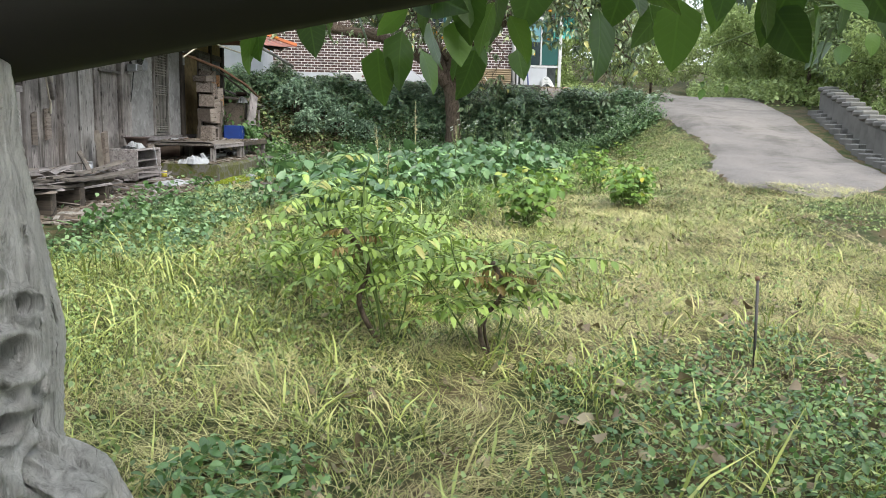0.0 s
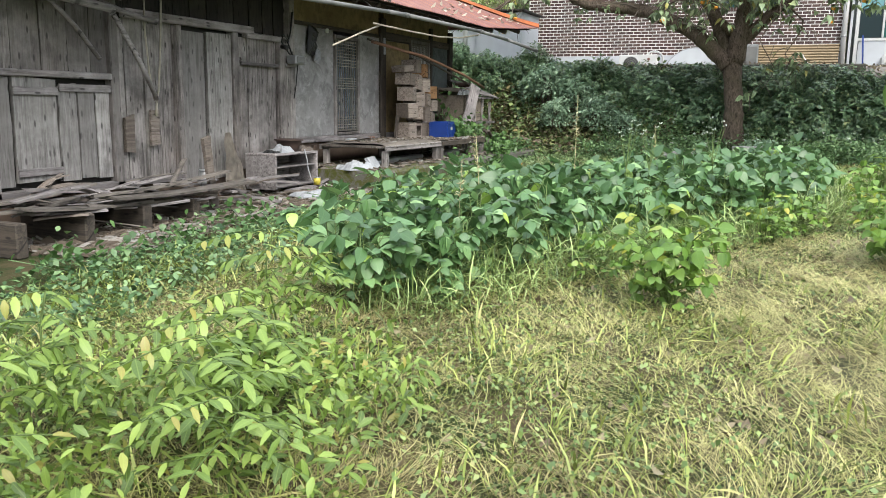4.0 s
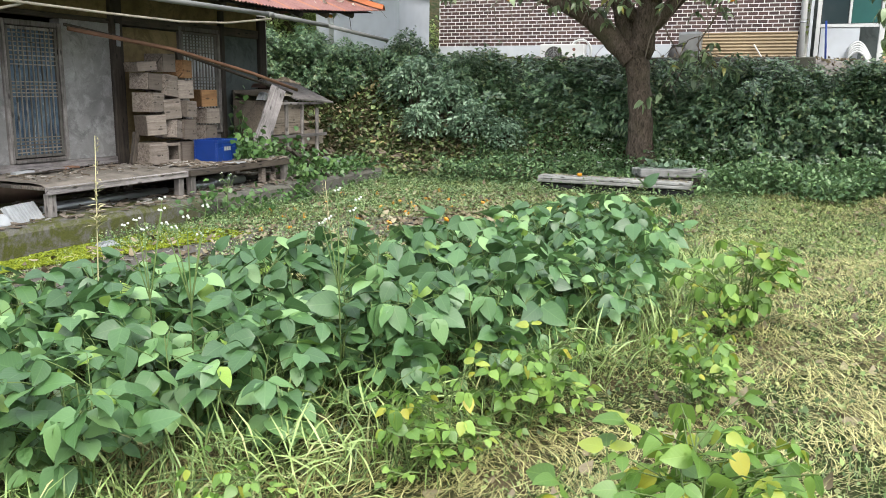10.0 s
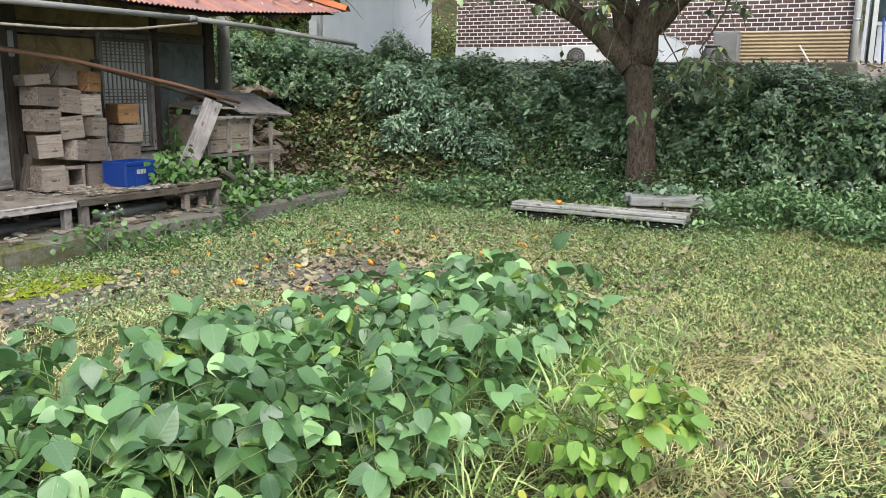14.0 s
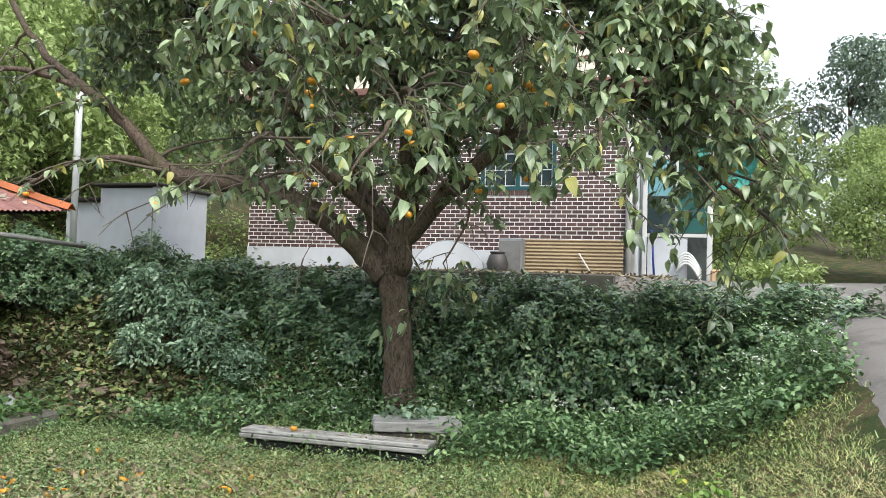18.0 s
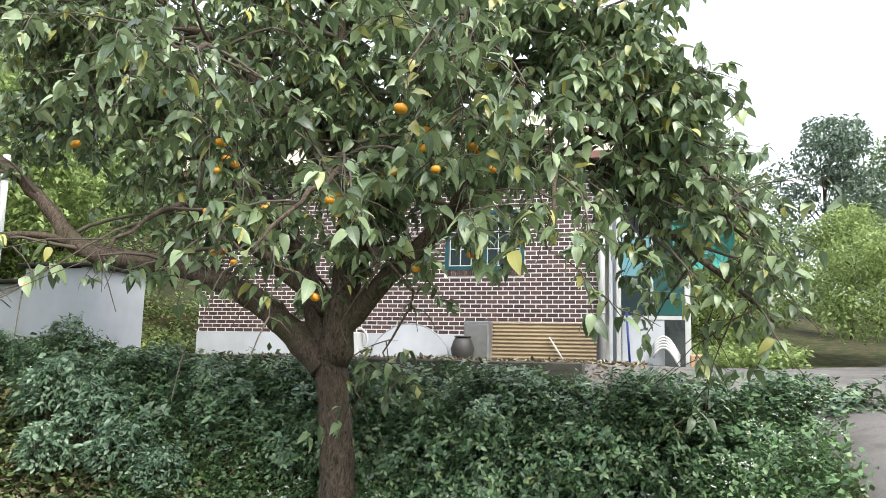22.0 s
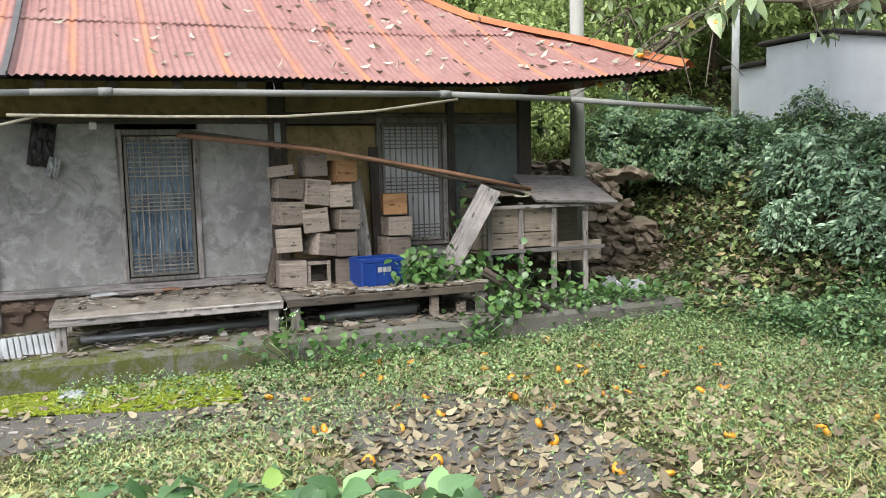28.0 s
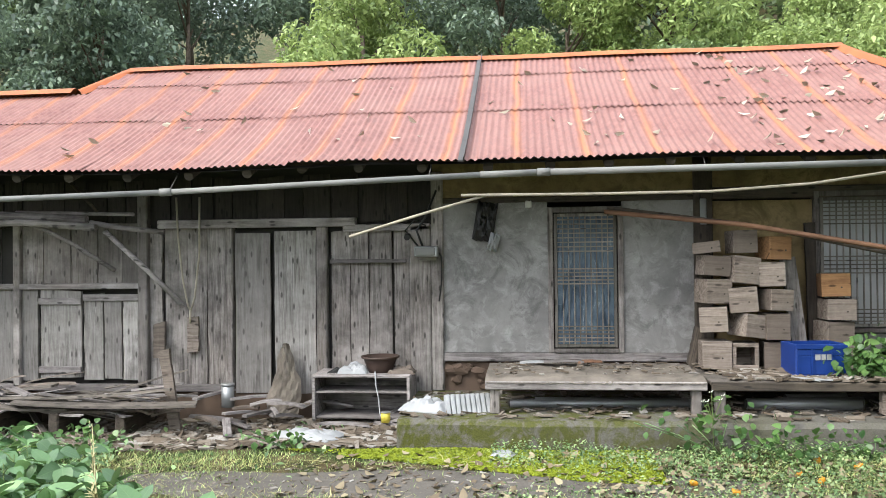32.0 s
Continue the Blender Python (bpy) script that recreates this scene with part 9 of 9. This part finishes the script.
chips("platform_litter", 900, (-1.85, 5.4, -1.56, -0.1), 0.322, 0.09, "wood chips and dry rubbish on the platform", 51)
chips("bench_litter", 700, (1.25, 3.2, -1.3, -0.3), 0.648, 0.11, "peeling bark and chips on the bench", 52)
chips("mat_litter", 160, (-1.0, 1.1, -1.2, -0.2), 0.685, 0.05, "crumbs and chips on the straw mat", 53)
chips("barn_litter", 2400, (-7.0, -1.9, -1.55, -0.15), None, 0.13, "heap of wood chips and rubbish along the barn foot", 54)
chips("yard_litter", 900, (-4.2, 1.5, -3.6, -2.1), None, 0.04, "pale crumbs and chips on the trodden earth", 55)
# weeds round the slab seat, and rubbish on it
carpet("seat_weeds", 4200, (4.95, 6.6, -7.4, -4.3), 0.06, M_CLOVER, "leafy weeds growing round the slab seat", (0.02, 0.3), (0.4, 0.15, 0.3), 26, keep=lambda x, y, q: (np.abs(x - 5.5) > 0.22) & ((x < 5.35) & (q.random(len(x)) < 0.5) | (x > 5.7)) & ((x > 5.1) | (q.random(len(x)) < 0.4)), rows=3, pitch=(-0.3, 0.6))
carpet("tall_weeds", 5200, (5.3, 7.4, -9.6, -6.9), 0.085, M_WEED, "knee-high bright weeds beside the slab seat", (0.05, 0.55), (0.45, 0.15, 0.3), 27, keep=lambda x, y, q: x > 5.4 + 0.35 * np.sin(3 * y) + 0.4 * q.random(len(x)), rows=3, pitch=(-0.2, 0.6))
q = np.random.default_rng(44)
n = 160
sx, sy = q.uniform(5.36, 5.62, n), q.uniform(-6.8, -4.55, n)
lv, lf = leaf(1.0, 0.5, -0.3, -0.1, 2)
top = link("seat_litter", np_mesh("seat_litter", *spread(lv, lf, np.stack([sx, sy, np.full(n, 0.384)], -1), turns(q.uniform(0, 6.28, n), q.normal(0, 0.2, n), q.normal(0, 0.2, n)) * q.uniform(0.03, 0.07, n)[:, None, None])), M_DEADLEAF)
tagged(top, "dead leaves lying on the slab seat", "leaves", kind="stuff")
# moss strip before the platform
k = Nodes("bright_moss")
f = k.noise(120, 4)
M_MOSS = k.done(k.mix(f, (0.11, 0.15, 0.008), (0.36, 0.42, 0.03)), 0.95, f, 0.8, 0.01)
q = np.random.default_rng(6)
n = 130000
mx, my = q.uniform(-3.9, 0.4, n), q.uniform(-2.75, -1.64, n)
ok = (my > -1.98 - 0.4 * (mx + 2.1)) & (my > -2.7) & ((my < -1.68 - 0.12 * (mx + 2.1)) | (q.random(n) < 0.25)) & (wobble(mx, my, 3.1) + 0.3 * q.normal(size=n) > -0.75 + 1.0 * np.clip(-1.9 - mx, 0, 2))
mx, my = mx[ok], my[ok]
mz = height(mx, my)
dv = [(-0.5, -0.5, 0), (0.5, -0.5, 0.0), (0.5, 0.5, 0.3), (-0.5, 0.5, 0.5)]
moss = link("moss", np_mesh("moss", *spread(dv, [(0, 1, 2, 3)], np.stack([mx, my, mz + 0.012], -1), turns(q.uniform(0, 6.28, len(mx)), q.normal(0, 0.4, len(mx)), q.normal(0, 0.4, len(mx))) * 0.018)), M_MOSS)
tagged(moss, "bright green moss at the foot of the platform", "moss", kind="stuff")
# fallen persimmons
r = random.Random(12)
for i in range(46):
    x, y = r.gauss(2.3, 1.1), r.gauss(-4.0, 1.0)
    if y > -1.8:
        y = -2.2
    t = thing("fallen_persimmon", "overripe orange persimmon lying on the ground", "persimmon", (x, y, float(height(x, y)) + 0.03), r.uniform(0, 360), group="fallen persimmons", rx=r.uniform(-90, 90))
    s = r.uniform(0.8, 1.15)
    fr_ = link("flesh", ME_FRUIT, None, t)
    fr_.scale = (s, s, s * r.uniform(0.6, 1.0))
    link("calyx", ME_CALYX, None, t).scale = (s, s, s)
fp = thing("fallen_persimmon", "orange persimmon resting on the slab seat", "persimmon", (5.45, -5.15, 0.41), group="fallen persimmons")
link("flesh", ME_FRUIT, None, fp)
link("calyx", ME_CALYX, None, fp)
